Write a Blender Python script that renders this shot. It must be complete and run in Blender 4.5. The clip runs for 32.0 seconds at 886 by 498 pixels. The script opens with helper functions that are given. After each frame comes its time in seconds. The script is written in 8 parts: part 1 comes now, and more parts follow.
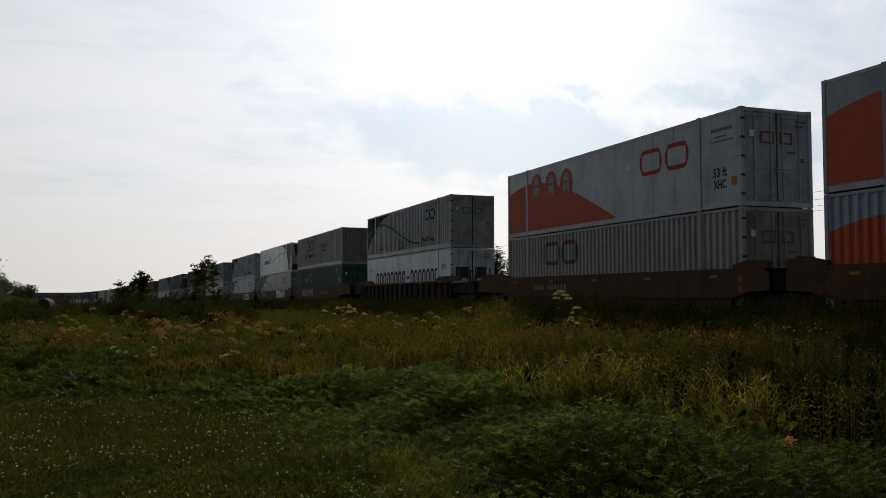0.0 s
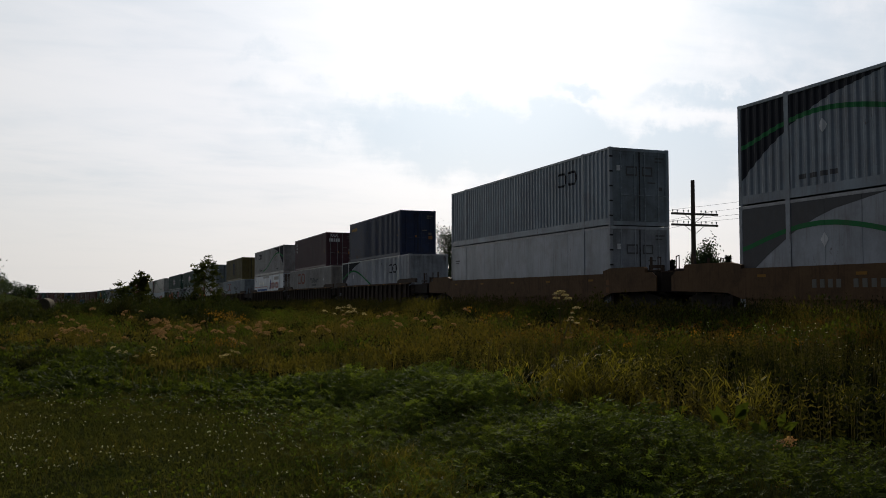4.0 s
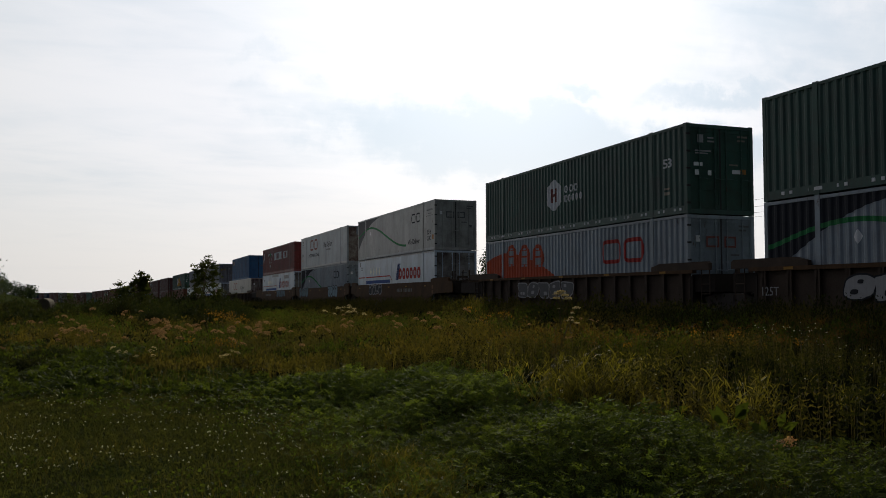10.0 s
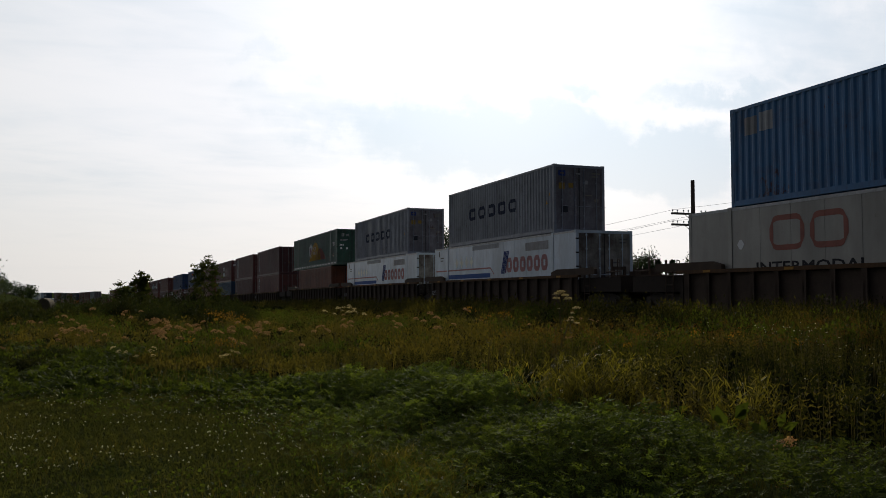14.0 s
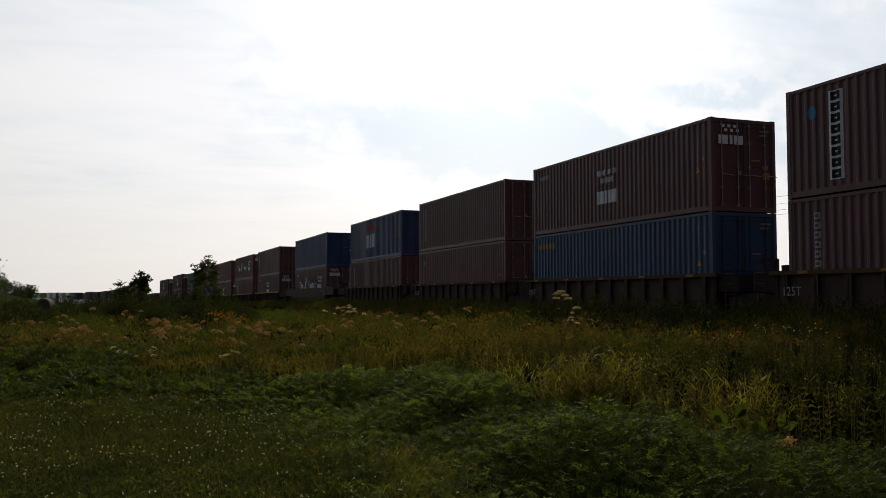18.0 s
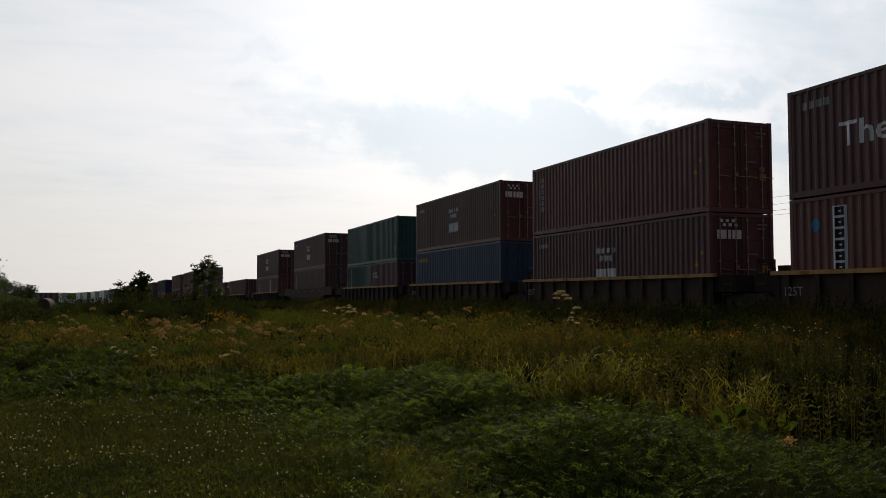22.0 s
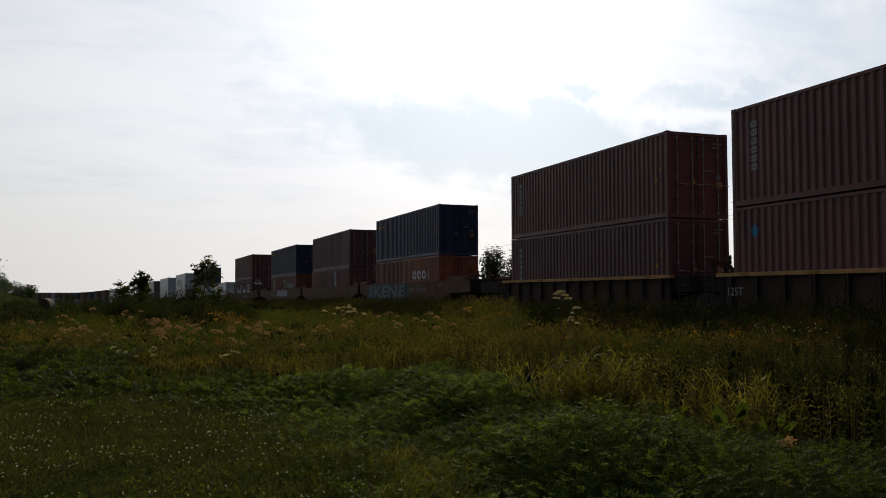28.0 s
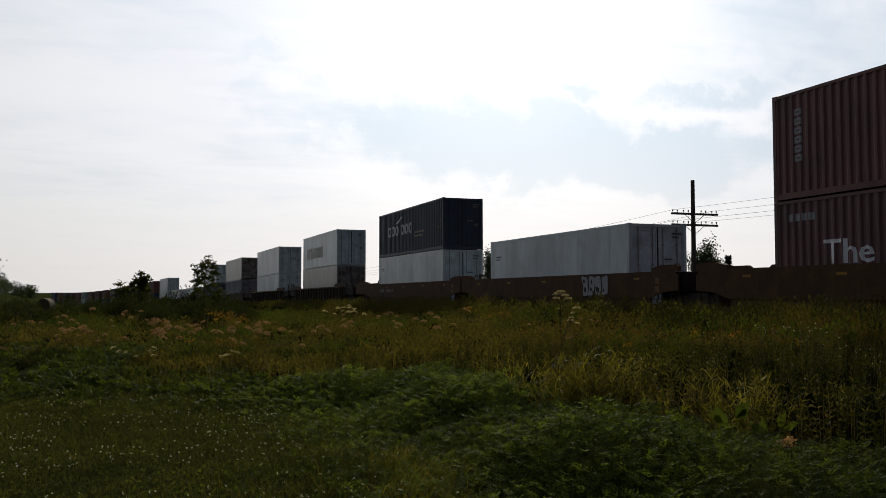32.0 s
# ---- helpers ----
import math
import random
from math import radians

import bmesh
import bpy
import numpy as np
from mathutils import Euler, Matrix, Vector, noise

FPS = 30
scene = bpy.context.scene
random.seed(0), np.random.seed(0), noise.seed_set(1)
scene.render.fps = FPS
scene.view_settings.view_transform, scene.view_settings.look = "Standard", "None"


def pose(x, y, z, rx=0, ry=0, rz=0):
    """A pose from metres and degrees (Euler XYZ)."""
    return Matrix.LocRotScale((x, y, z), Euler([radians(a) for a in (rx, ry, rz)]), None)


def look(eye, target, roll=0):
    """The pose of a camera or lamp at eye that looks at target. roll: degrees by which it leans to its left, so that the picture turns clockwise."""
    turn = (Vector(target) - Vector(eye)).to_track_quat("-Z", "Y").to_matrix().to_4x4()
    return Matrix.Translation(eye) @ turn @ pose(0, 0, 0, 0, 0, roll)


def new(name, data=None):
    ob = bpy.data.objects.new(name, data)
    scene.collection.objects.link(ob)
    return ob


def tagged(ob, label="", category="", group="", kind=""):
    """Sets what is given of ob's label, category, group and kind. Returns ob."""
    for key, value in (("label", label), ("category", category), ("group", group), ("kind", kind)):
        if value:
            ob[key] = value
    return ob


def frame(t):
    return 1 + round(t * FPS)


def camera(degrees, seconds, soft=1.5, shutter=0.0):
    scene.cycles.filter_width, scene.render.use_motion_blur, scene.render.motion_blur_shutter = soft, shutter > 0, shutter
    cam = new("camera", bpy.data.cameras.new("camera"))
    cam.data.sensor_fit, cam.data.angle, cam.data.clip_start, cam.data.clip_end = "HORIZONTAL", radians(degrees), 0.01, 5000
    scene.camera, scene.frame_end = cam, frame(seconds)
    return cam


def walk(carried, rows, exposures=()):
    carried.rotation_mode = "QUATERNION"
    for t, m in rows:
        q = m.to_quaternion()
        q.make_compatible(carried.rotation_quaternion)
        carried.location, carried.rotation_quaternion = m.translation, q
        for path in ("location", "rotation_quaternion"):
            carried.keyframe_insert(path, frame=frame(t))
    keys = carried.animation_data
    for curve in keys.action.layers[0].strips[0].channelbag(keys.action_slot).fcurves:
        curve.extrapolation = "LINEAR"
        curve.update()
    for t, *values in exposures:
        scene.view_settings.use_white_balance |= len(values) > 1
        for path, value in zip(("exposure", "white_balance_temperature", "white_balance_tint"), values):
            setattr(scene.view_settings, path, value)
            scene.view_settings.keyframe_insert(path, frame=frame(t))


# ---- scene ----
from math import sin, cos, pi, atan, atan2, sqrt, hypot

# ---------------- camera: it stands still ----------------
EYE = Vector((0.0, 0.0, 1.5))
YAW, PITCH = 0.33765, 0.0502149
AHEAD = Vector((sin(YAW) * cos(PITCH), cos(YAW) * cos(PITCH), sin(PITCH)))
cam = camera(54.1975, 32.0, soft=0.8)
STAND = look(EYE, EYE + AHEAD * 10)
walk(cam, [(0, STAND), (32.0, STAND)], exposures=[(0, -0.08, 6300, 10), (3.0, -0.06, 6300, 10), (9.0, 0.0, 6300, 10), (12.5, 0.0, 6300, 10), (14.0, 0.04, 6320, 10), (17.0, 0.08, 6430, 10), (19.0, 0.03, 6430, 10), (21.5, -0.02, 6430, 10), (25.0, -0.02, 6400, 10), (28.0, -0.03, 6270, 10), (32.0, 0.0, 6270, 10)])

# ---------------- sky, sun ----------------
SUN_AZ, SUN_EL = radians(23.0), radians(21.0)       # from +Y towards +X


def tree_of(owner):
    owner.use_nodes = True
    nt = owner.node_tree
    nt.nodes.clear()
    return nt


def node(nt, kind, inputs=None, operation="", use_clamp=False, interpolation_type=""):
    n = nt.nodes.new(kind)
    if operation:
        n.operation = operation
    if use_clamp:
        n.use_clamp = True
    if interpolation_type:
        n.interpolation_type = interpolation_type
    for k, v in (inputs or {}).items():
        if hasattr(v, "links") or hasattr(v, "is_output"):
            nt.links.new(v, n.inputs[k])
        else:
            n.inputs[k].default_value = v
    return n


def math_node(nt, op, a, b=0.0, c=0.0, clamp=False):
    return node(nt, "ShaderNodeMath", {0: a, 1: b, 2: c}, operation=op, use_clamp=clamp).outputs[0]


def mix_rgb(nt, fac, a, b, blend="MIX"):
    n = nt.nodes.new("ShaderNodeMix")
    n.data_type, n.blend_type = "RGBA", blend
    for k, v in ((0, fac), (6, a), (7, b)):
        if hasattr(v, "is_output"):
            nt.links.new(v, n.inputs[k])
        else:
            n.inputs[k].default_value = v if k == 0 else (*v[:3], 1.0)
    return n.outputs[2]


def build_world():
    w = bpy.data.worlds.new("hazy_sky")
    scene.world = w
    nt = tree_of(w)
    sky = nt.nodes.new("ShaderNodeTexSky")
    sky.sky_type, sky.sun_disc, sky.sun_elevation, sky.sun_rotation = "NISHITA", False, SUN_EL, SUN_AZ
    sky.air_density, sky.dust_density, sky.ozone_density = 1.2, 1.5, 1.0
    way = node(nt, "ShaderNodeTexCoord").outputs["Generated"]
    sun_dir = (sin(SUN_AZ) * cos(SUN_EL), cos(SUN_AZ) * cos(SUN_EL), sin(SUN_EL))
    near_sun = node(nt, "ShaderNodeVectorMath", {0: way, 1: sun_dir}, operation="DOT_PRODUCT").outputs["Value"]
    sep = node(nt, "ShaderNodeSeparateXYZ", {0: way})
    up = math_node(nt, "MAXIMUM", sep.outputs[2], 0.02)
    # a flat sheet of cloud: the direction is met with a level plane
    flat = node(nt, "ShaderNodeCombineXYZ", {0: math_node(nt, "DIVIDE", sep.outputs[0], math_node(nt, "ADD", up, 0.12)),
                                             1: math_node(nt, "DIVIDE", sep.outputs[1], math_node(nt, "ADD", up, 0.12)), 2: 0.0}).outputs[0]
    turned = node(nt, "ShaderNodeMapping", {0: flat, 1: (0.35, 0.2, 0.0), 2: (0, 0, radians(-35)), 3: (1.0, 1.9, 1.0)}).outputs[0]
    big = node(nt, "ShaderNodeTexNoise", {"Vector": turned, "Scale": 0.95, "Detail": 5.0, "Roughness": 0.52, "Distortion": 0.5}).outputs[0]
    fine = node(nt, "ShaderNodeTexNoise", {"Vector": turned, "Scale": 3.4, "Detail": 6.0, "Roughness": 0.55, "Distortion": 0.8}).outputs[0]
    lump = math_node(nt, "ADD", math_node(nt, "MULTIPLY", big, 0.7), math_node(nt, "MULTIPLY", fine, 0.3))
    # breaks in the cloud sheet, each with ragged edges: place in the sky, half width, half height
    ahead = (AHEAD.x, AHEAD.y, AHEAD.z)
    right = (cos(YAW), -sin(YAW), 0.0)
    above = (-sin(YAW) * sin(PITCH), -cos(YAW) * sin(PITCH), cos(PITCH))
    depth = math_node(nt, "MAXIMUM", node(nt, "ShaderNodeVectorMath", {0: way, 1: ahead}, operation="DOT_PRODUCT").outputs["Value"], 0.05)
    plane = node(nt, "ShaderNodeCombineXYZ", {0: math_node(nt, "DIVIDE", node(nt, "ShaderNodeVectorMath", {0: way, 1: right}, operation="DOT_PRODUCT").outputs["Value"], depth),
                                              1: math_node(nt, "DIVIDE", node(nt, "ShaderNodeVectorMath", {0: way, 1: above}, operation="DOT_PRODUCT").outputs["Value"], depth), 2: 0.0}).outputs[0]
    rag = node(nt, "ShaderNodeTexNoise", {"Vector": plane, "Scale": 9.0, "Detail": 6.0, "Roughness": 0.62}).outputs["Color"]
    rag = node(nt, "ShaderNodeVectorMath", {0: rag, 1: (0.5, 0.5, 0.5)}, operation="SUBTRACT").outputs[0]
    plane = node(nt, "ShaderNodeVectorMath", {0: node(nt, "ShaderNodeVectorMath", {0: rag, "Scale": 0.16}, operation="SCALE").outputs[0], 1: plane}, operation="ADD").outputs[0]
    breaks = None
    for bx, by, rx, ry, deep in ((-0.172, 0.165, 0.075, 0.026, 0.34), (-0.094, 0.145, 0.095, 0.030, 0.58), (0.010, 0.130, 0.115, 0.045, 1.05), (0.110, 0.120, 0.115, 0.042, 1.35), (0.210, 0.104, 0.130, 0.036, 1.30), (0.148, 0.185, 0.049, 0.012, 0.60), (0.317, 0.172, 0.075, 0.014, 0.50), (0.402, 0.108, 0.117, 0.025, 0.65), (0.422, 0.249, 0.157, 0.052, 0.52), (-0.499, 0.229, 0.059, 0.085, 0.06), (-0.381, 0.157, 0.183, 0.052, 0.08), (-0.283, 0.092, 0.248, 0.049, 0.10), (-0.205, 0.230, 0.033, 0.010, 0.20), (0.467, 0.148, 0.046, 0.010, 0.40), (0.148, 0.131, 0.039, 0.008, 0.40)):
        off = node(nt, "ShaderNodeVectorMath", {0: plane, 1: (bx, by, 0.0)}, operation="SUBTRACT").outputs[0]
        off = node(nt, "ShaderNodeVectorMath", {0: off, 1: (1 / rx, 1 / ry, 0.0)}, operation="MULTIPLY").outputs[0]
        far = node(nt, "ShaderNodeVectorMath", {0: off}, operation="LENGTH").outputs["Value"]
        one = node(nt, "ShaderNodeMapRange", {0: far, 1: 0.1, 2: 1.6, 3: deep, 4: 0.0}, interpolation_type="SMOOTHSTEP").outputs[0]
        breaks = one if breaks is None else math_node(nt, "MAXIMUM", breaks, one)
    cover = node(nt, "ShaderNodeMapRange", {0: math_node(nt, "SUBTRACT", math_node(nt, "ADD", math_node(nt, "MULTIPLY", lump, 0.62), 0.29), math_node(nt, "MULTIPLY", breaks, 0.40)), 1: 0.32, 2: 0.66, 3: 0.0, 4: 1.0}, interpolation_type="SMOOTHSTEP").outputs[0]
    # haze scatters forward: bright round the sun, dim and bluer on the far side of the sky
    ramp = nt.nodes.new("ShaderNodeValToRGB")
    nt.links.new(node(nt, "ShaderNodeMapRange", {0: near_sun, 1: -1.0, 2: 1.0, 3: 0.0, 4: 1.0}).outputs[0], ramp.inputs[0])
    el = ramp.color_ramp.elements
    el[0].position, el[0].color = 0.0, (0.030, 0.036, 0.050, 1)
    el[1].position, el[1].color = 1.0, (1.10, 1.08, 1.075, 1)
    for at, c in ((0.20, (0.041, 0.048, 0.067)), (0.34, (0.088, 0.096, 0.126)), (0.50, (0.098, 0.106, 0.137)), (0.63, (0.127, 0.134, 0.160)), (0.75, (0.246, 0.253, 0.262)), (0.82, (0.417, 0.417, 0.416)), (0.87, (0.655, 0.638, 0.618)), (0.93, (0.752, 0.741, 0.733)), (0.97, (0.825, 0.82, 0.832)), (0.988, (0.92, 0.92, 0.93))):
        e = el.new(at)
        e.color = (*c, 1)
    thin = mix_rgb(nt, 1.0, ramp.outputs[0], (0.752, 0.845, 0.918), "MULTIPLY")
    dense = mix_rgb(nt, 1.0, ramp.outputs[0], (1.06, 1.06, 1.065), "MULTIPLY")
    veil = mix_rgb(nt, cover, thin, dense)
    low = node(nt, "ShaderNodeMapRange", {0: sep.outputs[2], 1: 0.0, 2: 0.20, 3: 1.0, 4: 0.0}, interpolation_type="SMOOTHSTEP").outputs[0]
    level = mix_rgb(nt, 1.0, ramp.outputs[0], (0.965, 0.950, 0.922), "MULTIPLY")
    veil = mix_rgb(nt, math_node(nt, "MULTIPLY", low, 0.85), veil, level)
    clear = node(nt, "ShaderNodeVectorMath", {0: sky.outputs[0], "Scale": 0.004}, operation="SCALE").outputs[0]
    total = node(nt, "ShaderNodeVectorMath", {0: veil, 1: clear}, operation="ADD").outputs[0]
    under = math_node(nt, "GREATER_THAN", sep.outputs[2], -0.01)
    total = mix_rgb(nt, under, (0.05, 0.06, 0.035), total)
    bg = node(nt, "ShaderNodeBackground", {0: total, 1: 1.0})
    out = nt.nodes.new("ShaderNodeOutputWorld")
    nt.links.new(bg.outputs[0], out.inputs[0])


build_world()
sun_data = bpy.data.lights.new("sun", "SUN")
sun_data.energy, sun_data.angle, sun_data.color = 2.6, radians(1.5), (1.0, 0.895, 0.70)
sun = new("sun", sun_data)
sun.matrix_world = look((sin(SUN_AZ) * 50, cos(SUN_AZ) * 50, 60), (0, 0, 60 - 50 * math.tan(SUN_EL)))

# ---------------- materials ----------------
MATS = {}


def surface(name, rgb, rough=0.6, metal=0.0, vary=0.18, scale=3.0, grime=0.0, grime_rgb=(0.05, 0.035, 0.025), bump=0.0, spec=0.4, per_object=0.0, streaks=0.0, rust=0.0, grime_from=0.48, rust_from=0.615):
    """A painted or raw hard surface: its colour broken by noise at two scales, dirt and rust in patches and runs."""
    if name in MATS:
        return MATS[name]
    m = bpy.data.materials.new(name)
    MATS[name] = m
    nt = tree_of(m)
    co = node(nt, "ShaderNodeTexCoord").outputs["Object"]
    n1 = node(nt, "ShaderNodeTexNoise", {"Vector": co, "Scale": scale, "Detail": 6.0, "Roughness": 0.6}).outputs[0]
    n2 = node(nt, "ShaderNodeTexNoise", {"Vector": co, "Scale": scale * 11, "Detail": 3.0}).outputs[0]
    both = math_node(nt, "ADD", math_node(nt, "MULTIPLY", n1, 0.7), math_node(nt, "MULTIPLY", n2, 0.3))
    lo = tuple(c * (1 - vary) for c in rgb)
    hi = tuple(min(1, c * (1 + vary)) for c in rgb)
    f = node(nt, "ShaderNodeMapRange", {0: both, 1: 0.3, 2: 0.7, 3: 0.0, 4: 1.0}).outputs[0]
    col = mix_rgb(nt, f, lo, hi)
    if per_object:
        rnd = node(nt, "ShaderNodeObjectInfo").outputs["Random"]
        col = mix_rgb(nt, math_node(nt, "MULTIPLY", rnd, per_object), col, tuple(c * 0.35 for c in rgb))
    if grime:
        g = node(nt, "ShaderNodeTexNoise", {"Vector": co, "Scale": 1.3, "Detail": 8.0, "Roughness": 0.7, "Distortion": 0.4}).outputs[0]
        g = node(nt, "ShaderNodeMapRange", {0: g, 1: grime_from, 2: grime_from + 0.27, 3: 0.0, 4: grime}).outputs[0]
        col = mix_rgb(nt, g, col, grime_rgb)
    if streaks:
        s = node(nt, "ShaderNodeMapping", {0: co, 3: (6.0, 6.0, 0.45)}).outputs[0]
        g = node(nt, "ShaderNodeTexNoise", {"Vector": s, "Scale": 1.6, "Detail": 5.0, "Roughness": 0.65}).outputs[0]
        g = node(nt, "ShaderNodeMapRange", {0: g, 1: 0.52, 2: 0.78, 3: 0.0, 4: streaks}).outputs[0]
        col = mix_rgb(nt, g, col, grime_rgb)
    if rust:
        # scratched spots that have run downwards, each object its own
        shift = node(nt, "ShaderNodeCombineXYZ", {0: 0.0, 1: math_node(nt, "MULTIPLY", node(nt, "ShaderNodeObjectInfo").outputs["Random"], 91.0), 2: 0.0}).outputs[0]
        s = node(nt, "ShaderNodeVectorMath", {0: co, 1: shift}, operation="ADD").outputs[0]
        r1 = node(nt, "ShaderNodeTexNoise", {"Vector": node(nt, "ShaderNodeMapping", {0: s, 3: (4.0, 4.0, 1.6)}).outputs[0], "Scale": 1.7, "Detail": 6.0, "Roughness": 0.7}).outputs[0]
        r2 = node(nt, "ShaderNodeTexNoise", {"Vector": s, "Scale": 0.55, "Detail": 3.0}).outputs[0]
        r = math_node(nt, "ADD", math_node(nt, "MULTIPLY", r1, 0.6), math_node(nt, "MULTIPLY", r2, 0.4))
        r = node(nt, "ShaderNodeMapRange", {0: r, 1: rust_from, 2: rust_from + 0.04, 3: 0.0, 4: rust}).outputs[0]
        col = mix_rgb(nt, r, col, (0.085, 0.038, 0.02))
        # large faded panels
        big = node(nt, "ShaderNodeTexNoise", {"Vector": node(nt, "ShaderNodeMapping", {0: s, 3: (1.0, 1.0, 0.35)}).outputs[0], "Scale": 0.8, "Detail": 4.0, "Roughness": 0.6}).outputs[0]
        big = node(nt, "ShaderNodeMapRange", {0: big, 1: 0.35, 2: 0.68, 3: 0.80, 4: 1.18}).outputs[0]
        col = node(nt, "ShaderNodeVectorMath", {0: col, "Scale": big}, operation="SCALE").outputs[0]
    b = node(nt, "ShaderNodeBsdfPrincipled", {"Base Color": col, "Metallic": metal, "Roughness": rough, "Specular IOR Level": spec})
    nt.links.new(math_node(nt, "ADD", rough - 0.08, math_node(nt, "MULTIPLY", n1, 0.16)), b.inputs["Roughness"])
    if bump:
        bn = node(nt, "ShaderNodeBump", {"Strength": bump, "Distance": 0.02, "Height": both})
        nt.links.new(bn.outputs[0], b.inputs["Normal"])
    o = nt.nodes.new("ShaderNodeOutputMaterial")
    nt.links.new(b.outputs[0], o.inputs[0])
    return m


def leafy(name, rgb, rgb2, pass_light=0.45, rough=0.55, gloss=0.25):
    """Leaves and blades: each one has its own tone, and light comes through them."""
    if name in MATS:
        return MATS[name]
    m = bpy.data.materials.new(name)
    MATS[name] = m
    nt = tree_of(m)
    rnd = node(nt, "ShaderNodeNewGeometry").outputs["Random Per Island"]
    co = node(nt, "ShaderNodeTexCoord").outputs["Object"]
    patch = node(nt, "ShaderNodeTexNoise", {"Vector": co, "Scale": 1.1, "Detail": 4.0}).outputs[0]
    patch = node(nt, "ShaderNodeMapRange", {0: patch, 1: 0.32, 2: 0.68, 3: 0.0, 4: 1.0}).outputs[0]
    f = math_node(nt, "ADD", math_node(nt, "MULTIPLY", rnd, 0.5), math_node(nt, "MULTIPLY", patch, 0.5), clamp=True)
    col = mix_rgb(nt, f, rgb, rgb2)
    b = node(nt, "ShaderNodeBsdfPrincipled", {"Base Color": col, "Roughness": rough, "Specular IOR Level": gloss})
    warm = node(nt, "ShaderNodeVectorMath", {0: col, 1: (1.25, 1.2, 0.55)}, operation="MULTIPLY").outputs[0]
    tr = node(nt, "ShaderNodeBsdfTranslucent", {0: warm})
    mx = node(nt, "ShaderNodeMixShader", {0: pass_light, 1: b.outputs[0], 2: tr.outputs[0]})
    o = nt.nodes.new("ShaderNodeOutputMaterial")
    nt.links.new(mx.outputs[0], o.inputs[0])
    return m


def soil_material():
    m = bpy.data.materials.new("field_soil")
    nt = tree_of(m)
    co = node(nt, "ShaderNodeTexCoord").outputs["Object"]
    n1 = node(nt, "ShaderNodeTexNoise", {"Vector": co, "Scale": 0.35, "Detail": 8.0, "Roughness": 0.65}).outputs[0]
    n2 = node(nt, "ShaderNodeTexNoise", {"Vector": co, "Scale": 14.0, "Detail": 5.0}).outputs[0]
    f = math_node(nt, "ADD", math_node(nt, "MULTIPLY", n1, 0.6), math_node(nt, "MULTIPLY", n2, 0.45), clamp=True)
    col = mix_rgb(nt, node(nt, "ShaderNodeMapRange", {0: f, 1: 0.35, 2: 0.7, 3: 0.0, 4: 1.0}).outputs[0], (0.016, 0.026, 0.008), (0.042, 0.048, 0.016))
    dry = node(nt, "ShaderNodeTexNoise", {"Vector": co, "Scale": 0.9, "Detail": 5.0}).outputs[0]
    col = mix_rgb(nt, node(nt, "ShaderNodeMapRange", {0: dry, 1: 0.55, 2: 0.75, 3: 0.0, 4: 0.6}).outputs[0], col, (0.055, 0.043, 0.020))
    b = node(nt, "ShaderNodeBsdfPrincipled", {"Base Color": col, "Roughness": 1.0, "Specular IOR Level": 0.0})
    bn = node(nt, "ShaderNodeBump", {"Strength": 0.8, "Distance": 0.05, "Height": f})
    nt.links.new(bn.outputs[0], b.inputs["Normal"])
    o = nt.nodes.new("ShaderNodeOutputMaterial")
    nt.links.new(b.outputs[0], o.inputs[0])
    return m


# ---------------- mesh helpers ----------------
class Build:
    """Collects corners and faces for one mesh."""

    def __init__(self):
        self.v, self.f = [], []

    def box(self, x0, y0, z0, x1, y1, z1):
        n = len(self.v)
        self.v += [(x0, y0, z0), (x1, y0, z0), (x1, y1, z0), (x0, y1, z0), (x0, y0, z1), (x1, y0, z1), (x1, y1, z1), (x0, y1, z1)]
        self.f += [tuple(n + i for i in q) for q in ((0, 3, 2, 1), (4, 5, 6, 7), (0, 1, 5, 4), (1, 2, 6, 5), (2, 3, 7, 6), (3, 0, 4, 7))]
        return self

    def bar(self, a, b, r, sides=6):
        """A round bar from a to b."""
        a, b = Vector(a), Vector(b)
        d = (b - a).normalized()
        s = d.orthogonal().normalized()
        t = d.cross(s)
        n = len(self.v)
        for p in (a, b):
            for i in range(sides):
                w = 2 * pi * i / sides
                self.v.append(tuple(p + s * (r * cos(w)) + t * (r * sin(w))))
        for i in range(sides):
            j = (i + 1) % sides
            self.f.append((n + i, n + j, n + sides + j, n + sides + i))
        self.f += [tuple(n + i for i in reversed(range(sides))), tuple(n + sides + i for i in range(sides))]
        return self

    def path(self, points, r, sides=6):
        for a, b in zip(points, points[1:]):
            self.bar(a, b, r, sides)
        return self

    def prism(self, outline, axis, lo, hi):
        """An outline of (p, q) pushed along an axis: 0 x, 1 y, 2 z."""
        n, k = len(self.v), len(outline)
        for h in (lo, hi):
            for p, q in outline:
                self.v.append((h, p, q) if axis == 0 else (p, h, q) if axis == 1 else (p, q, h))
        for i in range(k):
            j = (i + 1) % k
            self.f.append((n + i, n + j, n + k + j, n + k + i))
        self.f += [tuple(n + i for i in reversed(range(k))), tuple(n + k + i for i in range(k))]
        return self

    def mesh(self, name):
        me = bpy.data.meshes.new(name)
        me.from_pydata(self.v, [], self.f)
        bm = bmesh.new()
        bm.from_mesh(me)
        bmesh.ops.recalc_face_normals(bm, faces=bm.faces)
        bm.to_mesh(me)
        bm.free()
        me.materials.append(None)
        return me


def put(name, me, mat, parent=None, label="", m=None):
    ob = new(name, me)
    if not me.materials:
        me.materials.append(None)
    ob.material_slots[0].link = "OBJECT"
    ob.material_slots[0].material = mat
    if parent is not None:
        ob.parent = parent
    if m is not None:
        ob.matrix_basis = m
    if label:
        ob["label"] = label
    return ob


SHARED = {}


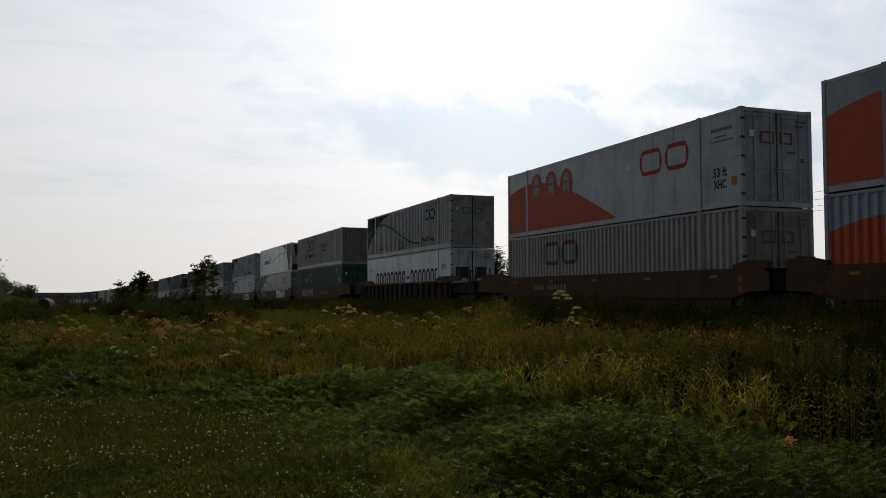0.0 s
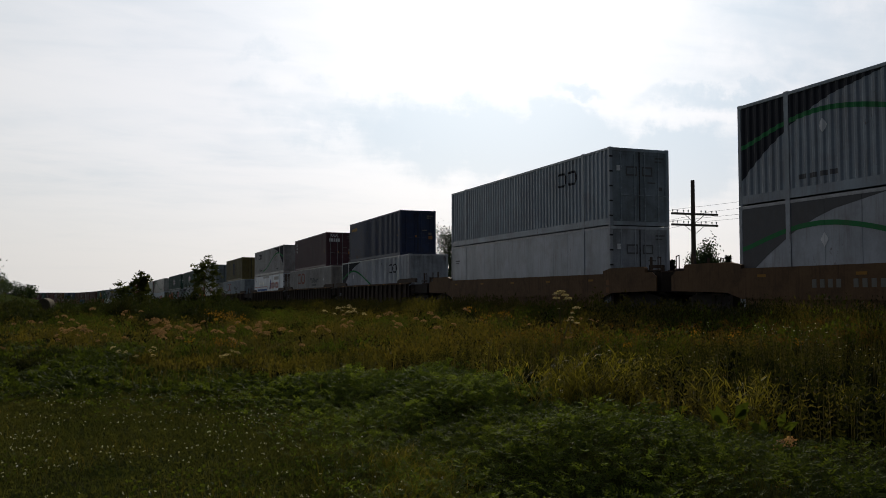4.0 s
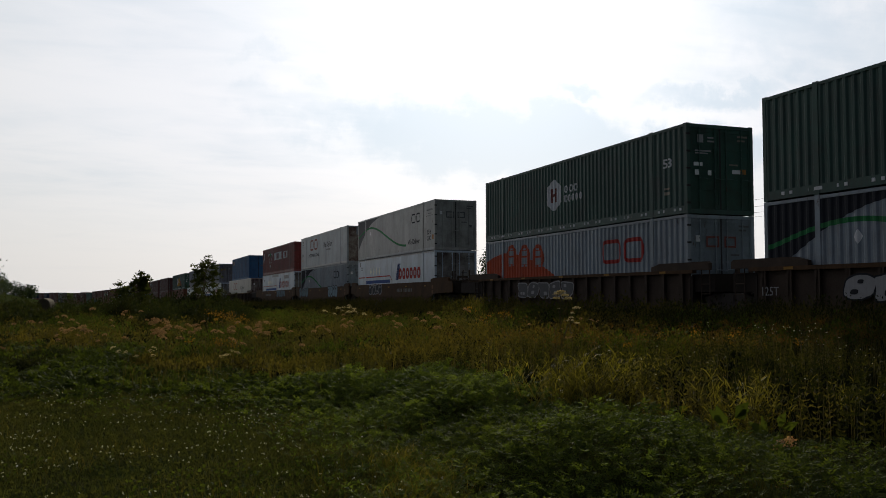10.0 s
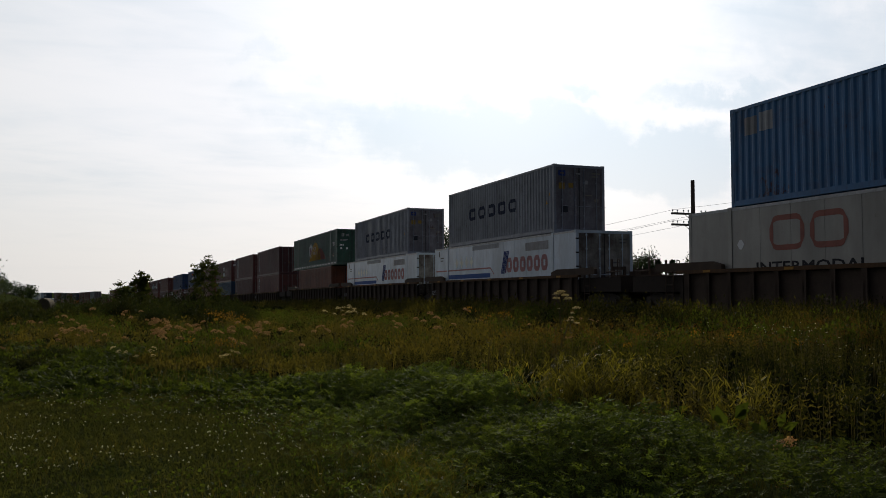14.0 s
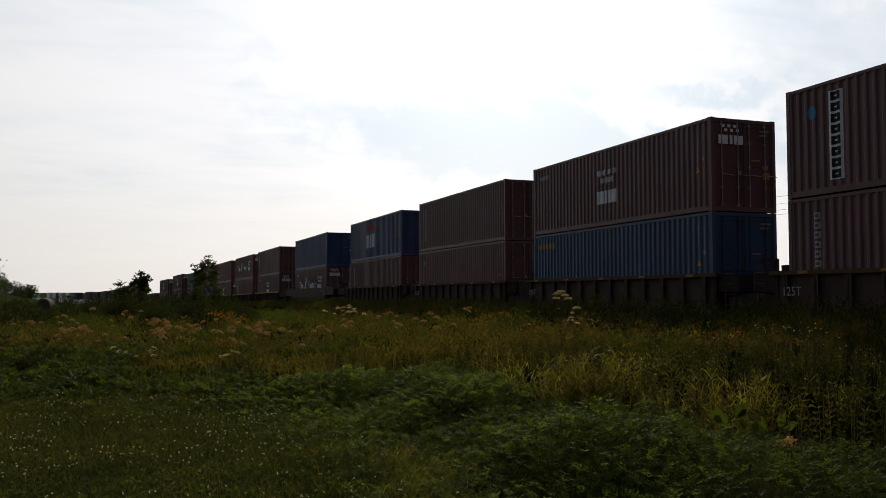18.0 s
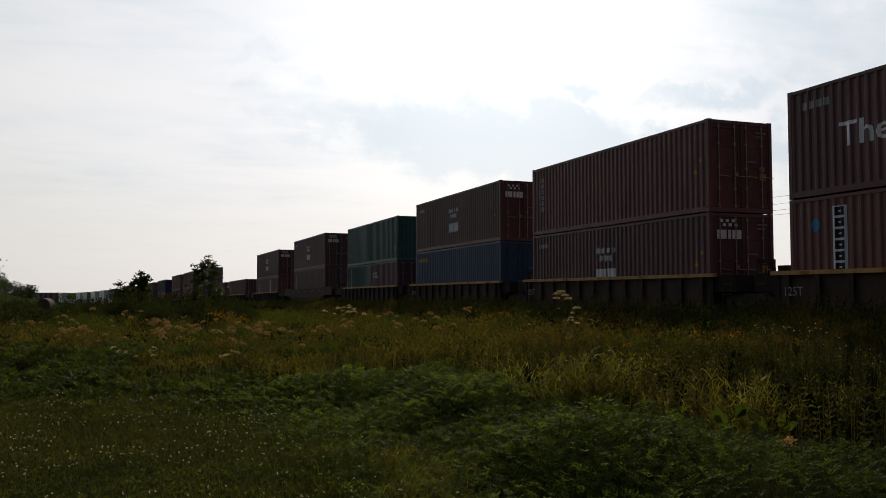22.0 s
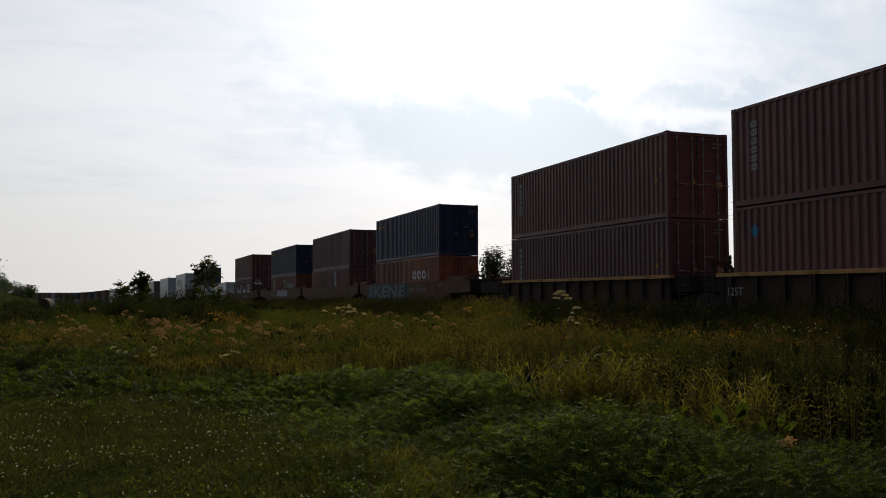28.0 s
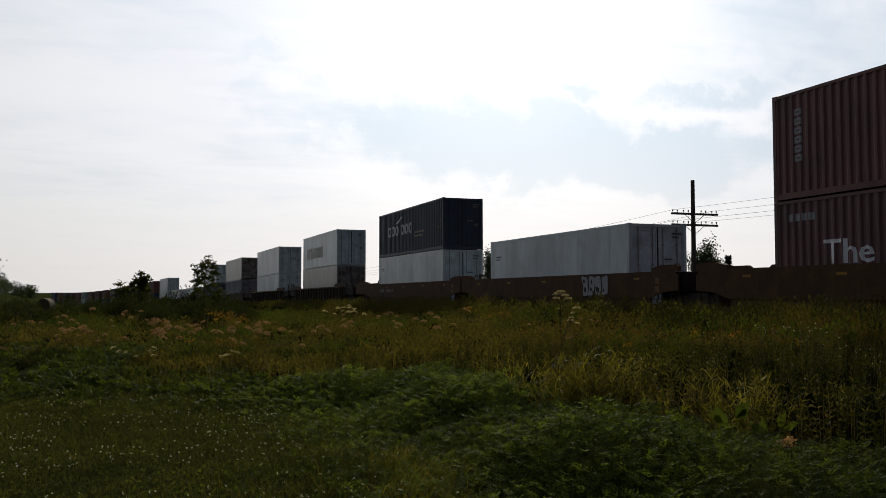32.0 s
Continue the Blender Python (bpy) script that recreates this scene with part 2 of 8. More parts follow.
def shared(key, make):
    if key not in SHARED:
        b = make()
        SHARED[key] = b.mesh(str(key[0])) if isinstance(b, Build) else b
    return SHARED[key]


# ---------------- the track's line and the train's place on it ----------------
TRACK_X = 17.795
RAIL_Z = 0.70


def fall(y):
    """How far the land drops along the line, away from the camera."""
    q = min(max(y - 20.0, 0.0), 399.0)
    return -0.0001020614 * q * q + 1.70137e-7 * q ** 3


def line_x(y):
    if y > 520:
        return line_x(520) - 0.2258 * (y - 520)
    if y < -30:
        return line_x(-30) + 0.01855 * (y + 30)
    return TRACK_X - 0.0003092029 * y * y + 1.180049e-7 * abs(y) ** 3


ARC, DIST = [], []
_a, _p = 0.0, None
for _i in range(-1000, 1500):
    _q = (line_x(_i), _i)
    if _p is not None:
        _a += hypot(_q[0] - _p[0], _q[1] - _p[1])
    ARC.append(_a)
    DIST.append(float(_i))
    _p = _q
_zero = float(np.interp(0.0, DIST, ARC))
ARC = [q - _zero for q in ARC]


def on_line(s, z=RAIL_Z):
    """The pose on the track, s metres along it from abreast of the camera."""
    y = float(np.interp(s, ARC, DIST))
    y0, y1 = y - 5.0, y + 5.0
    turn = atan2(line_x(y1) - line_x(y0), 10.0)
    grade = atan2(fall(y1) - fall(y0), 10.0)
    return Matrix.LocRotScale((line_x(y), y, z + fall(y)), Euler((grade, 0.0, -turn)), None)


def gone(t):
    """How far the train has gone after t seconds."""
    return -0.09916 + 25.44693 * t - 0.003056984 * t * t
# ---------------- train: containers ----------------
SIZES = {"c53": (16.154, 2.591, 2.908), "s53": (16.154, 2.591, 2.908), "k53": (16.154, 2.591, 2.908), "c40": (12.192, 2.438, 2.896),
         "d40": (12.192, 2.438, 2.591), "r40": (12.192, 2.438, 2.896), "c20": (6.058, 2.438, 2.896), "d20": (6.058, 2.438, 2.591)}


def nose_gap(kind):
    """How far the walls stop short of the nose: a cooled container has an open frame round its machine."""
    return 1.15 if kind == "k53" else 0.12


def profile_of(kind):
    """Along a side wall from its rear end: how deep the sheet lies behind the posts."""
    L = SIZES[kind][0]
    cuts = [0.12, L - 0.12] if L < 16 else [0.12, 1.90, 2.07, L - 2.07, L - 1.90, L - nose_gap(kind)]
    pts = []
    for a0, a1 in zip(cuts[::2], cuts[1::2]):
        if kind in ("s53", "r40", "k53"):
            n = max(1, round((a1 - a0) / 1.22))
            w = (a1 - a0) / n
            for i in range(n):
                q = a0 + i * w
                pts += [(q, 0.008), (q + 0.012, 0.0), (q + w - 0.012, 0.0), (q + w - 0.001, 0.008)]
        else:
            n = max(1, round((a1 - a0) / 0.278))
            w = (a1 - a0) / n
            for i in range(n):
                q = a0 + i * w
                pts += [(q, 0.0), (q + w * 0.27, 0.0), (q + w * 0.5, 0.036), (q + w * 0.77, 0.036)]
        pts.append((a1, 0.0))
    return pts


PROFILES = {k: profile_of(k) for k in SIZES}
PROFILE_A = {k: np.array([q[0] for q in p]) for k, p in PROFILES.items()}
PROFILE_D = {k: np.array([q[1] for q in p]) for k, p in PROFILES.items()}


def side_wall(kind, side):
    L, W, H = SIZES[kind]
    b = Build()
    back = -W / 2 + 0.075
    outline = [(side * -1 * (-W / 2 + 0.012 + d), L / 2 - a) for a, d in PROFILES[kind]]
    outline += [(side * -1 * back, -L / 2 + nose_gap(kind)), (side * -1 * back, L / 2 - 0.12)]
    return b.prism(outline, 2, 0.17, H - 0.09)


def end_wall(kind, front):
    L, W, H = SIZES[kind]
    y = -L / 2 if front else L / 2
    sgn = 1 if front else -1
    pts = []
    if kind in ("s53", "r40"):
        pts = [(-W / 2 + 0.1, 0.02), (-0.006, 0.02), (0.0, 0.03), (0.006, 0.02), (W / 2 - 0.1, 0.02)]
    else:
        n = 8
        w = (W - 0.2) / n
        for i in range(n):
            q = -W / 2 + 0.1 + i * w
            pts += [(q, 0.02), (q + w * 0.3, 0.02), (q + w * 0.5, 0.06), (q + w * 0.8, 0.06)]
        pts.append((W / 2 - 0.1, 0.02))
    outline = [(x, y + sgn * d) for x, d in pts] + [(W / 2 - 0.1, y + sgn * 0.1), (-W / 2 + 0.1, y + sgn * 0.1)]
    return Build().prism(outline, 2, 0.15, H - 0.12)


def door_leaf(kind, which):
    L, W, H = SIZES[kind]
    y = -L / 2
    x0, x1 = ((-W / 2 + 0.11, -0.012) if which < 0 else (0.012, W / 2 - 0.11))
    b = Build()
    b.box(x0, y + 0.045, 0.17, x1, y + 0.09, H - 0.13)
    for z0, z1 in ((0.17, 0.30), (H - 0.26, H - 0.13)):
        b.box(x0, y + 0.028, z0, x1, y + 0.045, z1)
    b.box(x0, y + 0.028, 0.30, x0 + 0.07, y + 0.045, H - 0.26)
    b.box(x1 - 0.07, y + 0.028, 0.30, x1, y + 0.045, H - 0.26)
    for k in (1, 2, 3):
        z = 0.17 + (H - 0.3) * k / 4
        b.box(x0 + 0.07, y + 0.034, z - 0.05, x1 - 0.07, y + 0.045, z + 0.05)
    return b


def lock_rod(kind, x):
    L, W, H = SIZES[kind]
    y = -L / 2 + 0.012
    b = Build().bar((x, y, 0.14), (x, y, H - 0.1), 0.019)
    for z in (0.2, 0.75, 1.4, H - 0.75, H - 0.2):
        b.box(x - 0.04, y - 0.004, z - 0.03, x + 0.04, y + 0.035, z + 0.03)
    b.bar((x, y - 0.025, 1.15), (x + 0.42, y - 0.025, 1.12), 0.014)
    return b


def frame_piece(kind, what):
    L, W, H = SIZES[kind]
    b = Build()
    n, at = what
    sx = -1 if at[0] == "n" else 1
    sy = -1 if at[-1] == "f" else 1
    if n == "corner_post":
        x0, x1 = sorted((sx * W / 2, sx * (W / 2 - 0.12)))
        y0, y1 = sorted((sy * L / 2, sy * (L / 2 - 0.13)))
        b.box(x0, y0 + 0.004, 0.12, x1, y1 - 0.004, H - 0.12)
    elif n == "corner_casting":
        z0 = 0.0 if at[1] == "b" else H - 0.118
        x0, x1 = sorted((sx * (W / 2 + 0.004), sx * (W / 2 - 0.162)))
        y0, y1 = sorted((sy * (L / 2 + 0.004), sy * (L / 2 - 0.178)))
        m = 0.012
        b.prism([(x0 + m, y0), (x1 - m, y0), (x1, y0 + m), (x1, y1 - m), (x1 - m, y1), (x0 + m, y1), (x0, y1 - m), (x0, y0 + m)], 2, z0, z0 + 0.118)
    elif n == "top_rail":
        x0, x1 = sorted((sx * (W / 2 - 0.002), sx * (W / 2 - 0.08)))
        b.box(x0, -L / 2 + 0.15, H - 0.095, x1, L / 2 - 0.15, H - 0.012)
    elif n == "bottom_rail":
        x0, x1 = sorted((sx * (W / 2 - 0.002), sx * (W / 2 - 0.09)))
        b.box(x0, -L / 2 + 0.15, 0.025, x1, L / 2 - 0.15, 0.18 if L < 16 else 0.27 if kind == "c53" else 0.17)
    elif n == "end_rail":
        y0, y1 = sorted((sy * (L / 2 - 0.006), sy * (L / 2 - 0.1)))
        z0 = 0.01 if at[1] == "b" else H - 0.125
        b.box(-W / 2 + 0.12, y0, z0, W / 2 - 0.12, y1, z0 + (0.15 if at[1] == "b" else 0.11))
    elif n == "side_post":
        x0, x1 = sorted((sx * (W / 2 + 0.006), sx * (W / 2 - 0.09)))
        y = sy * (L / 2 - 1.985)
        b.box(x0, y - 0.085, 0.0, x1, y + 0.085, H + 0.01)
    elif n == "roof":
        pts = []
        y0 = -L / 2 + max(0.2, nose_gap(kind))
        k = round((L / 2 - 0.2 - y0) / 0.33)
        w = (L / 2 - 0.2 - y0) / k
        for i in range(k):
            q = y0 + i * w
            pts += [(q, H - 0.022), (q + w * 0.35, H - 0.022), (q + w * 0.5, H - 0.04), (q + w * 0.85, H - 0.04)]
        pts += [(L / 2 - 0.2, H - 0.022), (L / 2 - 0.2, H - 0.07), (y0, H - 0.07)]
        b.prism(pts, 0, -W / 2 + 0.08, W / 2 - 0.08)
    return b


def cooler_unit(kind, half):
    """The machine in the open nose of a cooled container: dark grille above, pale housing below, a black pan at its foot."""
    L, W, H = SIZES[kind]
    y, back = -L / 2, -L / 2 + nose_gap(kind)
    b = Build()
    if half == "grille":
        b.prism([(-0.78, H * 0.56), (0.80, H * 0.56), (0.98, H * 0.74), (0.98, H - 0.16), (-0.90, H - 0.16), (-0.78, H * 0.70)], 1, y + 0.30, back)
        for i in range(9):
            z = H * 0.58 + i * 0.105
            b.box(-0.78, y + 0.285, z, 0.78, y + 0.30, z + 0.05)
    elif half == "service_door":
        b.box(-0.72, y + 0.27, H * 0.68, -0.38, y + 0.285, H - 0.25)
    elif half == "housing":
        b.prism([(y + 0.16, H * 0.55), (y + 0.10, H * 0.50), (y + 0.10, H * 0.30), (y + 0.22, H * 0.25), (back, H * 0.25), (back, H * 0.55)], 0, -0.92, 0.80)
        b.prism([(-1.06, H * 0.25), (-0.79, H * 0.25), (-0.79, H * 0.69), (-0.92, H - 0.2), (-1.06, H - 0.2)], 1, y + 0.34, back)
        b.box(0.10, y + 0.085, H * 0.32, 0.72, y + 0.10, H * 0.52)
        b.box(-0.80, y + 0.085, H * 0.32, 0.02, y + 0.10, H * 0.52)
    elif half == "gauge":
        b.box(0.34, y + 0.07, H * 0.345, 0.50, y + 0.085, H * 0.385)
    elif half == "pan":
        b.box(-W / 2 + 0.14, y + 0.12, 0.14, W / 2 - 0.14, back, 0.30)
        b.box(-0.95, y + 0.25, 0.30, 0.90, back, H * 0.25)
    elif half == "bulkhead":
        b.box(-W / 2 + 0.076, back, 0.16, W / 2 - 0.076, back + 0.1, H - 0.07)
    else:
        # half -1 or 1: an upright and two slanting braces in that side of the nose frame
        x = half * (W / 2 - 0.05)
        b.bar((x, y + 0.62, 0.16), (x, y + 0.62, H - 0.08), 0.035, 6)
        b.bar((x, back - 0.04, 0.20), (x, y + 0.62, H * 0.52), 0.030, 6)
        b.bar((x, y + 0.62, H * 0.52), (x, y + 0.10, 0.20), 0.030, 6)
        b.bar((x, y + 0.10, H * 0.52), (x, back, H * 0.52), 0.030, 6)
        b.box(x - 0.02, y + 0.54, H * 0.47, x + 0.02, y + 0.70, H * 0.57)
    return b


PAINTS = {
    "grey": (0.325, 0.342, 0.355), "bluegrey": (0.315, 0.370, 0.405), "warmgrey": (0.335, 0.315, 0.285), "palegrey": (0.45, 0.48, 0.505), "white": (0.57, 0.64, 0.655),
    "icewhite": (0.565, 0.65, 0.725), "cream": (0.35, 0.33, 0.285), "sandgrey": (0.41, 0.405, 0.365), "scabgrey": (0.36, 0.36, 0.34), "green": (0.030, 0.075, 0.055), "deepblue": (0.030, 0.075, 0.140), "teal": (0.034, 0.108, 0.090), "darkgreen": (0.042, 0.098, 0.072),
    "navy": (0.030, 0.044, 0.090), "midblue": (0.042, 0.074, 0.165), "blue": (0.048, 0.155, 0.31), "slate": (0.042, 0.057, 0.086), "brown": (0.180, 0.067, 0.056), "darkbrown": (0.140, 0.059, 0.055),
    "maroon": (0.108, 0.046, 0.054), "red": (0.24, 0.042, 0.036), "rust": (0.21, 0.068, 0.038), "orange": (0.34, 0.10, 0.038), "olive": (0.17, 0.135, 0.045), "greygreen": (0.26, 0.27, 0.30)}


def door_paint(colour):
    """Leading end: soot and road dust in clouds and runs, its shade painted in."""
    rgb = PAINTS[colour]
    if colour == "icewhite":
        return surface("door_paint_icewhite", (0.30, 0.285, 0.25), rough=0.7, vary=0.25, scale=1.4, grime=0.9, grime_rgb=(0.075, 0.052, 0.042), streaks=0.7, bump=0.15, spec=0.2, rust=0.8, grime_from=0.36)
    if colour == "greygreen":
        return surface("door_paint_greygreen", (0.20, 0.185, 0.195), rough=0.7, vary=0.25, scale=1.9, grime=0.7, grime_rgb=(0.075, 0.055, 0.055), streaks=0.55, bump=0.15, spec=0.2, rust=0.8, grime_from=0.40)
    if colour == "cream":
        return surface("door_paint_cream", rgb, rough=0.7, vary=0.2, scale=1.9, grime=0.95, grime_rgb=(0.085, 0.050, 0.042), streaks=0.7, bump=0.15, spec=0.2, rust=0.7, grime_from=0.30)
    # greys also start darker, the end's shade put into their base colour
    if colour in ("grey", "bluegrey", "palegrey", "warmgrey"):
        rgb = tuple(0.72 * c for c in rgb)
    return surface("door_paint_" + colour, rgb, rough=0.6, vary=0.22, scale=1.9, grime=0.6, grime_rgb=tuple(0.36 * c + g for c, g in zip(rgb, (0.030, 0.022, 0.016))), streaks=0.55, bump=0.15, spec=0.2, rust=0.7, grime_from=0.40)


def paint(colour):
    rgb = PAINTS[colour]
    pale = sum(rgb) > 0.9
    if colour in ("white", "icewhite", "cream"):
        return surface("container_paint_" + colour, tuple(0.9 * c for c in rgb), rough=0.34, vary=0.07, scale=1.1, grime=0.22, grime_rgb=(0.22, 0.17, 0.13), streaks=0.25, bump=0.05, spec=0.5, rust=0.2)
    return surface("container_paint_" + colour, tuple((0.86 if pale else 0.97) * c for c in rgb), rough=0.42 if pale else 0.5, vary=0.14, scale=1.6, grime=0.42 if pale else 0.5,
                   grime_rgb=(0.16, 0.11, 0.08) if pale else (0.06, 0.045, 0.04), streaks=0.50 if pale else 0.42, bump=0.08 if pale else 0.12, spec=0.55 if pale else 0.35, rust=0.8 if colour not in ("red", "orange", "rust") else 0.3, rust_from=0.565 if colour == "scabgrey" else 0.615)


STEEL = surface("galvanised_rod", (0.30, 0.30, 0.29), rough=0.45, metal=0.6)
RAIL_ALU = surface("dull_aluminium", (0.46, 0.46, 0.45), rough=0.5, metal=0.0, vary=0.3, scale=5.0, grime=0.35, grime_rgb=(0.16, 0.12, 0.09), streaks=0.3)
GASKET = surface("black_rubber", (0.03, 0.028, 0.026), rough=0.8)
SOOT = surface("black_grime", (0.02, 0.018, 0.016), rough=0.8)


def ink(name, rgb):
    dim = sum(rgb) < 0.3
    return surface("marking_" + name, rgb, rough=0.6, vary=0.12, scale=4.0, grime=0.0 if dim else 0.3, grime_rgb=(0.12, 0.09, 0.07), streaks=0.0 if dim else 0.25, spec=0.12)


INK = {"white": (0.80, 0.80, 0.78), "black": (0.022, 0.022, 0.026), "red": (0.46, 0.045, 0.035), "fadedred": (0.32, 0.125, 0.095), "orange": (0.55, 0.095, 0.04), "green": (0.035, 0.22, 0.07),
       "dark": (0.030, 0.032, 0.038), "navy": (0.034, 0.04, 0.068), "blue": (0.03, 0.09, 0.30), "yellow": (0.50, 0.28, 0.03), "fadedblack": (0.12, 0.12, 0.12), "skyblue": (0.07, 0.26, 0.42), "dullblue": (0.11, 0.17, 0.19), "chalk": (0.36, 0.35, 0.34), "tan": (0.42, 0.36, 0.27), "grey": (0.36, 0.37, 0.37), "fadedtan": (0.20, 0.165, 0.12), "wornred": (0.22, 0.075, 0.06), "wornpink": (0.42, 0.20, 0.19), "wornblack": (0.095, 0.095, 0.095), "dimtan": (0.24, 0.21, 0.17), "reflector": (0.34, 0.17, 0.03), "rustorange": (0.45, 0.19, 0.05), "fadedyellow": (0.30, 0.20, 0.04), "paleblue": (0.20, 0.30, 0.34), "paintwhite": (0.26, 0.26, 0.25), "brightcream": (0.94, 0.90, 0.76), "markblue": (0.035, 0.055, 0.19), "ochre": (0.30, 0.19, 0.04)}


# ---- markings: each is cut into upright strips that follow the ribs of the wall ----
def strips(kind, shapes):
    """shapes: (a0, a1, low(a), high(a)), a from the rear end and heights from the base."""
    L, W, H = SIZES[kind]
    PA, PD = PROFILE_A[kind], PROFILE_D[kind]
    b = Build()
    for a0, a1, lo, hi in shapes:
        cuts = [a0, a1] + [float(q) for q in PA if a0 < q < a1]
        k = max(1, int((a1 - a0) / 0.09))
        cuts += [a0 + (a1 - a0) * i / k for i in range(1, k)]
        cuts = sorted(cuts)
        cuts = [q for i, q in enumerate(cuts) if i == 0 or q - cuts[i - 1] > 0.004]
        n = len(b.v)
        for i, a in enumerate(cuts):
            x = -W / 2 + 0.012 + float(np.interp(a, PA, PD)) - 0.005
            z0, z1 = lo(a), hi(a)
            b.v += [(x, L / 2 - a, z0), (x, L / 2 - a, max(z0 + 0.0005, z1))]
            if i:
                b.f.append((n + 2 * i - 2, n + 2 * i, n + 2 * i + 1, n + 2 * i - 1))
    return b


def rect(a, z, w, h):
    return (a, a + w, lambda q: z, lambda q: z + h)


def slant(a, z, w, h, lean):
    """A leaning bar: lean is how far its top lies to the right."""
    s = h / lean
    def low(q):
        return z + max(0.0, (q - a - w) * s)
    def high(q):
        return z + min(h, (q - a) * s)
    return (a, a + w + lean, low, high)


def ring(a, z, w, h, t):
    return [rect(a, z, t, h), rect(a + w - t, z, t, h), rect(a + t, z, w - 2 * t, t), rect(a + t, z + h - t, w - 2 * t, t)]


def band_ring(a, z, w, h, t):
    """A closed band with rounded corners."""
    r = min(w, h) * 0.34
    def bow(q):
        e = min(q - a, a + w - q)
        return 0.0 if e >= r else r - sqrt(max(0.0, r * r - (r - e) ** 2))
    return [(a, a + t, lambda q: z + bow(q), lambda q: z + h - bow(q)), (a + w - t, a + w, lambda q: z + bow(q), lambda q: z + h - bow(q)),
            (a + t, a + w - t, lambda q: z + bow(q), lambda q: z + t + bow(q)), (a + t, a + w - t, lambda q: z + h - t - bow(q), lambda q: z + h - bow(q))]


def plain_word(a, z, w, h, n, t):
    """A word drawn as a row of plain closed bands."""
    p = w / n
    return sum([band_ring(a + i * p, z, p * 0.84, h, t) for i in range(n)], [])


def disc(a, z, rw, rh):
    def edge(q):
        return rh * sqrt(max(0.0, 1 - ((q - a) / rw) ** 2))
    return (a - rw, a + rw, lambda q: z - edge(q), lambda q: z + edge(q))


def diamond(a, z, r):
    w = r * 0.72
    return (a - w, a + w, lambda q: z - r + abs(q - a) * r / w, lambda q: z + r - abs(q - a) * r / w)


def blocks(a, z, w, h, n, gap=0.25, hollow=True):
    """A word drawn as a row of plain blocks."""
    out = []
    p = w / n
    for i in range(n):
        if hollow:
            out += plain_word(a + i * p, z, p * (1 - gap) / 0.84, h, 1, min(p * 0.26, h * 0.24))
        else:
            out.append(rect(a + i * p, z, p * (1 - gap), h))
    return out


def column(a, z, w, h, n, hollow=False):
    out = []
    p = h / n
    for i in range(n):
        out += ring(a, z + i * p, w, p * 0.74, w * 0.24) if hollow else [rect(a, z + i * p, w, p * 0.72)]
    return out


def star(a, z, r):
    """A six-pointed star: two bars wide and a pointed upright."""
    return [diamond(a, z, r * 0.95), rect(a - r * 0.88, z + r * 0.16, r * 1.76, r * 0.34), rect(a - r * 0.88, z - r * 0.50, r * 1.76, r * 0.34), rect(a - r * 0.30, z - r * 0.7, r * 0.60, r * 1.4)]


def lettering(kind, words, a, z, size, lean=0.0, wide=0.0):
    """Readable words, laid over the ribs."""
    cu = bpy.data.curves.new("words", "FONT")
    cu.body, cu.size, cu.shear = words, size, lean
    cu.resolution_u, cu.offset = 2, 0.008
    ob = new("words", cu)
    me = bpy.data.meshes.new_from_object(ob.evaluated_get(bpy.context.evaluated_depsgraph_get()))
    bpy.data.objects.remove(ob)
    bpy.data.curves.remove(cu)
    L, W, H = SIZES[kind]
    PA, PD = PROFILE_A[kind], PROFILE_D[kind]
    bm = bmesh.new()
    bm.from_mesh(me)
    if wide:
        x0, x1 = min(v.co.x for v in bm.verts), max(v.co.x for v in bm.verts)
        bm.transform(Matrix.Diagonal((wide / (x1 - x0), 1, 1, 1)) @ Matrix.Translation((-x0, 0, 0)))
    bm.transform(Matrix.Translation((a, 0, 0)))
    hi = max(v.co.x for v in bm.verts)
    for q in PA:
        if a < q < hi:
            bmesh.ops.bisect_plane(bm, geom=bm.verts[:] + bm.edges[:] + bm.faces[:], plane_co=(float(q), 0, 0), plane_no=(1, 0, 0))
    for v in bm.verts:
        q = v.co.x
        v.co = (-W / 2 + 0.012 + float(np.interp(q, PA, PD)) - 0.005, L / 2 - q, z + v.co.y)
    bm.to_mesh(me)
    bm.free()
    me.materials.clear()
    me.materials.append(None)
    return me


def facing(kind, rects):
    """Plain markings on the nose of a container: (from its near edge, height, width, height)."""
    L, W, H = SIZES[kind]
    b = Build()
    for c, z, w, h in rects:
        n = len(b.v)
        y = -L / 2 + 0.008
        x = -W / 2 + c
        b.v += [(x, y, z), (x + w, y, z), (x + w, y, z + h), (x, y, z + h)]
        b.f.append((n, n + 1, n + 2, n + 3))
    return b


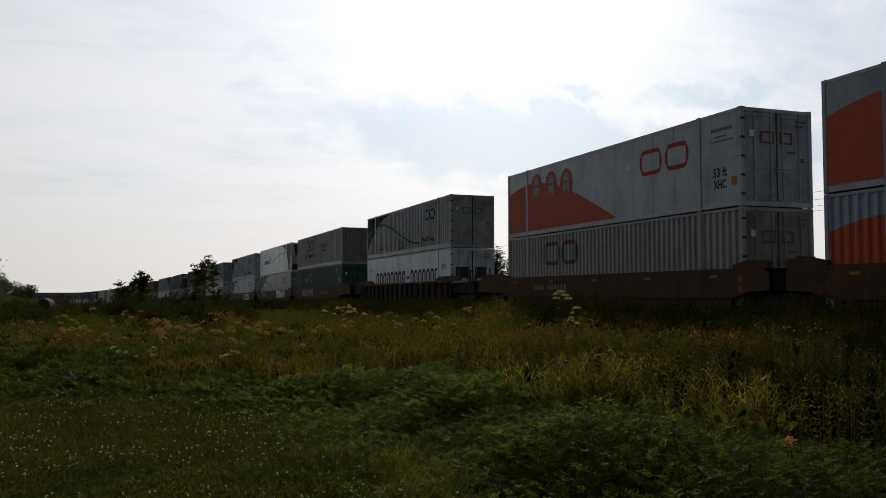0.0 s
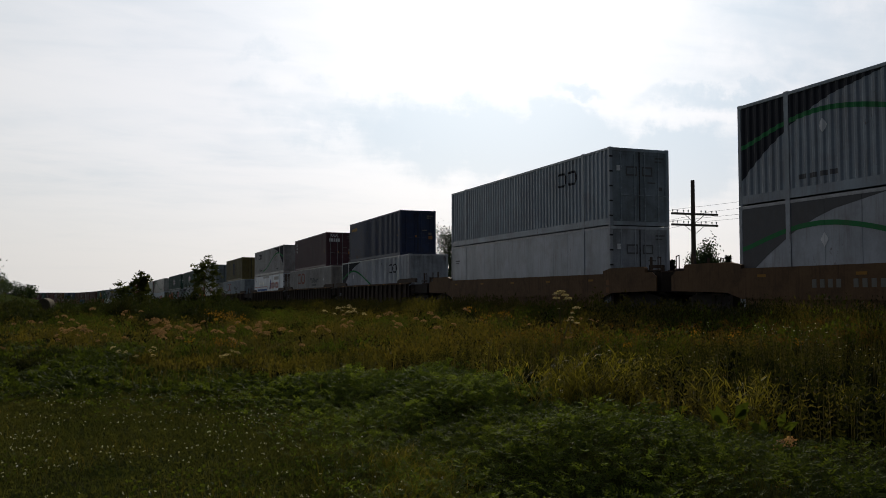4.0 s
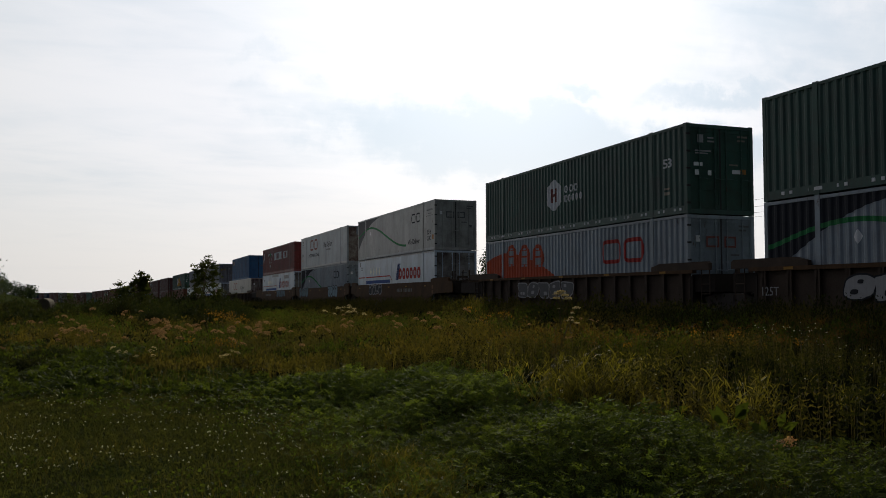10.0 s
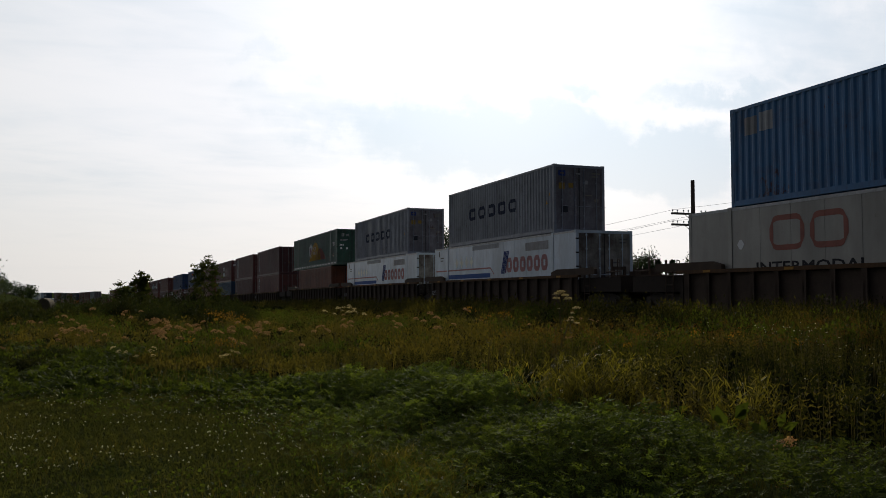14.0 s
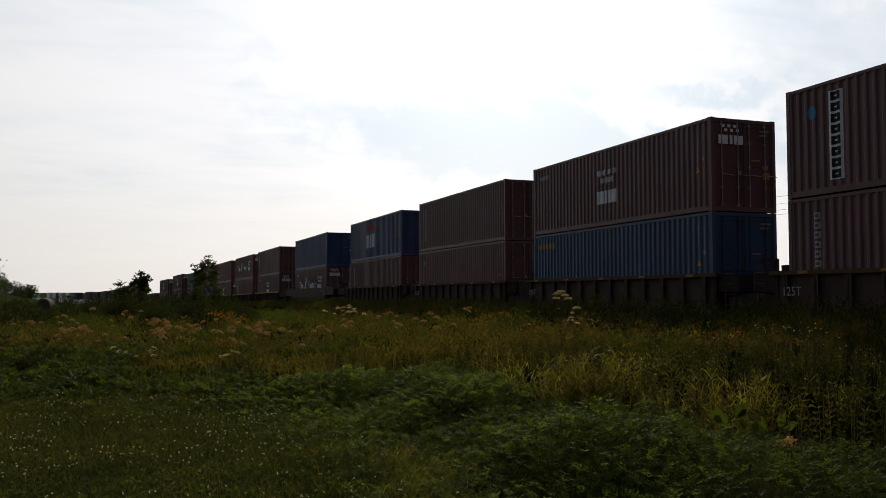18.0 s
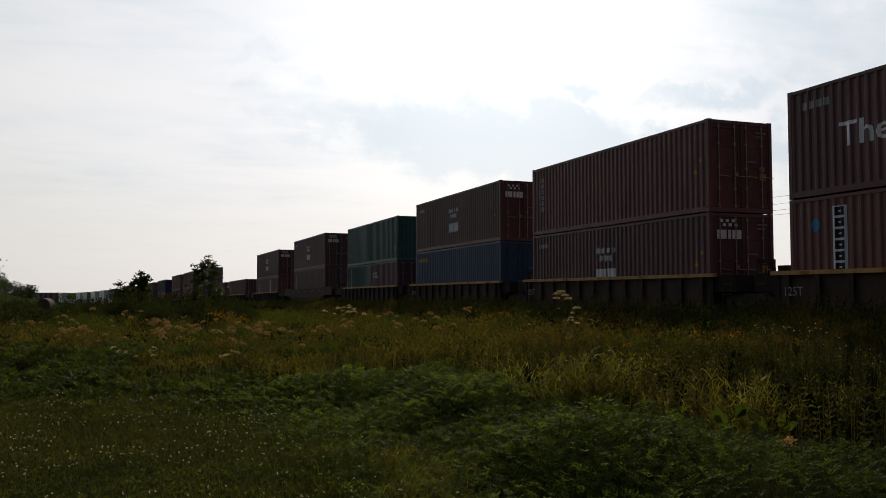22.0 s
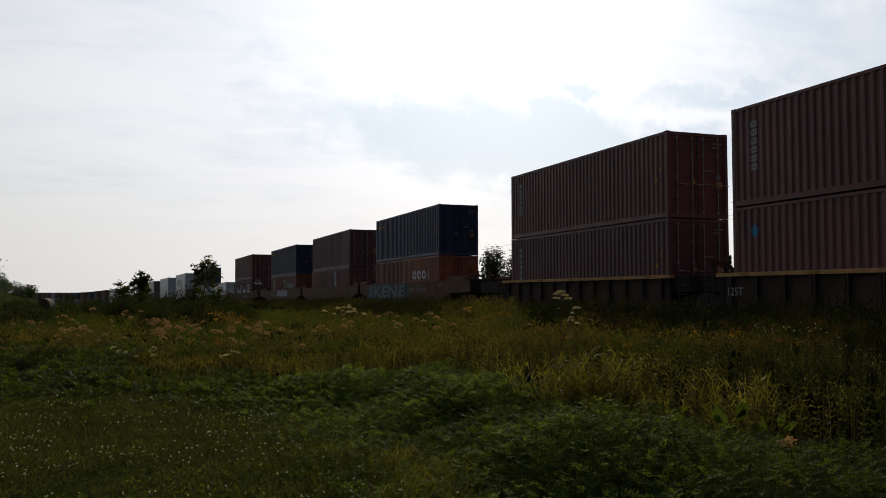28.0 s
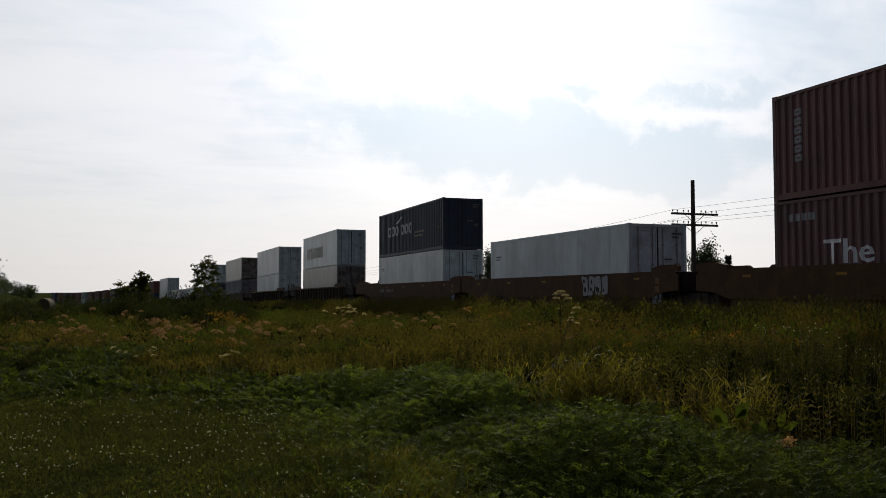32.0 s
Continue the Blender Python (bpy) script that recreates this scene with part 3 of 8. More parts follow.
def marks_for(kind, style):
    """(part, ink, shapes or words) for each style of livery."""
    L, W, H = SIZES[kind]
    out = []

    def add(name, colour, shapes):
        out.append((name, colour, shapes))

    def line(points, wide):
        """A band of even width along given heights (parts of H)."""
        aa, zz = zip(*points)
        def mid(a):
            return H * (float(np.interp(a - 0.3, aa, zz)) + float(np.interp(a, aa, zz)) + float(np.interp(a + 0.3, aa, zz))) / 3
        return (aa[0], aa[-1], lambda a: mid(a) - wide / 2, lambda a: mid(a) + wide / 2)

    def mark(a, z0, z1, w, colour):
        """A two-part mark of rounded bands."""
        h = H * (z1 - z0)
        left = band_ring(a, H * z0, w * 0.47, h, h * 0.155)
        add("logo", colour, left)
        right = band_ring(a + w * 0.54, H * z0, w * 0.46, h, h * 0.165)
        add("logo", colour, right)

    tags = style.split()
    for tag in tags:
        if tag in ("corner", "corner_front"):        # a dark corner below a curve, and a green line
            flip = (lambda a: a) if tag == "corner" else (lambda a: L - a)
            edge = ((0.0, 0.20), (0.5, 0.345), (1.16, 0.50), (2.2, 0.70), (3.0, 0.81), (3.6, 0.87), (5.3, 0.965))
            wave = ((0.14, 0.56), (0.8, 0.625), (1.41, 0.68), (2.1, 0.73), (2.75, 0.757), (3.4, 0.76), (4.0, 0.738), (4.72, 0.695), (5.6, 0.62), (6.44, 0.53), (7.2, 0.445), (7.95, 0.37), (8.7, 0.295), (9.4, 0.24), (10.15, 0.20), (11.05, 0.18))
            if tag == "corner":
                add("corner_field", "fadedblack" if kind == "s53" else "dark", [(0.14, 5.3, lambda a: H * float(np.interp(a, *zip(*edge))), lambda a: H - 0.1)])
                add("green_line", "green", [line(wave, 0.13)])
                add("placard", "white", [diamond(3.26, H * 0.61, 0.19)])
                if kind == "c53":
                    add("small_bar", "fadedblack", [rect(2.4 + 0.36 * k, H * 0.165, 0.26, 0.13) for k in range(4)])
            else:
                if "snowmark" in tags:
                    edge = ((1.15, 0.20), (1.5, 0.42), (1.985, 0.65), (2.5, 0.78), (3.0, 0.865), (4.2, 0.95))
                    wave = ((1.17, 0.575), (1.6, 0.64), (2.3, 0.695), (3.4, 0.70), (5.2, 0.68), (6.1, 0.63), (8.18, 0.51), (9.4, 0.44), (10.5, 0.41))
                add("corner_field", "fadedblack" if "snowmark" in tags else "dark", [(L - 5.3, L - (1.16 if kind == "k53" else 0.14), lambda a: max(0.2, H * float(np.interp(L - a, *zip(*edge)))), lambda a: H - 0.1)])
                add("green_line", "green", [line([(L - a, z) for a, z in reversed(wave)], 0.08 if "snowmark" in tags else 0.12)])
                if "snowmark" not in tags:
                    add("placard", "tan", [diamond(12.72, H * 0.61, 0.2)])
                    add("small_bar", "fadedblack", [rect(12.25 + 0.36 * k, H * 0.165, 0.26, 0.13) for k in range(4)])
        elif tag == "mark_dark":
            if "corner_front" in tags:
                mark(2.64, 0.66, 0.86, 1.55, "black")
            else:
                mark(12.05, 0.62, 0.82, 1.6, "black")
        elif tag == "mark_red":
            mark(10.9, 0.51, 0.81, 2.75, "red")
        elif tag in ("mark_faded", "mark_brown"):
            mark(3.65, 0.54, 0.87, 2.8, "fadedred" if tag == "mark_brown" else "wornred")
        elif tag == "deliver":
            if "corner_front" in tags:
                add("lettering", "black", ("We Deliver", 2.56, H * 0.175, 0.42, 0.0, 2.1))
            elif "mark_dark" in tags:
                add("lettering", "black", ("We Deliver", 11.4, H * 0.185, 0.45, 0.0, 2.15))
            else:
                add("lettering", "wornblack" if kind == "c53" else "black", ("We Deliver!", 8.6, H * 0.55, 0.66, 0.22, 3.0))
                add("small_bar", "fadedblack", [rect(9.55 + 0.3 * k, H * 0.455, 0.22, 0.12) for k in range(5)])
        elif tag == "intermodal":
            add("lettering", "black", ("INTERMODAL", 3.1, H * 0.34, 0.40, 0.0, 4.0))
        elif tag == "swoosh":
            hill = ((0.0, 0.66), (0.9, 0.735), (2.0, 0.785), (3.0, 0.775), (4.0, 0.72), (5.5, 0.60), (6.5, 0.48), (7.3, 0.37), (8.3, 0.23), (9.25, 0.09))
            add("orange_field", "orange", [(0.14, 9.25, lambda a: 0.28 if kind == "c53" else 0.2, lambda a: H * float(np.interp(a, *zip(*hill))))])
            for c, z in ((2.92, 0.70), (4.28, 0.68), (5.6, 0.66)):
                add("medallion", "orange", [disc(c, H * z, 0.54, 0.60)])
            for c, z in ((2.92, 0.70), (4.28, 0.68), (5.6, 0.66)):
                q = H * z - 0.28
                add("pictogram", "grey", [rect(c - 0.27, q, 0.54, 0.30), rect(c - 0.23, q + 0.38, 0.46, 0.22), rect(c - 0.15, q + 0.63, 0.30, 0.08), rect(c - 0.25, q - 0.1, 0.14, 0.08), rect(c + 0.11, q - 0.1, 0.14, 0.08)])
        elif tag == "ft":
            add("lettering", "black", ("53 ft", 14.86, H * 0.33, 0.38, 0.0, 0.62))
            add("lettering", "black", ("XHC", 14.86, H * 0.205, 0.38, 0.0, 0.60))
            add("number_bar", "fadedblack", [rect(14.78 + 0.11 * k, H * 0.80, 0.075, 0.10) for k in range(9)] + [rect(14.95 + 0.09 * k, H * 0.735, 0.06, 0.05) for k in range(6)] + [rect(14.72 + 0.09 * k, H * 0.69, 0.06, 0.05) for k in range(12)])
            add("label", "rustorange", [rect(15.68, H * 0.22, 0.24, 0.26)])
        elif tag == "ft_rear":
            add("lettering", "black", ("53 ft", 0.42, H * 0.40, 0.34, 0.0, 0.56))
            add("label", "rustorange", [rect(0.6, H * 0.24, 0.2, 0.22)])
            add("number_bar", "fadedblack", [rect(0.5, H * 0.76, 0.6, 0.06), rect(0.5, H * 0.71, 0.5, 0.05), rect(0.6, H * 0.82, 0.3, 0.2)])
        elif tag == "plac":
            a, z = (10.2, 0.65) if "swoosh" in tags else (13.5, 0.63)
            add("placard", "white", [diamond(a, H * z, 0.21)])
        elif tag == "plac_rear":
            add("placard", "white", [diamond(2.45, H * 0.62, 0.21)])
        elif tag == "longword":
            add("wordmark", "navy", blocks(2.2, H * 0.33, 6.4, 0.92, 8, 0.16) + [rect(8.75, H * 0.46, 0.48, 0.17)] + blocks(9.45, H * 0.33, 4.9, 0.92, 7, 0.16))
            add("lettering", "black", ("53 ft", 14.8, H * 0.62, 0.36, 0.0, 0.62))
        elif tag in ("stripe", "worn_stripe"):
            col = "red" if tag == "stripe" else "wornpink"
            add("wordmark", col, plain_word(9.62, H * 0.47, 4.2, H * 0.235, 6, 0.21))
            add("emblem", "markblue", [slant(8.96 + 0.14 * k, H * 0.455, 0.115, H * 0.36, 0.42) for k in range(4)])
            add("emblem", col, [slant(9.46, H * 0.47, 0.12, H * 0.22, 0.22)])
            add("red_stripe", col, [(0.2, 8.2, lambda a: H * (0.55 if a < 7.78 else 0.55 - 0.11 * (a - 7.78) / 0.42), lambda a: H * (0.575 if a < 7.78 else 0.575 - 0.11 * (a - 7.78) / 0.42))])
            add("blue_stripe", "blue", [rect(2.15, H * 0.405, 5.6, H * 0.075)])
            for k in range(4):
                add("placard", "brightcream", [diamond(3.35 + 0.68 * k, H * 0.69, 0.29)])
            if tag == "worn_stripe":
                add("patch", "grey", [rect(5.5, H * 0.885, 3.3, 0.22)])
                add("patch", "chalk", [rect(11.6, H * 0.78, 2.2, 0.36)])
            add("number_bar", "fadedblack", [rect(0.6, H * 0.84, 0.16, 0.3), rect(0.9, H * 0.80, 0.5, 0.06), rect(0.9, H * 0.75, 0.4, 0.06)])
        elif tag == "snowmark":
            mark(2.45, 0.665, 0.79, 0.95, "black")
            add("wordmark", "black", blocks(2.45, H * 0.405, 1.75, 0.42, 5, 0.18))
            add("wordmark", "green", blocks(4.2, H * 0.405, 1.3, 0.42, 4, 0.18))
            add("placard", "tan", [diamond(5.2, H * 0.66, 0.21)])
            add("emblem", "green", star(5.95, H * 0.58, 0.27))
        elif tag == "hexmark":
            add("emblem", "white", [(6.45, 7.75, lambda a: H * 0.31 + max(0, abs(a - 7.1) - 0.1) * 0.55, lambda a: H * 0.75 - max(0, abs(a - 7.1) - 0.1) * 0.55)])
            add("wordmark", "white", blocks(8.0, H * 0.53, 1.2, 0.30, 3, 0.25) + blocks(8.0, H * 0.40, 1.5, 0.30, 5, 0.25))
            add("emblem_face", "wornred", [rect(6.86, H * 0.43, 0.13, 0.58), rect(7.21, H * 0.43, 0.13, 0.58), rect(6.99, H * 0.51, 0.22, 0.12)])
            add("lettering", "white", ("53", 14.85, H * 0.55, 0.42, 0.0, 0.45))
            add("small_bar", "tan", [rect(14.9, H * 0.30, 0.3, 0.06), rect(14.9, H * 0.24, 0.3, 0.1)])
            for k in range(16):
                add("reflector", "white", [rect(0.7 + 0.98 * k, 0.12, 0.5, 0.09)])
        elif tag == "hexwave":
            add("yellow_field", "yellow", [(6.5, 11.0, lambda a: H * 0.22, lambda a: H * (0.22 + 0.55 * sin(pi * (a - 6.5) / 4.5)))])
            add("orange_field", "wornred", [(8.5, 12.5, lambda a: H * 0.22, lambda a: H * (0.22 + 0.35 * sin(pi * (a - 8.5) / 4.0)))])
        elif tag == "trianglemark":
            add("wordmark", "white", plain_word(6.33, H * 0.50, 4.0, H * 0.285, 8, 0.13) + plain_word(11.05, H * 0.50, 1.9, H * 0.26, 4, 0.12))
            add("emblem", "white", [(3.15, 5.4, lambda a: H * 0.23 + abs(a - 4.28) * 1.36, lambda a: H * 0.23 + abs(a - 4.28) * 1.36 + 0.16), (3.15, 3.95, lambda a: H * 0.75, lambda a: H * 0.75 + 0.10), (4.6, 5.4, lambda a: H * 0.75, lambda a: H * 0.75 + 0.10)])
            add("emblem_face", "wornred", [(3.35, 5.2, lambda a: H * 0.23 + abs(a - 4.28) * 1.36 + 0.06, lambda a: H * 0.23 + abs(a - 4.28) * 1.36 + 0.09)])
            add("leaf_emblem", "green", star(4.28, H * 0.74, 0.36) + [disc(4.28, H * 0.735, 0.20, 0.17)])
            for q, z in ((0.78, 0.79), (0.80, 0.66), (0.50, 0.545)):
                add("placard", "white", [diamond(q, H * z, 0.23)])
            for k in range(12):
                add("reflector", "tan", [rect(0.9 + 1.25 * k, 0.14, 0.3, 0.05)])
        elif tag == "smallword":
            add("wordmark", "yellow", blocks(0.5, H * 0.775, 1.47, 0.27, 5, 0.2))
        elif tag == "starword":
            add("emblem", "white", sum([star(5.52 + 0.35 * k, H * 0.69, 0.15) for k in range(4)], []) + sum([star(5.70 + 0.35 * k, H * 0.59, 0.15) for k in range(3)], []))
            for q, w in ((5.40, 0.46), (5.92, 0.16), (6.14, 0.56)):
                add("wordmark", "white", [rect(q, H * 0.29, w, H * 0.165)])
            add("web_bar", "chalk", [rect(0.54 + 0.22 * k, H * 0.80, 0.16, 0.16) for k in range(4)])
        elif tag == "factor":
            add("lettering", "white", ("The", 1.75, H * 0.40, 0.88, 0.0, 1.6))
            add("lettering", "white", ("Factor", 5.57, H * 0.40, 0.88, 0.0, 2.85))
            add("emblem", "skyblue", [rect(3.9, H * 0.33, 0.55, H * 0.42)])
            add("emblem", "yellow", [rect(4.46, H * 0.56, 0.6, H * 0.19)])
            add("emblem", "green", [rect(4.46, H * 0.33, 0.6, H * 0.22)])
            add("emblem_face", "white", [slant(4.02, H * 0.38, 0.3, H * 0.32, 0.55)])
            add("star", "white", sum([star(9.12 + 0.42 * k, H * 0.70, 0.17) for k in range(4)], []) + sum([star(9.33 + 0.42 * k, H * 0.585, 0.17) for k in range(3)], []))
            for q, w in ((9.0, 0.5), (9.57, 0.17), (9.80, 0.62)):
                add("wordmark", "white", [rect(q, H * 0.335, w, H * 0.16)])
            add("web_bar", "chalk", [rect(0.52 + 0.25 * k, H * 0.80, 0.18, 0.2) for k in range(4)])
        elif tag == "tallcolumn":
            add("wordmark", "chalk", column(0.79, H * 0.345, 0.28, H * 0.51, 6, True))
        elif tag == "wordcolumn":
            add("wordmark", "white", column(1.45, H * 0.10, 0.26, H * 0.72, 6, True))
        elif tag == "slimcolumn":
            add("wordmark", "chalk", column(0.89, H * 0.20, 0.22, H * 0.68, 8, True))
        elif tag in ("plate", "plate_end"):
            q = 1.5 if tag == "plate" else 0.86
            add("plate", "white", [rect(q, H * 0.12, 0.44, H * 0.78)])
            add("plate_mark", "black", sum([ring(q + 0.07, H * (0.12 + 0.78 * (k + 0.12) / 8), 0.3, H * 0.78 / 8 * 0.78, 0.09) for k in range(8)], []))
        elif tag == "dot":
            add("dot", "skyblue", [disc(0.91, H * 0.75, 0.16, 0.19)])
        elif tag == "twopatch":
            add("patch", "paintwhite", [rect(0.58, H * 0.70, 0.52, 0.52)])
            add("patch", "grey", [rect(1.24, H * 0.71, 0.54, 0.54)])
        elif tag == "threeword":
            for q, w in ((4.2, 0.60), (4.98, 0.52), (5.68, 0.48)):
                add("wordmark", "white", [rect(q, H * 0.29, w, H * 0.33)])
            add("emblem", "orange", [(4.1, 6.5, lambda a: H * 0.755 - (0.22 if 4.95 < a < 5.55 else 0.0), lambda a: H * 0.755 + 0.26 - 0.04 * (a - 4.1))])
        elif tag == "fiveword":
            add("wordmark", "navy", sum([plain_word(2.9 + 1.2 * k, H * 0.42, 1.0, H * 0.21, 1, 0.17) for k in range(5)], []))
        elif tag == "shortcolumn":
            add("wordmark", "white", column(0.75, H * 0.57, 0.26, H * 0.33, 3, True))
        elif tag == "stackword":
            add("wordmark", "navy", [rect(5.38, H * 0.51, 0.26, H * 0.27), rect(5.85, H * 0.51, 0.26, H * 0.24), rect(6.30, H * 0.51, 0.26, H * 0.27), rect(5.64, H * 0.71, 0.66, H * 0.07), rect(5.2, H * 0.485, 1.6, 0.05)])
            add("wordmark", "navy", band_ring(5.35, H * 0.27, 0.58, H * 0.19, 0.15))
            add("wordmark", "navy", band_ring(6.02, H * 0.27, 0.58, H * 0.19, 0.15))
            add("small_bar", "navy", column(0.9, H * 0.28, 0.12, H * 0.5, 10))
        elif tag == "pairword":
            add("wordmark", "white", blocks(2.0, H * 0.44, 2.3, 0.66, 3, 0.2) + blocks(4.7, H * 0.44, 2.3, 0.66, 3, 0.2))
            add("small_bar", "tan", [rect(7.4, H * 0.42, 1.6, 0.10), rect(7.4, H * 0.34, 1.4, 0.10)])
            add("arc", "white", [(3.6, 4.8, lambda a: H * 0.70 + 0.35 * ((a - 3.6) / 1.2) ** 2, lambda a: H * 0.74 + 0.38 * ((a - 3.6) / 1.2) ** 2)])
        elif tag == "fourword":
            add("wordmark", "white", sum([plain_word(1.55 + 0.84 * k, H * 0.50, 0.72, H * 0.20, 1, 0.15) for k in range(3)], []) + [rect(4.2, H * 0.50, 0.17, H * 0.15), rect(4.2, H * 0.675, 0.17, 0.07)])
        elif tag == "bigword":
            add("wordmark", "chalk", [rect(6.7, H * 0.48, 0.26, H * 0.32), rect(6.3, H * 0.76, 1.1, 0.2)] + blocks(7.45, H * 0.50, 3.75, 0.5, 7, 0.2))
        elif tag == "labels":
            add("warning_label", "rustorange", [rect(L - 0.75, H * 0.24, 0.3, 0.3), rect(0.6, H * 0.24, 0.2, 0.22)])
        elif tag == "blurb":
            add("patch", "chalk", [rect(0.7, H * 0.60, 0.28, 0.42), rect(1.05, H * 0.60, 0.6, 0.18), rect(1.05, H * 0.70, 0.5, 0.16)])
        elif tag == "square":
            add("yellow_square", "fadedyellow", ring(4.67, H * 0.57, 1.35, H * 0.28, 0.17) + blocks(4.95, H * 0.63, 0.8, 0.44, 2, 0.2))
            add("placard", "white", [diamond(3.83, H * 0.64, 0.23)])
            add("lettering", "white", ("53'", 15.0, H * 0.54, 0.36, 0.0, 0.4))
            add("small_bar", "white", [rect(14.6, H * 0.84, 0.16, 0.2), rect(14.5, H * 0.80, 0.3, 0.06)])
        elif tag == "beige":
            add("wordmark", "tan", blocks(1.5, H * 0.28, 6.2, 1.0, 8, 0.25))
        elif tag == "ids":
            add("number_bar", "chalk", column(L - 0.72, H * 0.50, 0.055, H * 0.36, 14) + column(L - 0.46, H * 0.56, 0.05, H * 0.30, 11))
            add("warning_label", "yellow", [(L - 0.82, L - 0.58, lambda a: H * 0.43, lambda a: H * 0.43 + 0.24 - abs(a - L + 0.70) * 1.9)])
            add("warning_label", "yellow", [rect(L - 0.5, H * 0.55, 0.14, 0.12)])
        elif tag == "rim":
            add("number_bar", "fadedblack", [rect(0.6, H * 0.72, 0.6, 0.06), rect(0.6, H * 0.68, 0.5, 0.05)])
            add("label", "yellow", [rect(0.9, H * 0.24, 0.16, 0.2)])
    return [q for q in out if q[2]]


def apart(shapes):
    """Sort shapes into groups that touch along the wall, each one a letter or a bar."""
    groups = []
    for q in sorted(shapes, key=lambda q: q[0]):
        if groups and q[0] <= max(r[1] for r in groups[-1]) + 0.004:
            groups[-1].append(q)
        else:
            groups.append([q])
    return groups


def stars_apart(shapes):
    """Sort shapes into groups that touch along the wall and in height, each one a star or a sign."""
    groups = []
    for q in shapes:
        m = (q[0] + q[1]) / 2
        box = [q[0], q[1], q[2](m), q[3](m)]
        for g in groups:
            b = g[0]
            if box[0] <= b[1] and b[0] <= box[1] and box[2] <= b[3] and b[2] <= box[3]:
                g[0] = [min(box[0], b[0]), max(box[1], b[1]), min(box[2], b[2]), max(box[3], b[3])]
                g[1].append(q)
                break
        else:
            groups.append([box, [q]])
    return [g[1] for g in groups]


OVERLAY = {"reflector": 0.016, "plate_mark": 0.003, "medallion": 0.002, "pictogram": 0.006, "emblem_face": 0.004, "green_line": 0.003, "placard": 0.004}


def container(kind, colour, style, nose, label, far=False, sunk=False):
    """One shipping container, its base at the origin, its nose towards -Y and its near side towards -X. nose: d doors, c closed, k cooler."""
    L, W, H = SIZES[kind]
    top = new("shipping_container")
    top.empty_display_size = 0.5
    tagged(top, label, "container", "containers on the train")
    body = paint(colour)
    for side in (-1, 1):
        put("side_panel", shared(("side_panel", kind, side), lambda: side_wall(kind, side)), body, top)
    put("end_panel", shared(("end_panel", kind, 0), lambda: end_wall(kind, False)), body, top)
    frame_mat = body
    for at in ("nf", "nr", "ff", "fr"):
        put("corner_post", shared(("corner_post", kind, at), lambda: frame_piece(kind, ("corner_post", at))), frame_mat, top)
        for z in "" if far else "t" if sunk else "bt":
            q = at[0] + z + at[1]
            put("corner_casting", shared(("corner_casting", kind, q), lambda: frame_piece(kind, ("corner_casting", q))), frame_mat, top)
        if L > 16:
            put("side_post", shared(("side_post", kind, at), lambda: frame_piece(kind, ("side_post", at))), frame_mat, top)
    for at in ("n", "f"):
        put("top_rail", shared(("top_rail", kind, at), lambda: frame_piece(kind, ("top_rail", at))), RAIL_ALU if kind == "s53" else frame_mat, top, "dull aluminium rail" if kind == "s53" else "")
        put("bottom_rail", shared(("bottom_rail", kind, at), lambda: frame_piece(kind, ("bottom_rail", at))), RAIL_ALU if kind == "s53" else frame_mat, top, "dull aluminium rail" if kind == "s53" else "")
    for at in ("xtf",) if far else ("xbf", "xtf", "xbr", "xtr"):
        put("end_rail", shared(("end_rail", kind, at), lambda: frame_piece(kind, ("end_rail", at))), frame_mat, top)
    put("roof", shared(("roof", kind), lambda: frame_piece(kind, ("roof", "x"))), body, top)
    if nose == "d":
        for which in (-1, 1):
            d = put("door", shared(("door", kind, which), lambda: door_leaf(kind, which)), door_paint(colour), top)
            if not far:
                for x in ((0.22, 0.82) if which > 0 else (-0.82, -0.22)):
                    put("lock_rod", shared(("lock_rod", kind, x), lambda: lock_rod(kind, x)), STEEL if colour in ("brown", "darkbrown", "maroon", "white", "cream") else body, d, "steel locking rod")
        if not far:
            put("gasket", shared(("gasket", kind), lambda: Build().box(-0.03, -L / 2 + 0.024, 0.17, 0.03, -L / 2 + 0.05, H - 0.13)), GASKET, top, "black rubber door seal")
            for k in range(5 if L > 16 else 0):
                put("hinge", shared(("hinge", kind), lambda: Build().box(0.0, -L / 2 - 0.012, -0.03, 0.13, -L / 2 + 0.03, 0.03)), GASKET if L > 16 else body, top, "", pose(-W / 2 - 0.008, 0, 0.35 + (H - 0.7) * k / 4))
    elif nose == "k":
        for what, mat, lab in (("grille", SOOT, "black grille of the cooling unit"), ("housing", paint("cream"), "pale housing of the cooling unit"), ("service_door", GASKET, ""), ("gauge", SOOT, ""), ("pan", SOOT, "black pan under the cooling unit"), ("bulkhead", body, "")):
            put(what, shared((what, kind), lambda: cooler_unit(kind, what)), mat, top, lab)
        for side in (-1, 1):
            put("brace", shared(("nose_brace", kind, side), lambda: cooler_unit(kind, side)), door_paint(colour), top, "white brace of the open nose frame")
    elif nose == "h":
        # flat wall: brown paint stands in for a shaded recess and its brown panel
        put("end_panel", shared(("end_panel", kind, 1), lambda: end_wall(kind, True)), door_paint("cream"), top, "brown end wall, a dark recess put into its paint")
        put("housing", shared(("heater", kind), lambda: Build().box(-0.55, -L / 2 - 0.10, H * 0.76, W / 2 - 0.14, -L / 2 + 0.022, H - 0.14)), body, top, "grey heater housing")
    else:
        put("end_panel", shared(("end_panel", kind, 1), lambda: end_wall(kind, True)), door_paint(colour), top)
    marks = []
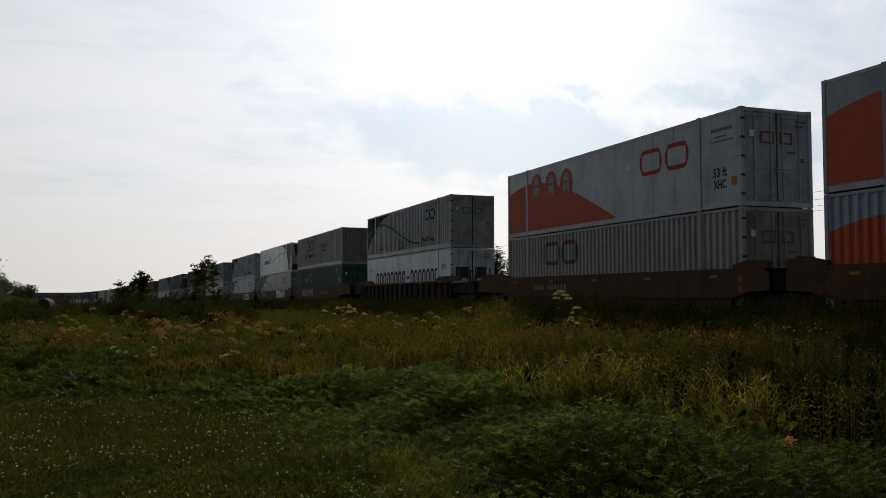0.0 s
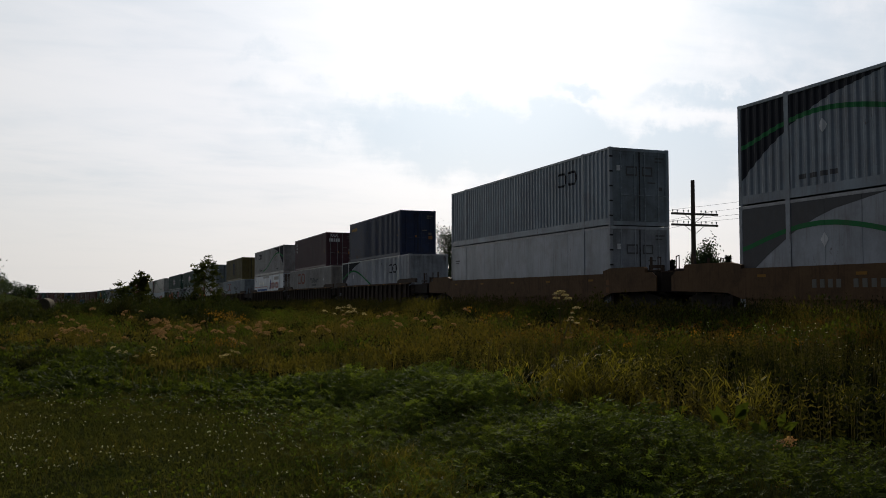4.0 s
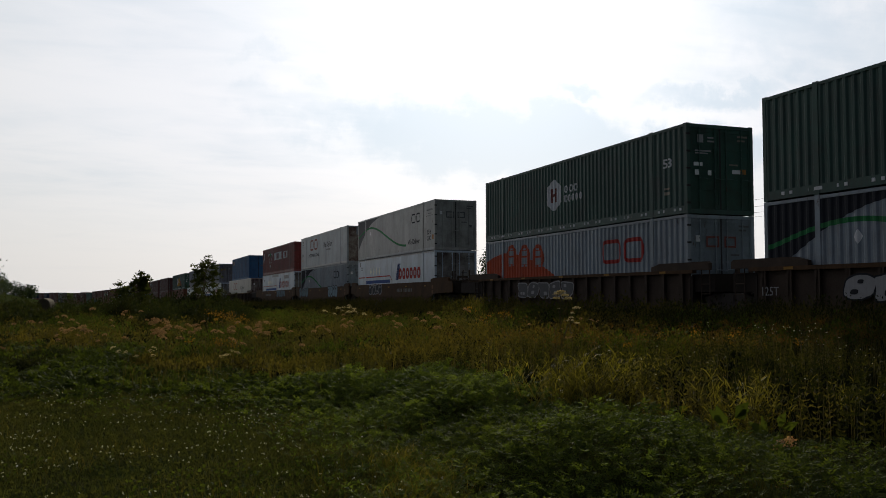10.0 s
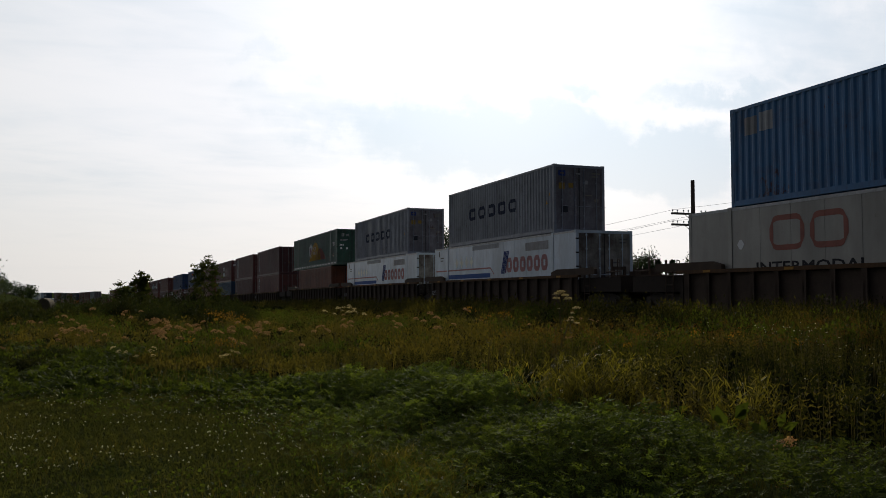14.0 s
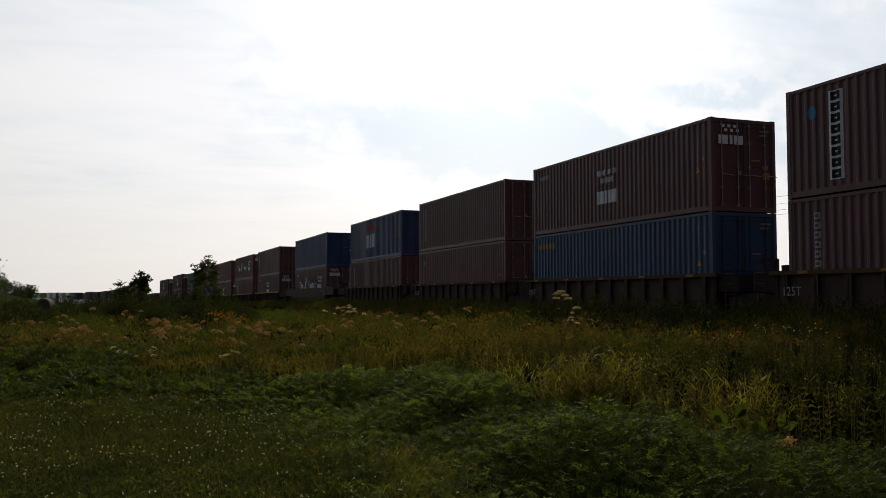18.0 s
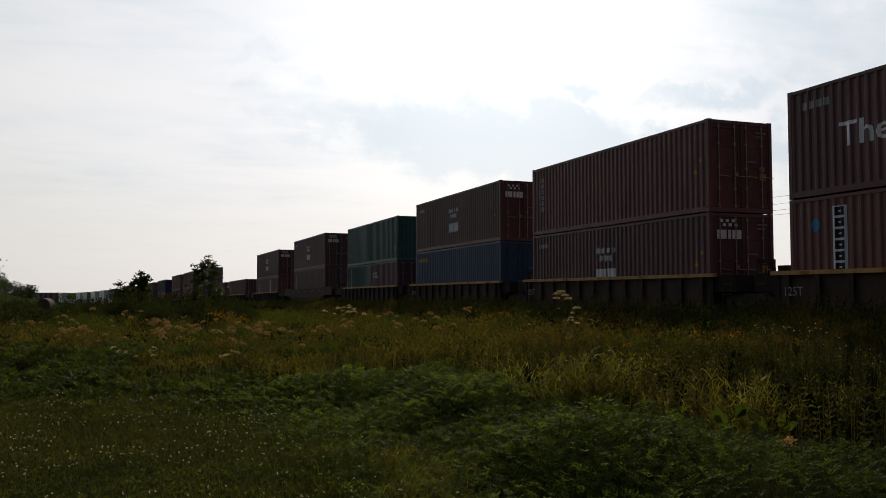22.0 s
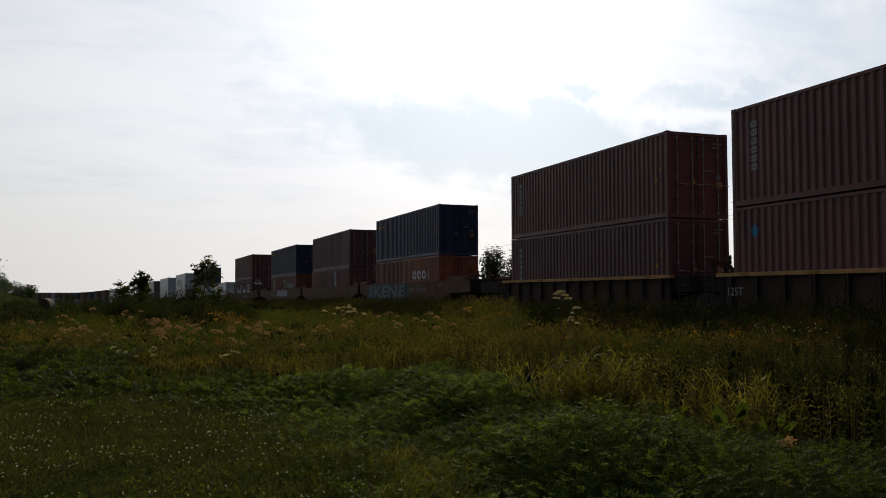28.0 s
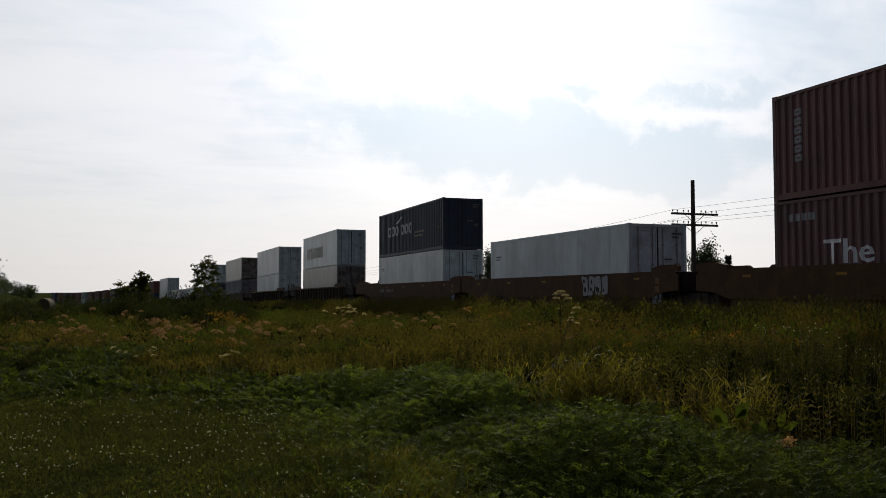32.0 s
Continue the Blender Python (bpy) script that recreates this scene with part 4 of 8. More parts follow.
    for name, col, shapes in marks_for(kind, style):
        if name in ("wordmark", "emblem", "star", "number_bar", "small_bar", "web_bar") and not isinstance(shapes, tuple):
            for letter in stars_apart(shapes) if name in ("emblem", "star") else apart(shapes):
                marks.append((name, col, letter))
        else:
            marks.append((name, col, shapes))
    for i, (name, col, shapes) in enumerate(marks):
        key = (name, kind, style, i)
        if isinstance(shapes, tuple):
            me = shared(key, lambda: lettering(kind, *shapes))
        else:
            me = shared(key, lambda: strips(kind, shapes))
        ob = put(name, me, ink(col, INK[col]), top)
        if name in OVERLAY:
            ob.location.x = -OVERLAY[name]
    if nose == "d" and not far:
        pale = sum(PAINTS[colour]) > 0.9
        col = "fadedblack" if pale else "dimtan"
        bars = [(W - 0.62, H * 0.87, 0.40, 0.06), (W - 0.62, H * 0.825, 0.30, 0.06), (W - 0.95, H * 0.55, 0.34, 0.05), (W - 0.5, H * 0.46, 0.2, 0.14)]
        for q, bar in enumerate(bars):
            put("number_bar", shared(("door_bars", kind, q), lambda: facing(kind, [bar])), ink(col, INK[col]), top)
        tags = style.split()
        if "starword" in tags or "factor" in tags or "shortcolumn" in tags:
            for q, bar in enumerate(((0.28, H * 0.72, 0.36, 0.28), (0.70, H * 0.72, 0.11, 0.28), (0.86, H * 0.72, 0.34, 0.28))):
                put("wordmark", shared(("door_word", kind, q), lambda: facing(kind, [bar])), ink("white", INK["white"]), top)
            for q in range(6):
                put("star", shared(("door_star", kind, q), lambda: facing(kind, [(0.40 + 0.22 * (q % 3) + 0.1 * (q // 3), H * (0.90 - 0.045 * (q // 3)), 0.12, 0.09)])), ink("white", INK["white"]), top)
        if "fiveword" in tags:
            for q, (bar, col) in enumerate((((0.22, H * 0.83, 0.34, 0.24), "markblue"), ((0.30, H * 0.86, 0.18, 0.07), "ochre"), ((0.24, H * 0.64, 0.28, 0.26), "ochre"), ((0.70, H * 0.66, 0.22, 0.20), "ochre"), ((1.50, H * 0.72, 0.12, 0.16), "chalk"), ((0.36, H * 0.30, 0.30, 0.26), "dark"), ((1.05, H * 0.86, 0.22, 0.05), "chalk"))):
                put("label", shared(("grey_door", kind, q), lambda: facing(kind, [bar])), ink(col, INK[col]), top)
        if "hexmark" in tags:
            for q, (bar, col) in enumerate((((0.42, H * 0.79, 0.22, 0.26), "chalk"), ((0.80, H * 0.80, 0.30, 0.05), "chalk"), ((0.80, H * 0.84, 0.24, 0.05), "chalk"), ((0.32, H * 0.69, 0.62, 0.05), "chalk"), ((0.32, H * 0.665, 0.5, 0.04), "chalk"), ((0.26, H * 0.53, 0.34, 0.12), "white"), ((0.30, H * 0.43, 0.16, 0.17), "white"), ((0.80, H * 0.43, 0.14, 0.16), "white"), ((1.75, H * 0.46, 0.32, 0.13), "white"), ((2.08, H * 0.46, 0.22, 0.16), "rustorange"))):
                put("label", shared(("green_door", kind, q), lambda: facing(kind, [bar])), ink(col, INK[col]), top)
        if "longword" in tags:
            for q, bar in enumerate(((0.30, H * 0.44, 0.78, 0.60), (1.18, H * 0.55, 0.16, 0.13), (1.44, H * 0.44, 0.70, 0.60))):
                put("wordmark", shared(("door_long", kind, q), lambda: facing(kind, [bar])), ink("navy", INK["navy"]), top)
        elif L > 16 and "hexmark" not in tags and "trianglemark" not in tags and "stripe" not in style:
            col = "wornred" if "swoosh" in tags else "fadedblack"
            put("logo", shared(("door_mark", kind), lambda: facing(kind, [(c0, H * 0.64 + 0.30 * g, w0, 0.06) for c0, w0 in ((0.70, 0.50), (1.40, 0.46)) for g in (0, 1)] + [(c0 + q, H * 0.64 + 0.06, 0.06, 0.24) for c0, w0 in ((0.70, 0.50), (1.40, 0.46)) for q in (0.0, w0 - 0.06)])), ink(col, INK[col]), top)
            put("placard", shared(("door_plac", kind), lambda: facing(kind, [(0.30, H * 0.70, 0.2, 0.2)])), ink("white", INK["white"]), top)
        if colour in ("brown", "darkbrown", "maroon", "navy"):
            for q, bar in enumerate(((W - 0.5, H * 0.36, 0.26, 0.22), (0.98, H * 0.40, 0.14, 0.12))):
                put("warning_label", shared(("door_label", kind, q), lambda: facing(kind, [bar])), ink("rustorange", INK["rustorange"]), top)
    return top


# ---------------- train: well cars ----------------
CAR_PAINT = surface("weathered_car_brown", (0.100, 0.055, 0.027), rough=0.8, vary=0.25, scale=1.4, grime=0.7, grime_rgb=(0.040, 0.026, 0.018), streaks=0.6, bump=0.2, spec=0.12)
CAR_PALE = surface("weathered_car_tan", (0.150, 0.090, 0.046), rough=0.8, vary=0.22, scale=1.4, grime=0.7, grime_rgb=(0.045, 0.03, 0.022), streaks=0.6, bump=0.2, spec=0.12)
END_GRIME = surface("greasy_car_end", (0.030, 0.022, 0.017), rough=0.85, vary=0.3, scale=2.0, grime=0.4, streaks=0.3, bump=0.2, spec=0.15)
CAR_DARK = surface("weathered_car_dark", (0.074, 0.051, 0.036), rough=0.85, vary=0.3, scale=1.6, grime=0.5, streaks=0.45, bump=0.2, spec=0.2)
CHORD_YELLOW = surface("rubbed_yellow_chord", (0.50, 0.27, 0.08), rough=0.7, vary=0.4, scale=2.2, grime=0.5, grime_rgb=(0.10, 0.065, 0.04), streaks=0.3, bump=0.2)
TRUCK_STEEL = surface("dusty_truck_steel", (0.05, 0.04, 0.033), rough=0.85, vary=0.3, scale=5.0, grime=0.5, grime_rgb=(0.11, 0.08, 0.055), bump=0.3)
TREAD = surface("worn_wheel_steel", (0.11, 0.095, 0.08), rough=0.5, metal=0.6)


def car_piece(size, kind, what, arg=0):
    """Pieces of a well car in its own space: z from the rail's head, -Y to its leading end."""
    WL = 8.28 if size == 53 else 6.32
    top = {"r": 1.50 if size == 53 else 1.38, "s": 1.49 if size == 53 else 1.46}[kind]
    deck = 1.31 if size == 40 else 1.46 if kind == "s" else 1.36
    b = Build()
    s = arg
    if what == "side_plate":
        if kind == "r":
            x0, x1 = sorted((s * 1.345, s * 1.375))
            b.box(x0, -WL, 0.36, x1, WL, top - 0.1)
            x0, x1 = sorted((s * 1.345, s * 1.46))
            b.box(x0, -WL + 0.3, 0.24, x1, WL - 0.3, 0.36)
        else:
            s, hf, hr = arg
            out = [(-hf, top - 0.16), (-hf + 0.25, top), (hr - 0.25, top), (hr, top - 0.16), (hr, 0.86), (WL + 0.15, 0.80), (WL - 0.5, 0.62), (-WL + 0.5, 0.62), (-WL - 0.15, 0.80), (-hf, 0.86)]
            lo, hi = sorted((s * 1.43, s * 1.475))
            b.prism(out, 0, lo, hi)
            lo, hi = sorted((s * 1.36, s * 1.43))
            b.box(lo, -WL + 0.6, 0.26, hi, WL - 0.6, 0.66)
    elif what == "chord":
        x0, x1 = sorted((s * 1.33, s * 1.49))
        b.box(x0, -WL - 0.25, top - 0.11, x1, WL + 0.25, top)
    elif what == "rib":
        b.box(-0.055, -0.045, 0.36, 0.055, 0.045, top - 0.11)
        b.box(-0.055, -0.085, 0.36, -0.035, 0.085, top - 0.11)
    elif what == "end_cap":        # a raised sill over the ends of the well, tapering inwards
        sx, sy, far_end = arg
        x0, x1 = sorted((sx * 1.34, sx * 1.47))
        rise = 0.24 if kind == "r" and size == 53 else 0.20 if size == 53 else 0.08
        near_end = WL - 2.0 if kind == "r" else WL - 0.45
        e = far_end - 0.55
        b.prism([(sy * near_end, top + rise * 0.55), (sy * (near_end + 0.5), top + rise), (sy * e, top + rise), (sy * (e + 0.1), top + rise - 0.06), (sy * (e + 0.1), top - 0.02), (sy * near_end, top - 0.02)], 0, x0, x1)
    elif what == "floor":
        b.box(-1.34, -WL, 0.26, 1.34, WL, 0.375)
    elif what == "end_sill":       # from the well to the joint or coupler
        sy, half = arg
        y0, y1 = sorted((sy * WL, sy * half))
        b.box(-0.42, y0, 0.72, 0.42, y1, 1.02)
        y2, y3 = sorted((sy * WL, sy * (half - 0.35)))
        b.box(-1.32, y2, 0.82, 1.32, y3, deck)
        y2, y3 = sorted((sy * WL, sy * (WL + 0.14)))
        b.box(-1.40, y2, 0.36, 1.40, y3, 1.30)
    elif what == "coupler":
        sy, half = arg
        y0, y1 = sorted((sy * (half - 0.4), sy * (half + 0.02)))
        b.box(-0.14, y0, 0.74, 0.14, y1, 0.98)
        b.box(-0.22, sorted((sy * (half - 0.1), sy * (half + 0.1)))[0], 0.72, 0.22, sorted((sy * (half - 0.1), sy * (half + 0.1)))[1], 1.0)
    elif what == "hand_rail":
        sy, half, sx = arg
        y = sy * (half - 0.45)
        x = sx * 1.28
        b.path([(x, y, 0.9), (x, y, 1.97), (x, y - sy * 0.16, 2.0), (x, y - sy * 0.16, 1.1)], 0.017)
        b.bar((x, y, 1.55), (x, y - sy * 0.9, 1.55), 0.03)
    elif what == "stanchion":
        sy, half, sx = arg
        y = sy * (half - 1.15)
        b.box(sx * 1.18 - 0.032, y - 0.032, 0.95, sx * 1.18 + 0.032, y + 0.032, 2.02)
    elif what == "ladder":
        sy, half, sx = arg
        y = sy * (WL + 0.75)
        x = sx * 1.38
        for q in (-0.2, 0.2):
            b.bar((x, y + q, 0.35), (x, y + q, 1.5), 0.018)
        for k in range(4):
            b.bar((x, y - 0.2, 0.45 + 0.3 * k), (x, y + 0.2, 0.45 + 0.3 * k), 0.015)
    elif what == "brake_wheel":
        sy, half = arg
        y = sy * (half - (0.95 if sy < 0 and size == 53 else 2.0 if size == 53 else 0.30))
        x, z, r = -0.75, 1.80, 0.34
        pts = [(x + r * cos(2 * pi * i / 20), y, z + r * sin(2 * pi * i / 20)) for i in range(21)]
        b.path(pts, 0.022, 5)
        for i in range(0, 20, 3):
            b.bar((x, y, z), pts[i], 0.013, 4)
        b.bar((x, y - 0.04, z), (x, y + 0.04, z), 0.07, 8)
    elif what == "brake_box":
        sy, half = arg
        y = sy * (half - (0.95 if sy < 0 and size == 53 else 2.0 if size == 53 else 0.30))
        y0, y1 = sorted((y + sy * -0.04, y + sy * -0.42))
        b.box(-1.0, y0, 1.05, -0.5, y1, 1.72)
        b.box(-0.92, y0 + 0.05, 1.72, -0.58, y1 - 0.05, 1.86)
    elif what == "guide_frame":
        sy, half = arg
        y = sy * (WL + 0.9)
        for x in (-0.35, 0.15):
            b.box(x, y - 0.05, 1.06, x + 0.1, y + 0.05, 1.80)
        b.box(-0.35, y - 0.05, 1.68, 0.25, y + 0.05, 1.80)
        b.box(0.55, y - 0.2, 1.06, 0.8, y + 0.2, 1.62)
    elif what == "walkway":
        sy, half = arg
        y0, y1 = sorted((sy * (half - 0.5), sy * (half - 1.35)))
        b.box(-1.25, y0, deck + 0.02, 1.25, y1, deck + 0.06)
        for x in (-1.15, -0.4, 0.4, 1.15):
            b.box(x - 0.03, y0 + 0.1, deck - 0.05, x + 0.03, y0 + 0.18, deck + 0.03)
    return b


def wheelset():
    b = Build().bar((-1.05, 0, 0), (1.05, 0, 0), 0.075, 8)
    n = 14
    rings = ((0.10, 0.06), (0.16, 0.02), (0.40, 0.025), (0.425, 0.07), (0.455, 0.06), (0.425, 0.03), (0.42, -0.065), (0.36, -0.065), (0.34, -0.01), (0.16, -0.01), (0.10, -0.09))
    for s in (-1, 1):
        o = len(b.v)
        for r, x in rings:
            for i in range(n):
                w = 2 * pi * i / n
                b.v.append((s * (0.76 - x), r * cos(w), r * sin(w)))
        for k in range(len(rings) - 1):
            for i in range(n):
                j = (i + 1) % n
                b.f.append((o + k * n + i, o + k * n + j, o + (k + 1) * n + j, o + (k + 1) * n + i))
    return b


def bogie(parent, y):
    def bolster():
        b = Build().box(-1.1, -0.2, 0.5, 1.1, 0.2, 0.72)
        return b.bar((0, 0, 0.5), (0, 0, 0.9), 0.22, 10)
    def frame_side():
        b = Build()
        b.prism([(-1.15, 0.52), (-1.15, 0.66), (-0.5, 0.78), (0.5, 0.78), (1.15, 0.66), (1.15, 0.52), (0.75, 0.5), (0.42, 0.22), (-0.42, 0.22), (-0.75, 0.5)], 0, -0.07, 0.07)
        for q in (-0.89, 0.89):
            b.bar((-0.14, q, 0.46), (0.1, q, 0.46), 0.13, 8)
        for q in (-0.16, 0.0, 0.16):
            b.bar((0.0, q, 0.3), (0.0, q, 0.55), 0.07, 6)
        return b
    g = put("bogie", shared(("bogie",), bolster), TRUCK_STEEL, parent, "", pose(0, y, 0))
    for s in (-1, 1):
        put("side_frame", shared(("side_frame",), frame_side), TRUCK_STEEL, g, "", pose(s * 1.0, 0, 0, 0, 0, 0 if s < 0 else 180))
    for q in (-0.89, 0.89):
        put("wheelset", shared(("wheelset",), wheelset), TREAD, g, "worn steel wheels on an axle", pose(0, q, 0.42))


def car_words(words, size, fat=0.0, wide=1.0):
    cu = bpy.data.curves.new("words", "FONT")
    cu.body, cu.size, cu.resolution_u, cu.offset, cu.space_character = words, size, 2, fat, 1.0 + 1.5 * fat
    ob = new("words", cu)
    me = bpy.data.meshes.new_from_object(ob.evaluated_get(bpy.context.evaluated_depsgraph_get()))
    bpy.data.objects.remove(ob)
    bpy.data.curves.remove(cu)
    me.transform(Matrix(((0, 0, 1, 0), (-wide, -0.12 if fat else 0.0, 0, 0), (0, 1, 0, 0), (0, 0, 0, 1))))
    me.materials.clear()
    me.materials.append(None)
    return me


def spray_blob(seed, w, h, layer):
    """One fat sprayed shape without meaning. layer: 0 its dark edge, 1 its fill, 2 the dark slots in it."""
    rng = random.Random(seed)
    lean, pinch = rng.uniform(-0.18, 0.18), rng.uniform(0.1, 0.4)
    bumps = [(rng.uniform(0, 6.28), rng.choice((2, 3, 4)), rng.uniform(0.03, 0.09)) for _ in range(3)]
    slots = [(rng.uniform(-0.14, 0.14), rng.choice((0.22, -0.20)) + rng.uniform(-0.05, 0.05), rng.uniform(0.08, 0.14), rng.uniform(0.07, 0.13)) for _ in range(rng.choice((1, 2, 2)))]
    b = Build()
    def loop(cx, cz, rx, rz, grow, plain):
        n = 28
        o = len(b.v)
        b.v.append((0.0, -(cx + lean * (cz - 0.5)) * w, cz * h))
        for i in range(n):
            q = 2 * pi * i / n
            r = 1.0 if plain else 1 + sum(k * sin(m * q + p) for p, m, k in bumps) - pinch * math.exp(-((q - pi) / 0.45) ** 2)
            u, v = abs(cos(q)) ** 0.6 * (1 if cos(q) > 0 else -1), abs(sin(q)) ** 0.6 * (1 if sin(q) > 0 else -1)
            x, z = cx + rx * r * u, cz + rz * r * v
            b.v.append((0.0, -(x + lean * (z - 0.5)) * w - grow * u, z * h + grow * v))
        b.f.extend((o, o + 1 + i, o + 1 + (i + 1) % n) for i in range(n))
    if layer < 2:
        loop(0.5, 0.5, 0.44, 0.46, 0.0 if layer else 0.045, False)
    else:
        for dx, dz, rx, rz in slots:
            loop(0.5 + dx, 0.5 + dz, rx, rz, 0.0, True)
    return b


def well_car(size, kind, front, rear, number, far=False, spray=None, tone=None, chord=None, words=None, wheel=()):
    """front, rear: j joined to the next unit, k a coupler."""
    WL = 8.28 if size == 53 else 6.32
    half = {("j", 53): 9.75, ("k", 53): 11.65, ("j", 40): 7.75, ("k", 40): 9.83}
    top = new("well_car")
    mat = tone or (CAR_PAINT if kind == "s" else CAR_DARK)
    tagged(top, {"s": "weathered brown smooth-sided railway well car carrying containers", "r": "rusty dark ribbed-side railway well car carrying containers"}[kind], "railway car", "well cars of the train")
    for s in (-1, 1):
        put("side_plate", shared(("side_plate", size, kind, s, front, rear), lambda: car_piece(size, kind, "side_plate", (s, half[(front, size)] - 0.45, half[(rear, size)] - 0.45) if kind == "s" else s)), mat, top)
        if kind == "r":
            put("chord", shared(("chord", size, kind, s), lambda: car_piece(size, kind, "chord", s)), chord or CAR_PAINT, top)
            n = 17 if size == 53 else 12
            for i in range(n if s < 0 and not far else 0):
                y = -WL + 0.35 + (2 * WL - 0.7) * i / (n - 1)
                put("rib", shared(("rib", size, kind), lambda: car_piece(size, kind, "rib")), mat, top, "", pose(s * 1.43, y, 0))
    put("floor", shared(("well_floor", size), lambda: car_piece(size, kind, "floor")), CAR_DARK, top)
    if size == 53 or kind == "s":
        for sx, sy in ((-1, -1), (-1, 1), (1, -1), (1, 1)):
            e = min(half[(front if sy < 0 else rear, size)], WL + (1.9 if kind == "r" else 2.7))
            put("end_cap", shared(("end_cap", size, kind, sx, sy, e), lambda: car_piece(size, kind, "end_cap", (sx, sy, e))), mat, top)
    for sy, how in ((-1, front), (1, rear)):
        h = half[(how, size)]
        put("end_sill", shared(("end_sill", kind, size, sy, how), lambda: car_piece(size, kind, "end_sill", (sy, h))), END_GRIME, top)
        if how == "k":
            put("coupler", shared(("coupler", size, sy), lambda: car_piece(size, kind, "coupler", (sy, h))), TRUCK_STEEL, top)
            bogie(top, sy * (h - 1.95))
            if not far:
                for sx in (-1, 1):
                    put("hand_rail", shared(("hand_rail", kind, size, sy, sx), lambda: car_piece(size, kind, "hand_rail", (sy, h, sx))), CAR_DARK, top)
                    put("stanchion", shared(("stanchion", kind, size, sy, sx), lambda: car_piece(size, kind, "stanchion", (sy, h, sx))), CAR_DARK, top)
                put("guide_frame", shared(("guide_frame", kind, size, sy), lambda: car_piece(size, kind, "guide_frame", (sy, h))), CAR_DARK, top)
                put("walkway", shared(("walkway", kind, size, sy), lambda: car_piece(size, kind, "walkway", (sy, h))), CAR_DARK, top)
                if sy in wheel:
                    put("brake_wheel", shared(("brake_wheel", size, sy), lambda: car_piece(size, kind, "brake_wheel", (sy, h))), CAR_DARK, top)
                    put("brake_box", shared(("brake_box", size, sy), lambda: car_piece(size, kind, "brake_box", (sy, h))), CAR_DARK, top)
        elif sy < 0:
            bogie(top, -h)
            if not far:
                put("guide_frame", shared(("guide_frame_j", kind, size, sy), lambda: car_piece(size, kind, "guide_frame", (sy, h))), CAR_DARK, top)
        if not far:
            put("ladder", shared(("ladder", size, sy), lambda: car_piece(size, kind, "ladder", (sy, h, -1))), CAR_DARK, top)
    if not far:
        tz = {"r": 1.50 if size == 53 else 1.38, "s": 1.49 if size == 53 else 1.46}[kind]
        x = -1.494 if kind == "r" else -1.479
        z = tz - 0.09 if kind == "r" else tz - 0.26
        for i in range(5):
            y = (i - 2) * WL * 0.42
            put("reflector", shared(("car_reflector",), lambda: Build().box(-0.004, -0.17, 0.0, 0.004, 0.17, 0.075)), ink("reflector", INK["reflector"]), top, "", pose(x, y, z))
        if kind == "s":
            for k in (0, 1, 2, 3, 5, 6, 7, 8, 9, 10) if number else ():
                put("number_bar", shared(("car_number",), lambda: Build().box(-0.002, -0.075, 0, 0.002, 0.075, 0.21)), ink("numberwhite", (0.20, 0.19, 0.155)), top, "", pose(x, 8.0 - number - 0.27 * k, tz - 0.56))
            for z2 in (0.80, 1.08):
                put("label", shared(("car_label",), lambda: Build().box(-0.003, -0.11, 0, 0.003, 0.11, 0.20)), ink("dulllabel", (0.22, 0.105, 0.04)), top, "orange square label", pose(x, -WL + 0.12, z2))
        if rear == "j" and kind == "r":
            me = shared(("tons", kind), lambda: car_words("125T", 0.34))
            put("lettering", me, ink("chalk", INK["chalk"]), top, "", pose(x - 0.004, WL - 0.25, 0.72))
        if spray:
            for seed, a, w, z, h, n, col in spray:
                edge = "chalk" if col in ("black", "fadedblack") else "black"
                def whole(layer):
                    b = Build()
                    for k in range(n):
                        q, o = spray_blob(seed * 20 + k, w / n * 1.1, h, layer), len(b.v)
                        b.v += [(0.0, y - w * k / n, zz) for _, y, zz in q.v]
                        b.f += [tuple(i + o for i in f) for f in q.f]
                    return b
                back = put("graffiti", shared(("graffiti", seed, 0), lambda: whole(0)), ink(edge, INK[edge]), top, "sprayed graffiti with a dark outline", pose(x - 0.003, 8.077 - a, z + 0.38))
                for k in range(n):
                    put("fill", shared(("graffiti", seed, k, 1), lambda: spray_blob(seed * 20 + k, w / n * 1.1, h, 1)), ink(col, INK[col]), back, "sprayed fill", pose(-0.003 - 0.0004 * k, -w * k / n, 0))
                put("slots", shared(("graffiti", seed, 2), lambda: whole(2)), ink(edge, INK[edge]), back, "", pose(-0.007, 0, 0))
        if words:
            a, text, tall, wide, col = words
            big = put("graffiti", shared(("sprayed", text), lambda: car_words(text, tall, 0.045, wide)), ink(col, INK[col]), top, "fat sprayed characters", pose(x - 0.010, 8.077 - a, 0.62))
            put("outline", shared(("sprayed", text, 1), lambda: car_words(text, tall, 0.08, wide)), ink("black", INK["black"]), big, "sprayed dark outline", pose(0.004, 0, 0))
            put("shadow_spray", shared(("sprayed", text, 2), lambda: car_words(text, tall, 0.12, wide)), ink("sprayteal", (0.06, 0.10, 0.105)), big, "teal sprayed edge", pose(0.007, 0, 0))
    return top


